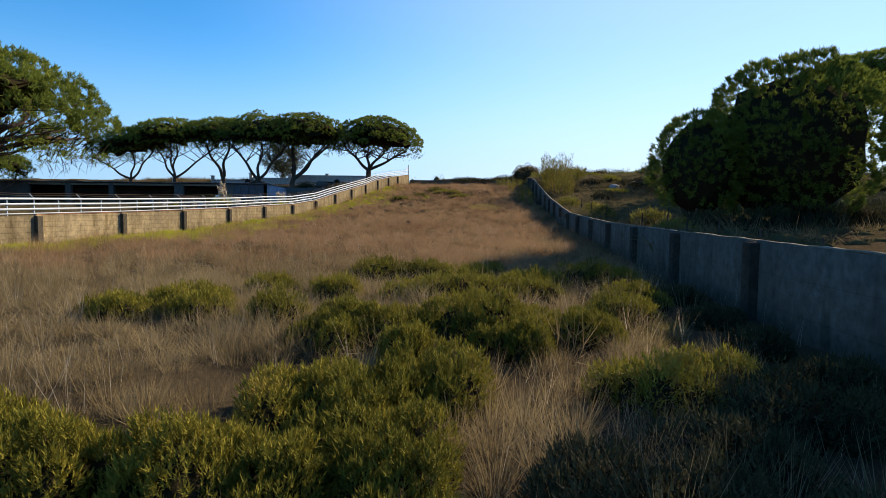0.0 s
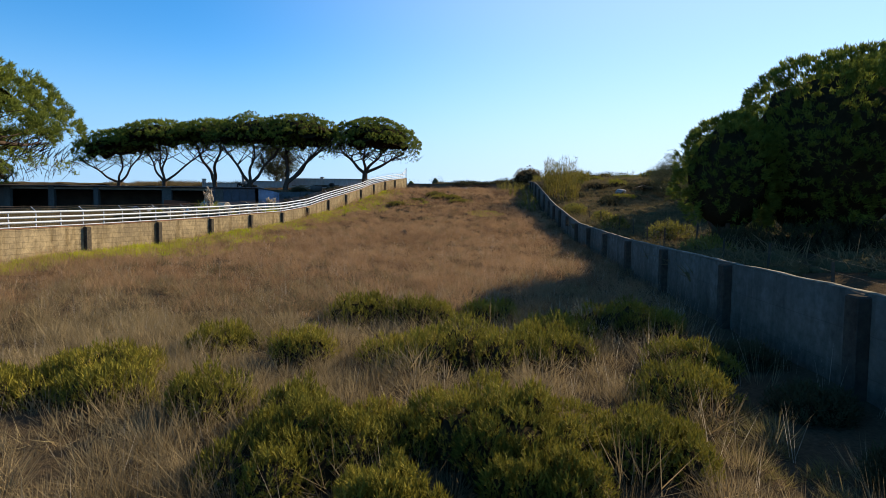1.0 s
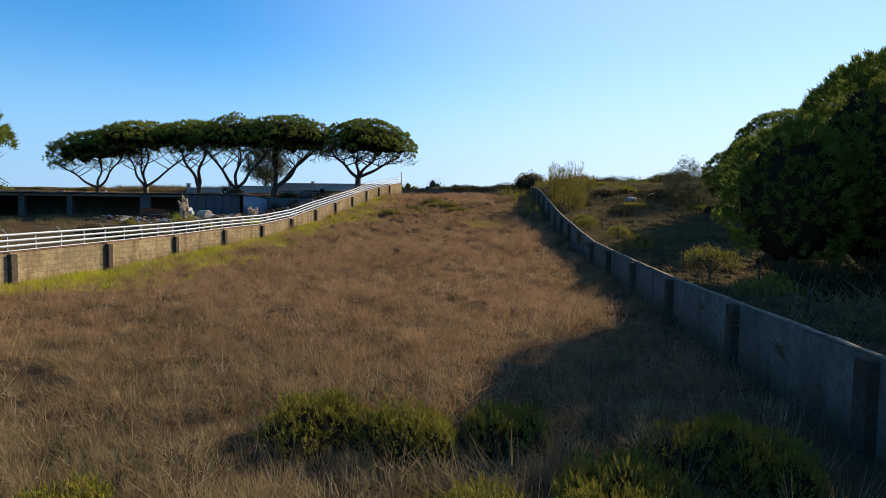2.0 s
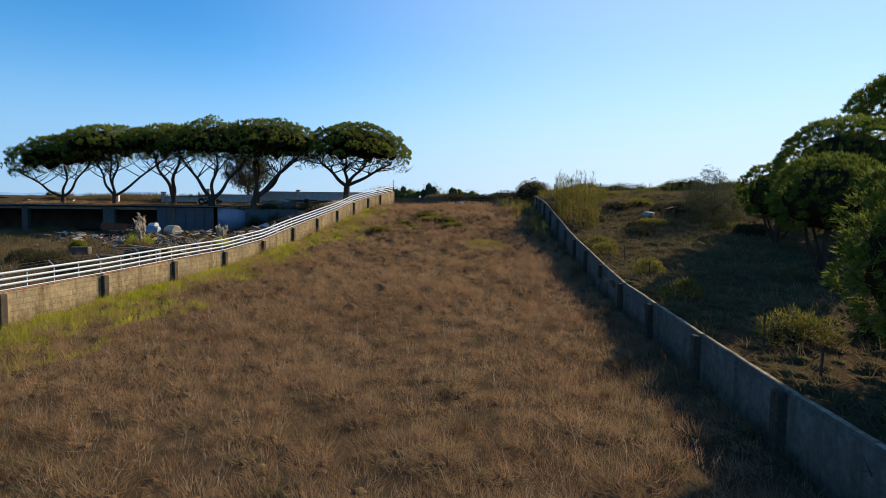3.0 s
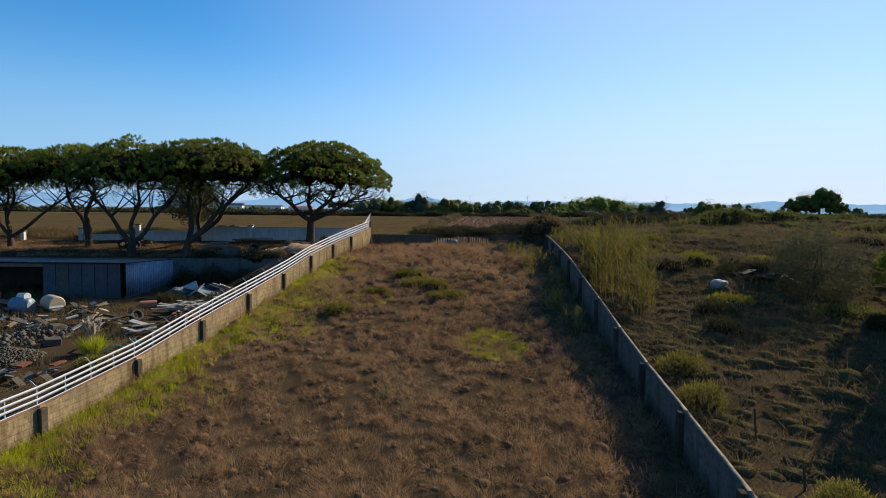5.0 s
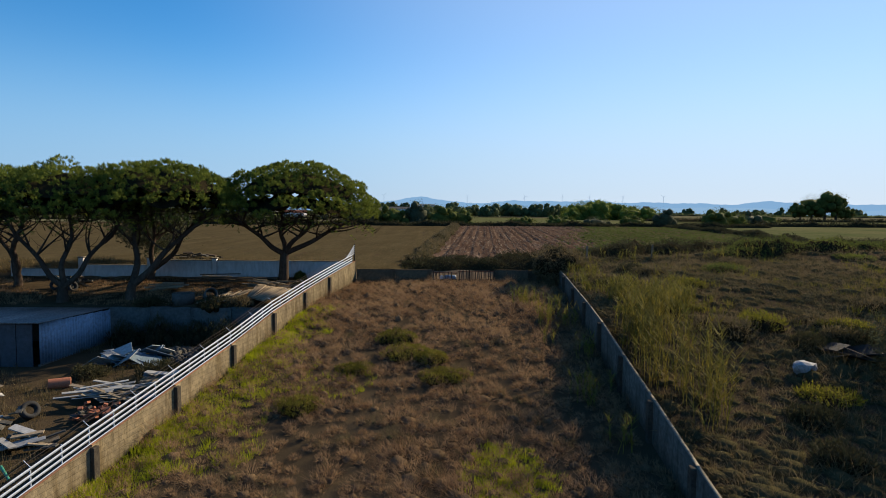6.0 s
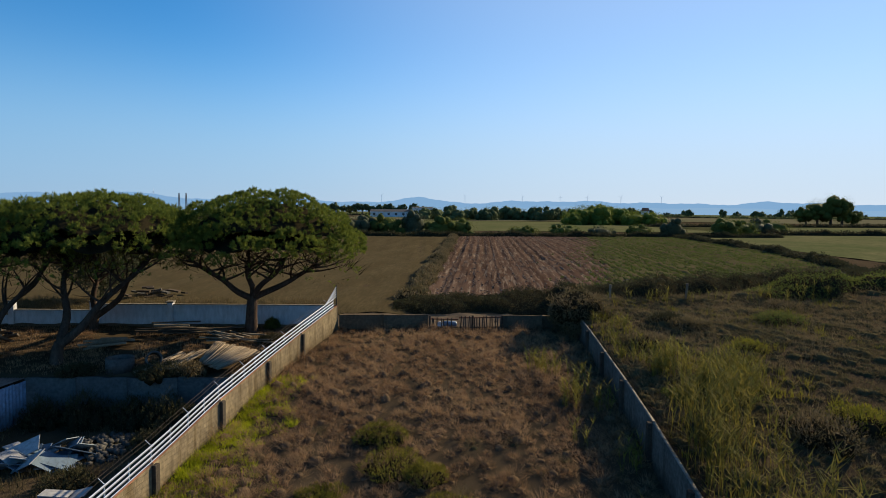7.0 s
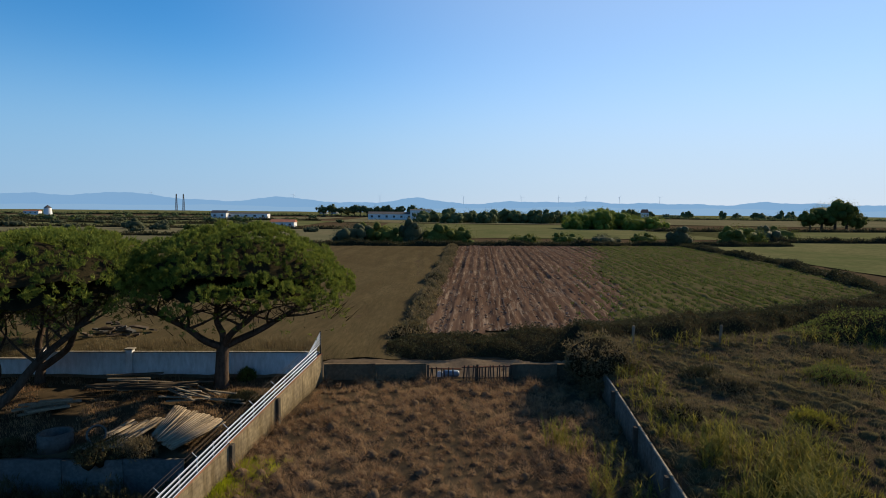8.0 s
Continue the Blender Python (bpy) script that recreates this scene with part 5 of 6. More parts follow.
def far_tree(at, height, radius, seed, mat, label, name="far_tree", clumps=40, squash=1.0, stem=0.25, leaf=0.5, per=30, group="far trees"):
    """A distant tree: short trunk and a lumpy crown."""
    g = np.random.default_rng(seed)
    x, y = at
    z = gz(x, y)
    t = thing(name, (x, y, z), label, "tree", group)
    put_tube("trunk", [(x, y, z - 0.5), (x + 0.1, y, z + height * 0.5)], [0.05 * height, 0.03 * height], M_BARK, t, 5)
    d = g.normal(0, 1, (clumps, 3))
    d /= np.linalg.norm(d, axis=1)[:, None]
    hz = height * (1 - stem) / 2 if stem > 0.08 else height * 0.62
    C = np.array([x, y, z + height - hz]) + d * g.uniform(0.62, 0.88, (clumps, 1)) * np.array([radius, radius * squash, hz])
    S = np.full((clumps, 3), 0.33 * min(radius, hz * 1.3)) * g.uniform(0.7, 1.3, (clumps, 1))
    S = S * 1.1
    V, F = leaf_cloud(C, S, per, leaf * 0.5, seed, 0.34, 0.1)
    V, F = merge([(V, F), cores([(x, y, z + height - hz)], [(radius * 0.66, radius * 0.66 * squash, hz * 0.66)], seed, 2, 0.10), cores(C[:16], S[:16] * 0.8, seed, 1, 0.12)])
    put("crown", V, F, mat, t)
    return t


# clods on the ploughed land, young plants in the crop rows
g_c = np.random.default_rng(3)
cx, cy = g_c.uniform(0, 46, 4500), 88.5 + 95 * g_c.uniform(0, 1, 4500) ** 1.5
ok = (cx < crop_line(cy) + 2) & (cx > 0.8 + (cy - 89) * 0.09) & (cy > near_edge(cx))
cx, cy = cx[ok], cy[ok]
cx = cx + 0.45 * np.sin(2 * np.pi * (cx - 0.1 * cy) / 2.6)
V, F = cores(np.stack([cx, cy, ground_z(cx, cy) + 0.2], 1), g_c.uniform(0.04, 0.11, (len(cx), 1)) * np.array([[1.2, 1, 0.6]]), 3, 1, 0.3)
M_CLOD = surface("dry_clods", (0.16, 0.125, 0.10), (0.22, 0.175, 0.145), (0.10, 0.075, 0.06), 0.6, 6.0, 0.95, 0.4)
tagged(put("soil_clods", V, F, M_CLOD), "pale dry clods strewn along the furrows", "soil", kind="stuff")
M_SPROUT = foliage("crop_leaves", [(0.045, 0.060, 0.018), (0.085, 0.105, 0.028), (0.13, 0.15, 0.045)], 0.3, 0.08)
px, py = g_c.uniform(14, 66, 26000), 88.5 + 98 * g_c.uniform(0, 1, 26000) ** 1.3
px = np.round((px - 0.1 * py) / 1.3) * 1.3 + 0.1 * py + g_c.normal(0, 0.24, len(px))
ok = (px >= crop_line(py) - g_c.exponential(1.6, len(px))) & (px < np.interp(py, [100, 108, 137, 187], [45, 52, 59.7, 64])) & (py > near_edge(px) + 0.5) & (wave(px, py, 0.5, 2) > -1.0)
px, py = px[ok], py[ok]
V, F = blades(np.stack([px, py, ground_z(px, py) + 0.12], 1), g_c.uniform(0.16, 0.34, len(px)), 0.07, 1.0, 5, np.full(len(px), 0.14), 4)
tagged(put("crop_plants", V, F, M_SPROUT), "low green crop plants in rows", "crop", kind="stuff")


ROUND = [(-16, 190, 5.0, 5.5), (-8, 191, 5.2, 4.5), (-11.5, 194, 5.6, 4.0), (-1.5, 192, 6.5, 3.6), (5, 192, 4.6, 4.5), (10.5, 193, 4.4, 4.2), (66, 192, 5.0, 3.2), (82, 196, 5.2, 5.0), (90, 203, 4.5, 5.5),
         (100, 215, 4.6, 6.5), (110, 222, 4.4, 7), (58, 195, 3.0, 4.0), (48, 196, 2.6, 4.5), (38, 196, 2.8, 5), (27, 195, 2.6, 5)]
for i, (x, y, h, r) in enumerate(ROUND):
    far_tree((x, y), h, r, 500 + i, M_OLIVE if i % 3 == 0 else M_DARKLEAF, "round evergreen bush beyond the far hedge", "far_bush", 80, 0.8, 0.05, 0.42, 36, "far bushes")
g_f = np.random.default_rng(9)
for i in range(15):
    a = i / 14
    x, y = 74 + 37 * a + g_f.uniform(-2, 2), 335 + g_f.uniform(-14, 14)
    far_tree((x, y), 5.5 + 4.2 * math.sin(math.pi * min(1, a * 1.05)) + g_f.uniform(-0.7, 0.7), 6.5, 530 + i, M_NEEDLE, "stone pine in a far grove", "far_pine", 90, 0.9, 0.0, 0.85, 34, "grove pines")
for i in range(22):
    x = 0 + 6.3 * i + g_f.uniform(-2, 2)
    far_tree((x, 470 + g_f.uniform(-15, 15)), g_f.uniform(7.5, 10.5), 7.5, 550 + i, M_FARWOOD, "stone pine in a far belt of woodland", "far_pine", 40, 0.8, 0.0, 1.0, 26, "belt pines")
for i in range(14):
    far_tree((-118 + 9.5 * i + g_f.uniform(-3, 3), 760 + g_f.uniform(-12, 12)), g_f.uniform(9, 16), g_f.uniform(6, 10), 580 + i, M_FARWOOD, "flat-topped pine in a distant row", "far_pine", 44, 0.6, 0.3, 1.0, 26, "row pines")
for i in range(26):
    far_tree((250 + 16 * i + g_f.uniform(-11, 11), 900 + g_f.uniform(-60, 60)), g_f.uniform(4, 15), g_f.uniform(6, 15), 600 + i, M_FARWOOD, "tree on the far plain", "far_tree", 24, 0.6, 0.0, 1.3, 24, "plain trees")
for i in range(64):
    x, y = g_f.uniform(-560, -60), g_f.uniform(230, 760)
    far_tree((x, y), g_f.uniform(2, 4.5), g_f.uniform(3, 7), 640 + i, M_FARWOOD if i % 2 else M_OLIVE, "scattered scrub tree on the plain", "scrub_tree", 26, 0.7, 0.05, 0.8, 26, "scrub trees")
for i, (dx, h, r) in enumerate([(-11, 9, 6), (-5, 12, 7), (2, 14, 8), (8, 13, 6.5), (13, 7, 5)]):
    far_tree((209 + dx, 338), h * 1.12, r, 690 + i, M_DARKLEAF, "tall dark eucalyptus in a clump", "eucalyptus", 70, 0.8, 0.12, 0.6, 40, "eucalyptus clump")
hedge("plain_hedge", [(95, 209), (180, 214), (300, 222)], 3.4, 1.9, 410, M_BRAMBLE, "low hedge between meadows", 0.4, 8, 1.6)
hedge("plain_hedge", [(100, 303), (260, 310), (420, 318)], 4, 1.7, 411, M_BRAMBLE, "hedge across the plain", 0.6, 4, 2.4)
hedge("plain_hedge", [(-300, 303), (-160, 305), (-30, 300)], 4, 1.3, 412, M_BRAMBLE, "hedge between far fields", 0.6, 4, 2.4)
hedge("plain_hedge", [(-420, 465), (-200, 466), (-70, 462)], 5, 1.8, 413, M_BRAMBLE, "hedge across the far fields", 0.8, 2.5, 3.5)
hedge("plain_hedge", [(-900, 810), (-300, 812), (200, 815), (900, 815)], 8, 2.6, 414, M_FARWOOD, "scrub line across the far plain", 1.6, 0.7, 6.0)


hedge("plain_hedge", [(-260, 215), (-140, 222), (-40, 226)], 4, 1.3, 415, M_BRAMBLE, "scrubby hedge between fallow fields", 0.5, 6, 2.0)
hedge("plain_hedge", [(-330, 380), (-210, 372), (-90, 380)], 5, 1.5, 416, M_BRAMBLE, "scrubby hedge across the plain", 0.7, 4, 3.0)
hedge("plain_hedge", [(-520, 560), (-330, 555), (-170, 566)], 6, 2.0, 417, M_FARWOOD, "line of scrub between far fields", 0.9, 2.5, 3.5)
hedge("plain_hedge", [(-150, 230), (-175, 300), (-210, 372)], 4, 1.2, 418, M_BRAMBLE, "hedge running between fields", 0.6, 4, 2.4)
for i in range(46):
    x, y = g_f.uniform(-420, -30), g_f.uniform(205, 480)
    far_tree((x, y), g_f.uniform(1.4, 3.2), g_f.uniform(2, 4.5), 740 + i, (M_OLIVE, M_DARKLEAF, M_FARWOOD)[i % 3], "round scrub bush among the far fields", "scrub_bush", 22, 0.8, 0.0, 0.6, 24, "scrub bushes")
field("track", (-230, -40, lambda x, y: np.abs(y - 330 - 0.22 * (x + 140) - 6 * np.sin(x * 0.03)) < 1.6), 296, 360, M_TRACK, "pale track winding across the plain", 0, 1, 1.5, 0.8, 0, 0.3, "track")
field("track", (-300, -60, lambda x, y: np.abs(y - 500 + 0.35 * (x + 180)) < 2.4), 440, 560, M_TRACK, "pale track across the far fields", 0, 1, 2.0, 1.2, 0, 0.45, "track")


def house(at, w, d, h, label, roof_mat, roof=1.5, windows=3, wall_mat=None):
    x, y = at
    z = gz(x, y)
    t = thing("farm_building", (x, y, z), label, "building", "far buildings")
    box("wall", pose(x, y, z - 0.5), (w, d, h + 0.5), wall_mat or M_WHITEPAINT, t)
    bm = bmesh.new()
    vs = [bm.verts.new(v) for v in ((x - w / 2 - 0.3, y - d / 2 - 0.3, z + h), (x + w / 2 + 0.3, y - d / 2 - 0.3, z + h), (x + w / 2 + 0.3, y + d / 2 + 0.3, z + h), (x - w / 2 - 0.3, y + d / 2 + 0.3, z + h),
                                    (x - w / 2 - 0.3, y, z + h + roof), (x + w / 2 + 0.3, y, z + h + roof))]
    for f in ((0, 1, 5, 4), (2, 3, 4, 5), (1, 2, 5), (3, 0, 4), (3, 2, 1, 0)):
        bm.faces.new([vs[i] for i in f])
    part("roof", bm, roof_mat, t)
    for k in range(windows):
        wx = x - w / 2 + w * (k + 0.5) / windows
        box("window", pose(wx, y - d / 2 - 0.03, z + h * 0.4), (w / windows * 0.3, 0.1, h * 0.35), M_DARK, t)
    return t


house((-26, 560), 38, 14, 5.0, "long white farm building with a dark roof", M_DARK, 2.0, 6)
house((0, 556), 18, 12, 8.5, "tall white farm building with large windows", M_DARK, 0.8, 4)
house((-163, 532), 12, 9, 4.5, "small white house with a dark roof", M_DARK, 2.2, 2)
house((-143, 540), 34, 10, 4.0, "long low white building", M_DARK, 1.0, 5)
house((-64, 326), 11, 7, 2.6, "low white building with a red tiled roof", M_TILE, 1.2, 3)
house((330, 905), 9, 8, 9, "white tower house among trees", M_TILE, 5, 2)
house((-443, 735), 16, 8, 4, "low white buildings beside a windmill", M_TILE, 1.5, 3)
wx, wy = -426, 735
mill = thing("windmill", (wx, wy, gz(wx, wy)), "round white windmill tower with a dark cap", "windmill")
put_tube("tower", [(wx, wy, gz(wx, wy) - 1), (wx, wy, gz(wx, wy) + 8)], [4.8, 3.8], M_WHITEPAINT, mill, 14)
put_tube("cap", [(wx, wy, gz(wx, wy) + 8.02), (wx, wy, gz(wx, wy) + 11)], [4.2, 0.4], M_DARK, mill, 14)
for sx in (-697, -677):
    pyl = thing("lattice_mast", (sx, 1750, 7), "grey lattice mast on the plain", "mast", "masts")
    for k in range(4):
        ca, sa = (1, 1, -1, -1)[k], (1, -1, 1, -1)[k]
        put_tube("leg", [(sx + 2.6 * ca, 1750 + 2.6 * sa, 6), (sx + 0.8 * ca, 1750 + 0.8 * sa, 57)], [0.6, 0.45], M_POST, pyl, 4)
    for k in range(9):
        zz = 10 + k * 5
        put_tube("brace", [(sx - 2.4 + k * 0.2, 1750, zz), (sx + 2.4 - k * 0.2, 1750, zz + 4)], [0.35, 0.35], M_POST, pyl, 4)
for k, bx in enumerate((-186, -166)):
    dome = thing("dome_tent", (bx, 1180, 7), "pale domed roof on the plain", "building", "domes")
    put_tube("shell", [(bx, 1180, 6), (bx, 1180, 9), (bx, 1180, 12), (bx, 1180, 14)], [9, 8.5, 5, 0.6], M_ROOFSHEET, dome, 14)
for i in range(9):
    az = math.radians((-24, -12, -4, 4, 9.5, 13, 15.5, 18.5, 22)[i])
    tx, ty = 4180 * math.sin(az), 4180 * math.cos(az)
    tb = thing("wind_turbine", (tx, ty, 70), "tiny pale wind turbine on the hills", "wind turbine", "wind turbines")
    put_tube("mast", [(tx, ty, 60), (tx, ty, 118)], [1.2, 0.8], M_WHITEPAINT, tb, 5)
    for k in range(3):
        w = 0.4 * i + k * 2.094
        put_tube("blade", [(tx, ty - 2, 118), (tx + 22 * math.sin(w), ty - 2, 118 + 22 * math.cos(w))], [0.8, 0.25], M_WHITEPAINT, tb, 4)


# ---- back wall, gate and white wall ----
bw = thing("back_wall", (-1, 79.9, 5), "low ochre concrete wall across the plot's end", "wall", kind="structure")
for i, (xa, xb) in enumerate([(-4.55, -1.6), (-1.6, 1.35), (6.35, 9.0), (9.0, 11.2)]):
    slab("panel", (xa, 79.9), (xb, 79.9), 4.4, 4.4, 6.15, 6.15, 0.18, M_BACKWALL, bw, 0.01, i + 300)
    slab("coping", (xa, 79.9), (xb, 79.9), 6.151, 6.151, 6.17, 6.17, 0.19, M_BACKWALL, bw, 0.008, i + 320)

M_OLDWOOD = surface("weathered_wood", (0.20, 0.15, 0.10), (0.30, 0.25, 0.18), (0.11, 0.09, 0.07), 1.2, 14.0, 0.9, 0.4, vary=0.25, stretch=(1, 1, 0.4))
M_PALEWOOD = surface("pale_timber", (0.21, 0.165, 0.115), (0.28, 0.225, 0.16), (0.13, 0.10, 0.07), 1.0, 10.0, 0.9, 0.3, vary=0.25)
M_RUST = surface("rusty_iron", (0.22, 0.075, 0.035), (0.14, 0.05, 0.03), (0.07, 0.04, 0.03), 1.2, 8.0, 0.9, 0.4)
M_BLUESHEET = surface("blue_sheet_metal", (0.15, 0.26, 0.39), (0.20, 0.31, 0.44), (0.09, 0.12, 0.15), 0.5, 5.0, 0.6, 0.15, 0.2, vary=0.15)
M_BLOCK = surface("grey_blocks", (0.09, 0.088, 0.082), (0.125, 0.12, 0.11), (0.055, 0.053, 0.048), 0.8, 6.0, 0.95, 0.7, vary=0.1)
M_BRICK = surface("red_clay", (0.36, 0.14, 0.08), (0.28, 0.10, 0.06), (0.2, 0.09, 0.06), 1.0, 12.0, 0.9, 0.3, vary=0.2)
M_PLASTIC = surface("pale_blue_plastic", (0.11, 0.17, 0.23), (0.15, 0.21, 0.27), (0.08, 0.11, 0.14), 1.0, 6.0, 0.5, 0.05)
M_CREAM = surface("cream_tank", (0.36, 0.31, 0.22), (0.42, 0.37, 0.28), (0.25, 0.19, 0.12), 0.9, 5.0, 0.6, 0.1)
M_SHEET = surface("pale_board", (0.30, 0.31, 0.32), (0.40, 0.40, 0.40), (0.18, 0.18, 0.18), 0.8, 6.0, 0.85, 0.15, vary=0.3)
M_RUBBER = surface("tyre_rubber", (0.025, 0.025, 0.026), (0.045, 0.045, 0.045), None, 1.5, 15.0, 0.85, 0.3)
M_GREENPIPE = surface("green_plastic", (0.05, 0.22, 0.14), (0.06, 0.27, 0.18), None, 1.0, 8.0, 0.4, 0.0)
M_STONE = surface("pale_rubble", (0.085, 0.08, 0.072), (0.135, 0.128, 0.115), (0.05, 0.048, 0.042), 1.5, 9.0, 0.95, 0.5)
M_DARKSHEET = surface("dark_sheet_metal", (0.045, 0.058, 0.078), (0.07, 0.085, 0.11), (0.03, 0.034, 0.04), 0.5, 5.0, 0.7, 0.2, vary=0.25)
# wall tone darkened to stand in for shade in the shed; also tarp sheets
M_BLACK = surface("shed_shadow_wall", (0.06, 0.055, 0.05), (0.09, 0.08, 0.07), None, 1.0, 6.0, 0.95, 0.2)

M_DARKWOOD = surface("dark_old_wood", (0.075, 0.058, 0.042), (0.11, 0.088, 0.066), (0.045, 0.036, 0.028), 1.2, 14.0, 0.95, 0.4, vary=0.3)
gate = thing("gate", (3.9, 79.85, 5.2), "broken slatted gate of weathered bars and boards", "gate")
rg = random.Random(5)
for (xa, xb, zt) in ((1.5, 3.35, 6.0), (3.4, 4.3, 6.1), (4.35, 6.25, 6.12)):
    for zz in (5.35, zt - 0.12):
        box("crossbar", pose((xa + xb) / 2, 79.8, zz, 0, rg.uniform(-1.5, 1.5), 0), (xb - xa, 0.05, 0.07), M_RUST if zz > 5.6 else M_DARKWOOD, gate)
    n = int((xb - xa) / 0.16)
    for k in range(n):
        xx = xa + (k + 0.5) * (xb - xa) / n
        if rg.random() < 0.22 and xb < 4:
            continue
        box("slat", pose(xx, 79.75, 5.05, 0, rg.uniform(-4, 4), 0), (0.07, 0.025, zt - 5.05 + rg.uniform(-0.12, 0.05)), M_DARKWOOD, gate)
for xx in (1.45, 4.32, 6.3):
    box("gate_post", pose(xx, 79.85, 4.7), (0.12, 0.12, 1.45), M_DARKWOOD, gate)
cart = thing("water_tank", (2.6, 80.5, 5.3), "pale blue tank on a small wheeled cart behind the gate", "tank")
put_tube("tank", [(2.3, 80.3, 5.5), (2.4, 80.3, 5.5), (3.2, 80.3, 5.5), (3.3, 80.3, 5.5)], [0.12, 0.2, 0.2, 0.12], M_PLASTIC, cart, 14)
for xx in (2.5, 3.2):
    box("cradle", pose(xx, 80.3, 5.15), (0.1, 0.36, 0.2), M_OLDWOOD, cart)
put_tube("wheel", [(2.15, 80.15, 5.5), (2.15, 80.06, 5.5)], [0.2, 0.2], M_WHITEPAINT, cart, 14)

ww = thing("white_wall", (-20, 80.6, 5), "white rendered garden wall with capped pillars", "wall", kind="structure")
SEG = [(-4.95, 6.68), (-10.6, 6.68), (-15.85, 6.68), (-20.9, 6.68), (-26.2, 6.28), (-31.4, 5.95), (-36.7, 5.3), (-41.9, 5.22), (-47.1, 5.1), (-52.3, 5.05), (-60, 5.0)]
for i in range(len(SEG) - 1):
    (xa, _), (xb, zt) = SEG[i], SEG[i + 1]
    slab("panel", (xb, 80.6), (xa, 80.6), 4.0, 4.0, zt, zt, 0.18, M_WHITEWALL, ww, 0.0, i + 340)
    slab("coping", (xb, 80.6), (xa, 80.6), zt + 0.001, zt + 0.001, zt + 0.04, zt + 0.04, 0.26, M_CAP, ww, 0.004, i + 360)
for i, (x, zt) in enumerate(SEG[2:-1]):
    zt = SEG[i + 2][1] if i < 1 else max(SEG[i + 1][1], zt)
    box("pillar", pose(x, 80.55, 4.0), (0.36, 0.36, zt + 0.16 - 4.0), M_WHITEWALL, ww, 0.01)
    box("pillar_cap", pose(x, 80.55, zt + 0.162), (0.5, 0.5, 0.09), M_CAP, ww, 0.02)

# ---- shed and retaining wall ----
shed = thing("shed", (-27, 67, 2.5), "long low farm shed with open bays and a sheet roof", "shed")
Y0, Y1, Z0 = 64.5, 70.5, 2.3


def roof_z(y):
    return 4.78 - (y - Y0) * 0.045


def corrugated(name, a, b, za, zb, mat, parent, waves=6, amp=0.02, lean=0.0):
    """One upright corrugated sheet from plan point a to b."""
    a, b = Vector((*a, 0)), Vector((*b, 0))
    n = waves * 6
    nrm = (b - a).normalized().cross(Vector((0, 0, 1)))
    V, F = [], []
    for i in range(n + 1):
        p = a.lerp(b, i / n) + nrm * amp * math.sin(i * 2 * math.pi / 6)
        for q, z in ((p, za), (p, zb), (p - nrm * 0.012, zb), (p - nrm * 0.012, za)):
            V.append((q.x, q.y, z))
    for i in range(n):
        for k in range(4):
            F.append((i * 4 + k, i * 4 + (k + 1) % 4, i * 4 + 4 + (k + 1) % 4, i * 4 + 4 + k))
    return put(name, V, F, mat, parent)


for k in range(7):
    y = Y0 + k * (Y1 - Y0) / 7
    corrugated("side_sheet", (-19.25 + 0.08 * k, y), (-19.25 + 0.08 * (k + 1), y + (Y1 - Y0) / 7 - 0.01), Z0 + (0.0 if k else 0.25), roof_z(y) - 0.06, M_BLUESHEET, shed, 4, 0.018)
box("side_plinth", pose(-19.05, 67.4, Z0 - 0.4, 0, 0, -5.0), (0.14, 5.8, 0.65), M_BLOCK, shed)
for k in range(6):
    xa = -19.6 - k * 0.84
    box("front_panel", pose(xa - 0.41, Y0, Z0 - 0.3, 0, 0, rg.uniform(-1, 1)), (0.80, 0.06, 2.68), M_DARKSHEET if k != 4 else M_BLOCK, shed)
box("pier", pose(-28.9, Y0 + 0.2, Z0 - 0.3), (1.0, 0.4, 2.75), M_BLOCK, shed)
box("pier", pose(-36.3, Y0 + 0.2, Z0 - 0.3), (0.5, 0.4, 2.75), M_BLOCK, shed)
for xx in (-41.0, -45.6):
    box("pier", pose(xx, Y0 + 0.2, Z0 - 0.3), (0.6, 0.4, 2.75), M_BLOCK, shed)
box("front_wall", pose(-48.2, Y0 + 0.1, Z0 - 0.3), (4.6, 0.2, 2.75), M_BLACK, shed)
box("lintel", pose(-33, Y0 + 0.15, 4.45), (26.0, 0.2, 0.22), M_OLDWOOD, shed)
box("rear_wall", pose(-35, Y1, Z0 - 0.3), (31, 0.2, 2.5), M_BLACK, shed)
box("end_wall", pose(-50.4, (Y0 + Y1) / 2, Z0 - 0.3), (0.2, 6, 2.5), M_BLOCK, shed)
for k in range(30):
    xa = -19.0 - k * 1.06
    nn = 8
    V, F = [], []
    dz = rg.uniform(-0.02, 0.03)
    for i in range(nn * 4 + 1):
        x = xa - 1.1 * i / (nn * 4)
        w = 0.025 * math.sin(i * math.pi / 2)
        for y, t in ((Y0 - 0.35 + rg.uniform(-0.03, 0.03), 0), (Y1 + 0.25, 0), (Y1 + 0.25, -0.02), (Y0 - 0.35, -0.02)):
            V.append((x, y, roof_z(y) + 0.02 + w + t + dz * (y < 66)))
    for i in range(nn * 4):
        for c in range(4):
            F.append((i * 4 + c, i * 4 + 4 + c, i * 4 + 4 + (c + 1) % 4, i * 4 + (c + 1) % 4))
    put("roof_sheet", V, F, M_ROOFSHEET, shed)

rw = thing("retaining_wall", (-14, 70.55, 2.4), "rough grey block wall holding up the terrace", "wall", kind="structure")
for i in range(4):
    slab("panel", (-18.75 + i * 2.5, 70.5), (-16.27 + i * 2.5, 70.5), 2.0, 2.0, 4.6 + 0.05 * (i % 2), 4.6, 0.25, M_BLOCK, rw, 0.03, i + 380)


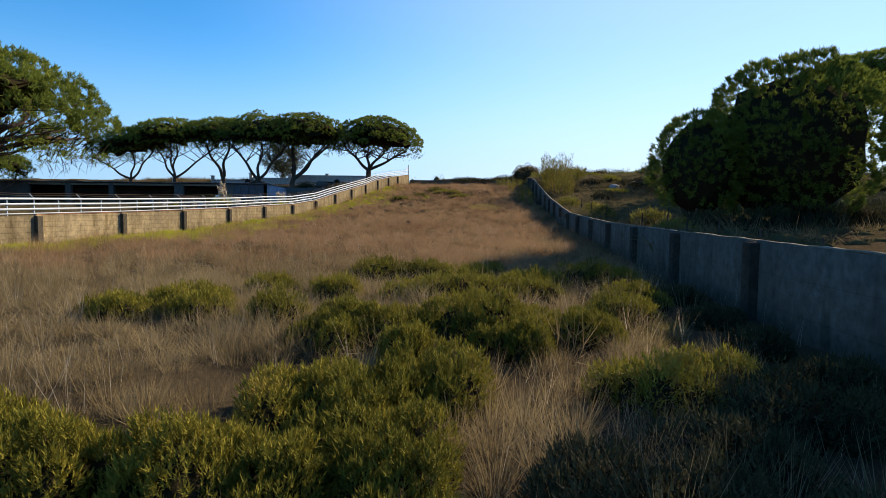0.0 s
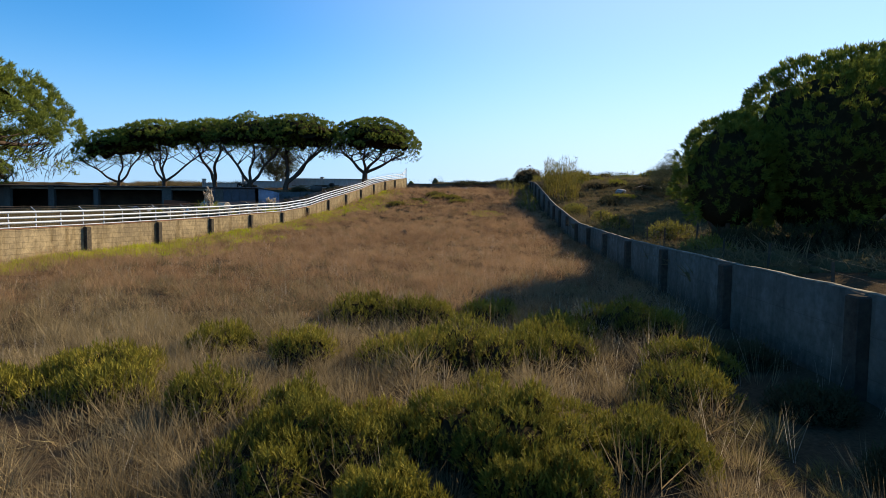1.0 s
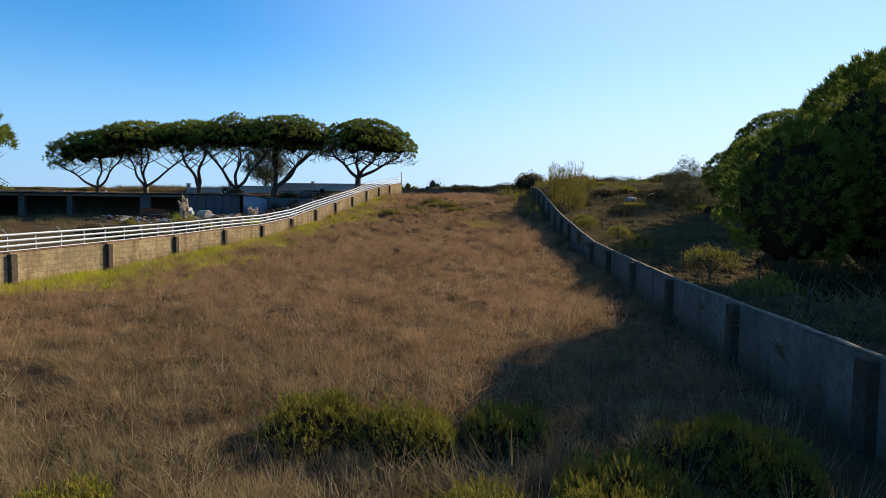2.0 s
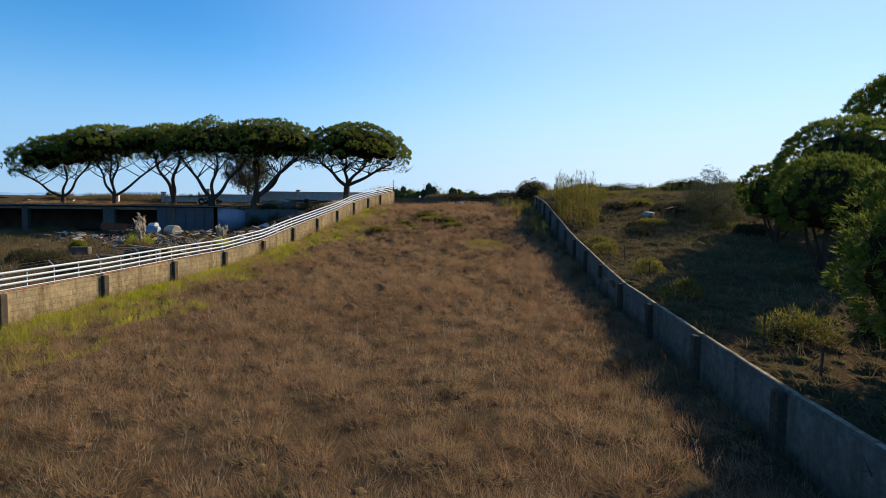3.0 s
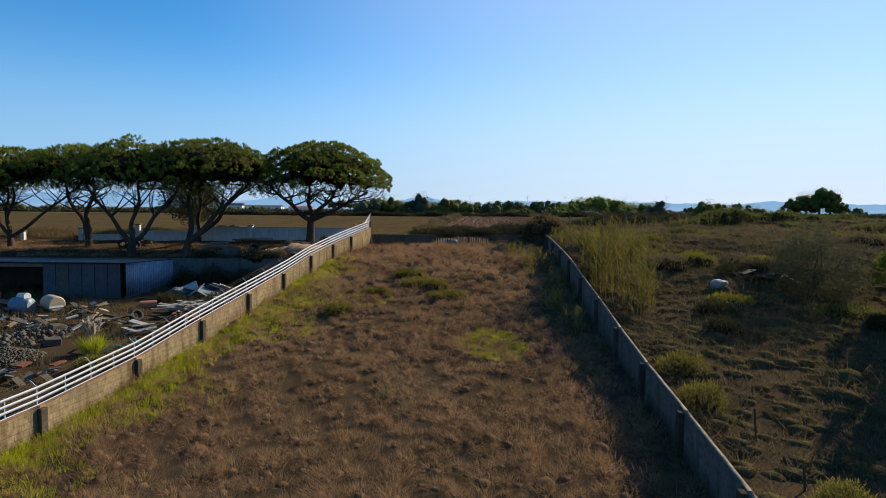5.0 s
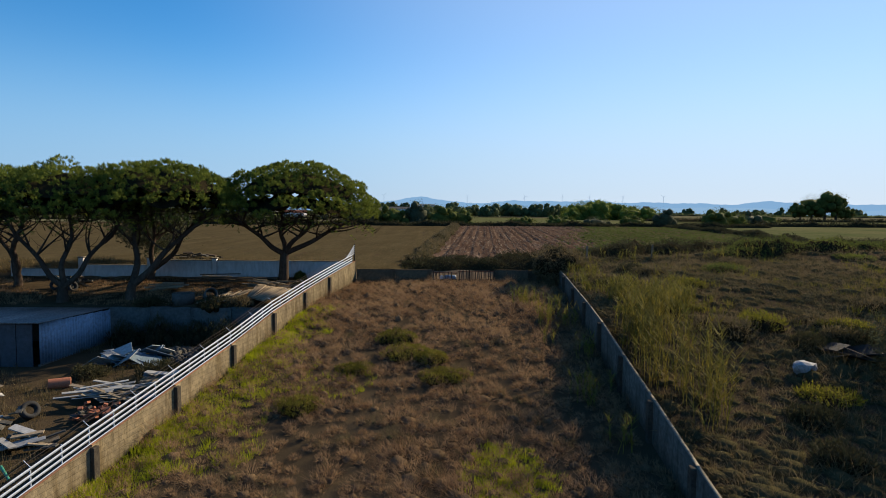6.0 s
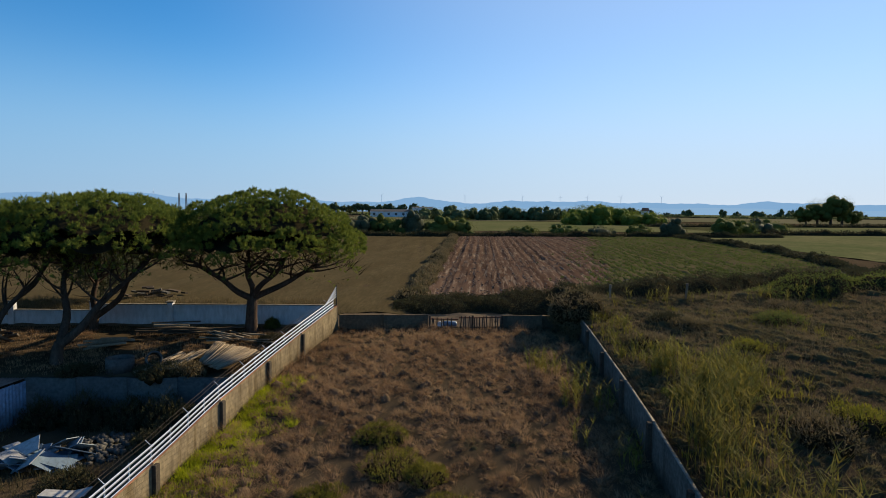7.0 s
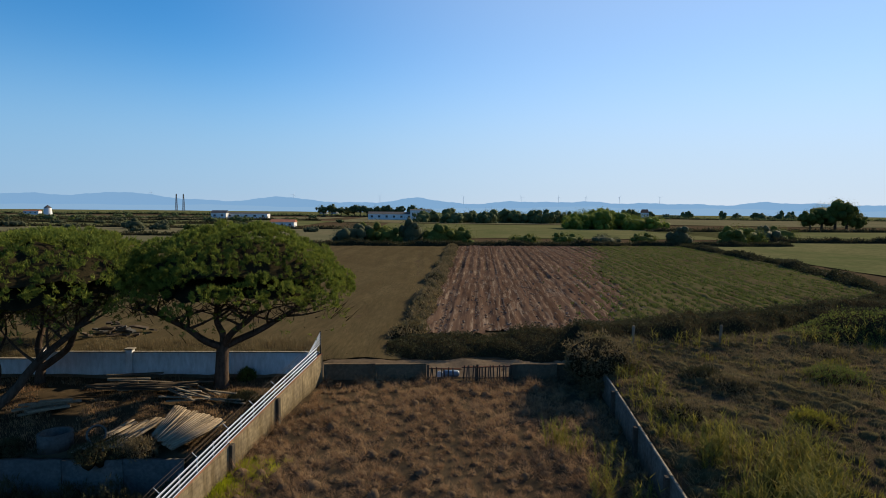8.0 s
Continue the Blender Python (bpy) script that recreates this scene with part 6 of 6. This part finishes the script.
# ---- clutter in the yard ----
def plank_heap(name, at, n, length, size, mats, seed, label, spread=1.0, flat=8.0, dirn=0.0, jumble=35, part_name="plank"):
    r = random.Random(seed)
    x, y, z = at
    t = thing(name, at, label, "heap")
    for i in range(n):
        h = z + 0.06 + 0.05 * (i % 9) + r.uniform(0, 0.05)
        m = pose(x + r.uniform(-spread, spread), y + r.uniform(-spread, spread) * 0.7, h, r.uniform(-flat, flat), r.uniform(-flat, flat), dirn + r.uniform(-jumble, jumble))
        L = length * r.uniform(0.5, 1.1)
        bm = bmesh.new()
        add_box(bm, m, L, size[0] * r.uniform(0.7, 1.3), size[1])
        part(part_name, bm, r.choice(mats), t)
    return t


def yz(x, y):
    return (x, y, gz(x, y))


plank_heap("timber_heap", yz(-13.2, 59.6), 34, 2.2, (0.22, 0.03), [M_PALEWOOD, M_OLDWOOD, M_SHEET], 1, "heap of broken boards and pale sheets", 1.3, 12)
plank_heap("timber_heap", yz(-24.5, 60.5), 26, 1.8, (0.18, 0.03), [M_PALEWOOD, M_OLDWOOD, M_RUST], 2, "heap of broken boards before the shed", 1.8, 20)
plank_heap("board_heap", yz(-15.0, 65.4), 30, 1.5, (0.8, 0.03), [M_SHEET, M_PLASTIC, M_PLASTIC], 3, "heap of crumpled pale blue-grey sheets", 1.3, 34, part_name="sheet")
plank_heap("board_heap", yz(-11.6, 61.5), 10, 1.2, (0.6, 0.03), [M_SHEET, M_PALEWOOD], 13, "loose pale sheets by the wall", 0.9, 20, part_name="sheet")
plank_heap("brick_heap", yz(-12.6, 57.6), 40, 0.3, (0.14, 0.09), [M_BRICK, M_BRICK, M_STONE], 4, "heap of red bricks and rubble", 0.8, 25, part_name="brick")
plank_heap("timber_heap", yz(-13.5, 55.0), 14, 1.3, (0.3, 0.05), [M_STONE, M_SHEET, M_PALEWOOD], 5, "broken slabs and boards in weeds", 0.8, 14)
plank_heap("timber_stack", yz(-13.8, 78.2), 16, 4.0, (0.14, 0.07), [M_DARKWOOD, M_OLDWOOD, M_DARKWOOD], 6, "long weathered beams lying before the white wall", 1.6, 3, 4, 10, "beam")
plank_heap("timber_stack", yz(-17.2, 75.2), 14, 1.9, (0.16, 0.10), [M_PALEWOOD, M_OLDWOOD], 7, "loose stack of short timbers under the pines", 0.7, 5, 30, 14, "beam")
plank_heap("timber_stack", yz(-10.4, 77.0), 12, 2.6, (0.14, 0.06), [M_OLDWOOD], 8, "scattered boards on the dry ground", 1.4, 3, 0, 50, "beam")
plank_heap("timber_heap", yz(-24.2, 76.0), 16, 1.5, (0.25, 0.12), [M_OLDWOOD, M_STONE, M_RUBBER], 9, "dark heap of scrap under the pines", 0.9, 35)
plank_heap("timber_heap", yz(-20.0, 88.6), 24, 0.9, (0.35, 0.12), [M_STONE, M_DARKWOOD], 10, "dumped rubble at the stubble field's edge", 2.2, 14)
for i, (x, y) in enumerate([(-20.2, 56.6), (-16.6, 56.4), (-21.2, 52.4), (-24.6, 55.2), (-15.2, 48.4), (-19.2, 59.4), (-28.0, 57.5)]):
    plank_heap("debris_heap", yz(x, y), 20, 0.75, (0.26, 0.05), [M_SHEET, M_STONE, M_PALEWOOD, M_PLASTIC, M_OLDWOOD, M_RUST], 60 + i, "scattered pale boards, sheets and broken pieces in weeds", 1.3, 24, 0, 90, "piece")
# the fanned stack of sawn boards
stack = thing("board_stack", yz(-9.3, 71.6), "fanned stack of pale sawn boards on the bank", "timber stack")
def lay_board(p, q, w, h, mat):
    """One board from p to q, its width level."""
    p, q = Vector(p), Vector(q)
    d = (q - p).normalized()
    s = d.cross(Vector((0, 0, 1))).normalized()
    u = s.cross(d)
    V = [tuple(c + s * (w / 2) * i + u * h * k) for c in (p, q) for i, k in ((-1, 0), (1, 0), (1, 1), (-1, 1))]
    put("board", V, [(3, 2, 1, 0), (4, 5, 6, 7), (0, 1, 5, 4), (1, 2, 6, 5), (2, 3, 7, 6), (3, 0, 4, 7)], mat, stack)


for layer in range(3):
    for i in range(22):
        a = (i + 0.5 * (layer % 2)) / 22
        s0, e0 = Vector((-10.7, 71.9, 0)).lerp(Vector((-9.2, 70.4, 0)), a), Vector((-10.7, 74.3, 0)).lerp(Vector((-7.7, 72.5, 0)), a)
        j = rg.uniform(-0.12, 0.12)
        d0 = (e0 - s0).normalized()
        lift = 0.045 * layer + rg.uniform(0, 0.015)
        lay_board((s0.x + d0.x * j, s0.y + d0.y * j, 5.02 + lift), (e0.x + d0.x * j, e0.y + d0.y * j, 5.5 - 0.12 * a + lift), 0.12, 0.035, M_PALEWOOD if rg.random() < 0.8 else M_OLDWOOD)
for i in range(16):
    a = i / 15
    lay_board((-13.5 + 1.9 * a + rg.uniform(-0.15, 0.15), 70.9 + rg.uniform(-0.3, 0.3), 4.82 + rg.uniform(0, 0.12)), (-12.4 + 1.7 * a + rg.uniform(-0.15, 0.15), 73.3 + rg.uniform(-0.4, 0.4), 5.05 + 0.25 * a + rg.uniform(0, 0.12)), 0.15, 0.04, M_PALEWOOD if i % 3 else M_OLDWOOD)


def ring(name, at, r_out, r_in, h, mat, label, category, tilt=(0, 0, 0), group=""):
    t = thing(name, at, label, category, group)
    V, F = [], []
    n = 24
    m = pose(*at, *tilt)
    for k in range(n):
        a = 2 * math.pi * k / n
        for rr, z in ((r_out, 0), (r_out, h), (r_in, h), (r_in, 0)):
            V.append(tuple(m @ Vector((rr * math.cos(a), rr * math.sin(a), z))))
    for k in range(n):
        for c in range(4):
            F.append((k * 4 + c, ((k + 1) % n) * 4 + c, ((k + 1) % n) * 4 + (c + 1) % 4, k * 4 + (c + 1) % 4))
    put("ring", V, F, mat, t)
    return t


ring("culvert_ring", (-14.7, 71.6, gz(-14.7, 71.6) - 0.05), 0.68, 0.52, 0.75, M_BLOCK, "large grey concrete pipe ring standing upright", "concrete ring")
ring("culvert_ring", (-13.2, 72.0, gz(-13.2, 72.0) + 0.35), 0.4, 0.32, 0.8, M_BLOCK, "smaller concrete pipe section lying tilted", "concrete ring", (70, 0, 30))
for i, (x, y, tl) in enumerate([(-24.8, 75.0, (70, 0, 20)), (-24.2, 75.4, (15, 10, 0)), (-15.3, 57.6, (60, 0, 60)), (-23.6, 74.7, (80, 10, 70))]):
    ring("tyre", (x, y, gz(x, y) + (0.3 if tl[0] > 50 else 0.02)), 0.36, 0.2, 0.22, M_RUBBER, "worn black tyre lying in the yard", "tyre", tl, "tyres")
drum = thing("storage_tank", yz(-21.3, 60.2), "cream plastic tank lying on its side", "tank")
z = gz(-21.3, 60.2)
put_tube("shell", [(-21.9, 60.7, z + 0.47), (-21.8, 60.6, z + 0.47), (-20.9, 59.85, z + 0.47), (-20.8, 59.77, z + 0.47)], [0.36, 0.47, 0.47, 0.4], M_CREAM, drum, 18)
barrel = thing("barrel", yz(-22.7, 59.6), "pale blue plastic barrel with a dented lid", "barrel")
z = gz(-22.7, 59.6)
put_tube("body", [(-23.3, 59.7, z + 0.45), (-23.2, 59.7, z + 0.45), (-22.2, 59.5, z + 0.45), (-22.1, 59.5, z + 0.45)], [0.36, 0.45, 0.45, 0.36], M_PLASTIC, barrel, 16)
put_tube("lid", [(-23.0, 59.9, z + 0.92), (-22.3, 59.5, z + 0.98)], [0.2, 0.2], M_WHITEPAINT, barrel, 12)
pipe = thing("clay_pipe", yz(-16.3, 61.3), "short red clay pipe on the ground", "pipe")
z = gz(-16.3, 61.3)
put_tube("pipe", [(-16.7, 61.1, z + 0.25), (-15.9, 61.5, z + 0.25)], [0.25, 0.25], M_BRICK, pipe, 14)
trailer = thing("rusty_trailer", yz(-26.2, 60.6), "rusty red sheet-sided trailer before the shed", "trailer")
z = gz(-26.2, 60.6)
box("bed", pose(-26.2, 60.8, z + 0.35, 0, 4, 6), (2.0, 1.1, 0.08), M_RUST, trailer)
box("side_panel", pose(-26.2, 60.3, z + 0.43, -8, 4, 6), (2.0, 0.05, 0.55), M_RUST, trailer)
box("side_panel", pose(-26.2, 61.3, z + 0.43, 0, 4, 6), (2.0, 0.05, 0.55), M_RUST, trailer)
for dx in (-0.6, 0.6):
    put_tube("wheel", [(-26.2 + dx, 60.25, z + 0.22), (-26.2 + dx, 60.1, z + 0.22)], [0.26, 0.26], M_RUBBER, trailer, 12)
blk = thing("concrete_block", yz(-22.0, 48.8), "weathered square concrete block in the weeds", "block")
box("block", pose(-22.0, 48.8, gz(-22, 48.8) - 0.1, 0, 0, 12), (1.1, 0.7, 0.55), M_STONE, blk, 0.04)


def pipe_block(x, y, turn, size, hole):
    """Rough concrete block with a round hole right through it."""
    o = thing("concrete_block", yz(x, y), "rough grey concrete block with a round hole", "block", "holed blocks")
    m = pose(x, y, gz(x, y) + size * 0.5 - 0.08, 0, 0, turn)
    V, F, n = [], [], 24
    for k in range(n):
        w = 2 * math.pi * k / n
        c, s = math.cos(w), math.sin(w)
        q = size * 0.5 / max(abs(c), abs(s)) * (1 + 0.025 * math.sin(k * 2.7 + x))
        for yy in (-0.26, 0.26):
            V += [m @ Vector((c * q, yy, s * q)), m @ Vector((c * hole, yy, s * hole))]
    for k in range(n):
        a, b = k * 4, ((k + 1) % n) * 4
        F += [(a, b, b + 1, a + 1), (a + 2, a + 3, b + 3, b + 2), (a + 1, b + 1, b + 3, a + 3), (a, a + 2, b + 2, b)]
    put("block", V, F, M_STONE, o)


pipe_block(-16.0, 45.5, 12, 0.86, 0.21)
pipe_block(-16.95, 45.35, 4, 0.78, 0.2)
for i, (x, y, rz, rx, l) in enumerate([(-16.9, 45.5, 14, 0, 2.0), (-17.1, 45.3, 38, 1, 1.7), (-16.7, 45.7, -6, 2, 1.5)]):
    o = thing("plank", (x, y, gz(x, y) + 0.72), "old grey plank lying on the concrete blocks", "plank", "planks")
    box("board", pose(x, y, gz(x, y) + 0.78 + 0.05 * i, 0, 3 * rx, rz), (l, 0.16, 0.04), M_OLDWOOD, o)
for i, (x, y, s) in enumerate([(-18.9, 46.8, (1.4, 0.5, 0.25)), (-20.0, 45.2, (1.2, 0.4, 0.2)), (-17.0, 53.2, (0.7, 0.5, 0.35)), (-18.2, 55.4, (0.6, 0.5, 0.4))]):
    o = thing("concrete_slab", yz(x, y), "broken slab of concrete lying in weeds", "slab", "slabs")
    box("slab", pose(x, y, gz(x, y) - 0.05, 5, 4, 20 * i), s, M_STONE, o, 0.03)
for i, (x0, y0, x1, y1) in enumerate([(-15.2, 52.6, -14.2, 51.8), (-13.8, 51.6, -12.7, 51.9), (-13.4, 53.0, -12.5, 52.4)]):
    o = thing("plastic_pipe", yz(x0, y0), "bent green plastic pipe in the weeds", "pipe", "pipes")
    put_tube("pipe", [(x0, y0, gz(x0, y0) + 0.12), ((x0 + x1) / 2, (y0 + y1) / 2, gz(x0, y0) + 0.35), (x1, y1, gz(x1, y1) + 0.1)], [0.05] * 3, M_GREENPIPE, o, 8)


def rubble(name, at, rad, h, n, size, seed, label):
    g = np.random.default_rng(seed)
    x, y = at
    parts = []
    for i in range(n):
        a, r = g.uniform(0, 6.283), rad * math.sqrt(g.uniform(0, 1))
        px, py = x + r * math.cos(a), y + r * math.sin(a)
        pz = gz(px, py) + h * max(0, 1 - (r / rad) ** 1.5)
        s = size * g.uniform(0.4, 1.5)
        V = np.array([(-1, -1, -1), (1, -1, -1), (1, 1, -1), (-1, 1, -1), (-1, -1, 1), (1, -1, 1), (1, 1, 1), (-1, 1, 1)], dtype=float) * s * g.uniform(0.5, 1.0, (8, 3))
        R = np.array(Euler(g.uniform(0, 6, 3)).to_matrix())
        parts.append((V @ R.T + (px, py, pz), BOX_F))
    V, F = merge(parts)
    return tagged(put(name, V, F, M_STONE), label, "rubble", kind="stuff")


rubble("gravel_heap", (-17.6, 50.9), 1.5, 0.5, 1300, 0.036, 21, "grey heap of gravel and broken stone")
rubble("rubble_heap", (-18.6, 54.4), 1.8, 0.2, 160, 0.10, 22, "scattered pale rubble and broken concrete")
rubble("rubble_heap", (-13.3, 66.8), 1.6, 0.3, 180, 0.11, 23, "rubble below the retaining wall")
rubble("rubble_heap", (-23.6, 58.6), 2.2, 0.2, 200, 0.08, 24, "rubble and broken tiles before the shed")


def pampas(at, h, seed):
    g = np.random.default_rng(seed)
    t = thing("pampas_grass", at, "clump of pampas grass with pale feathery plumes", "plant", "pampas grass")
    V, F = blades(np.array([at]), np.array([h * 0.62]), 0.012, 0.75, 420, np.array([0.3]), seed, 2)
    put("leaf_clump", V, F, M_GREEN if seed % 2 else M_WEED, t)
    for i in range(11):
        a, l = g.uniform(0, 6.28), g.uniform(0.1, 0.45)
        hh = h * g.uniform(0.75, 1.1)
        b, e = Vector(at), Vector((at[0] + l * math.cos(a), at[1] + l * math.sin(a), at[2] + hh))
        put_tube("stem", [b, b.lerp(e, 0.6), e], [0.012, 0.010, 0.006], M_PALEWOOD, t, 4)
        m = int(90)
        p = np.array([b.lerp(e, 0.66 + 0.34 * k / m) for k in range(m)])
        q = p + g.normal(0, 0.07, p.shape) + np.array([0, 0, 0.10])
        sd = g.normal(0, 0.026, p.shape)
        put("plume", np.stack([p - sd, p + sd, q], 1).reshape(-1, 3), np.arange(m * 3).reshape(-1, 3), M_PLUME, t)
    return t


pampas(yz(-18.5, 49.2), 2.3, 31)
pampas(yz(-18.0, 48.3), 1.9, 32)
pampas(yz(-14.2, 51.6), 1.5, 33)
for i, (x, y, rad, h, m) in enumerate([(-16.2, 47.6, 0.6, 0.45, M_YELLOW), (-23.2, 50.6, 0.6, 0.6, M_YELLOW), (-13.0, 49.6, 0.7, 0.5, M_YELLOW), (-20.4, 43.6, 1.2, 0.7, M_BRAMBLE), (-17.8, 41.5, 1.2, 0.6, M_BRAMBLE), (-22.5, 44.5, 1.0, 0.7, M_BRAMBLE),
                                       (-12.6, 63.2, 1.0, 0.6, M_BRAMBLE), (-10.9, 66.8, 1.2, 0.8, M_BRAMBLE), (-9.9, 68.6, 1.2, 0.8, M_BRAMBLE), (-12.4, 70.9, 1.2, 0.6, M_BRAMBLE), (-16.6, 71.2, 1.0, 0.5, M_BRAMBLE), (-15.8, 62.8, 0.9, 0.5, M_BRAMBLE), (-8.2, 76.5, 0.8, 0.4, M_BRAMBLE), (-9.0, 80.0, 0.5, 0.6, M_DARKLEAF),
                                       (-17.4, 69.5, 1.1, 1.6, M_BRAMBLE), (-15.2, 69.4, 1.2, 1.9, M_BRAMBLE), (-13.2, 69.5, 1.1, 1.5, M_BRAMBLE), (-11.4, 69.3, 1.2, 1.8, M_BRAMBLE), (-10.9, 71.0, 0.8, 0.7, M_WEED)]):
    shrub(yz(x, y), rad, h, 900 + i, m, "scrubby weed bush in the yard", "yard_bush", 1000, 0.10, group="yard bushes")

for i, (x, y, rad, h) in enumerate([(9.4, 20.9, 1.0, 0.8), (11.2, 20.6, 1.2, 1.0), (13.2, 20.8, 1.3, 1.1), (15.2, 21.4, 1.3, 1.0), (17.0, 22.6, 1.3, 1.0), (12.0, 26.5, 1.2, 0.8)]):
    shrub(yz(x, y), rad, h, 970 + i, M_BRAMBLE, "dark bramble thicket under the pines", "bramble_bush", 1300, 0.08, group="bramble bushes")

# ---- wire fence and white sack beyond the side wall ----
wf = thing("wire_fence", (float(right_x(30)) + 1.7, 30, 1.8), "wire fence on rough wooden posts behind the wall", "fence")
pts = []
for k in range(16):
    y = 8 + 2.55 * k
    x = float(right_x(y)) + 1.6 + rg.uniform(-0.15, 0.15)
    z = gz(x, y)
    h = rg.uniform(0.85, 1.15)
    bm = bmesh.new()
    add_box(bm, pose(x, y, z - 0.3, rg.uniform(-5, 5), rg.uniform(-5, 5), rg.uniform(0, 90)), 0.045, 0.045, h * rg.uniform(0.55, 0.9) + 0.3, 0.008)
    part("post", bm, M_POST, wf)
    pts.append((x, y, z))
for h in (0.25, 0.48, 0.7):
    put_tube("wire", [(x, y, z + h) for x, y, z in pts], [0.0025] * len(pts), M_WIRE, wf, 4)
for i, (px, py) in enumerate([(14.2, 82.0), (19.5, 81.5)]):
    o = thing("fence_post", yz(px, py), "leaning old fence post in the scrub", "post", "old posts")
    box("post", pose(px, py, gz(px, py) - 0.3, 0, 3, 20), (0.13, 0.13, 1.5), M_OLDWOOD, o, 0.01)
bag = thing("white_sack", yz(16.5, 57.0), "large crumpled white sack lying in the grass", "sack")
bm = bmesh.new()
bmesh.ops.create_icosphere(bm, subdivisions=2, radius=1)
for v in bm.verts:
    k = 1 + 0.35 * noise.noise(v.co * 1.7 + Vector((3, 1, 2))) + 0.2 * noise.noise(v.co * 4.0)
    v.co = Vector((16.5, 57.1, gz(16.5, 57.0) + 0.28)) + Vector((v.co.x * 0.46, v.co.y * 0.36, max(v.co.z, -0.8) * 0.32)) * k
part("sack", bm, M_SHEET, bag)
plank_heap("tarp_heap", yz(19.6, 58.3), 14, 1.4, (0.8, 0.03), [M_RUBBER, M_BLACK, M_PLASTIC], 11, "dark heap of sheets and scrap in the grass", 1.4, 24, part_name="sheet")
for i, (x, y, rad, h) in enumerate([(18.5, 59.5, 1.2, 0.6), (20.5, 59.8, 1.4, 0.7), (22.0, 58.5, 1.2, 0.6), (14.6, 53.5, 0.9, 0.5), (24.8, 52.5, 1.6, 0.6), (21.0, 50.5, 1.2, 0.5), (27.0, 56.0, 1.5, 0.7)]):
    shrub(yz(x, y), rad, h, 950 + i, M_BRAMBLE, "dark low bramble in the rough grass", "bramble_bush", 1700, 0.10, group="bramble bushes")
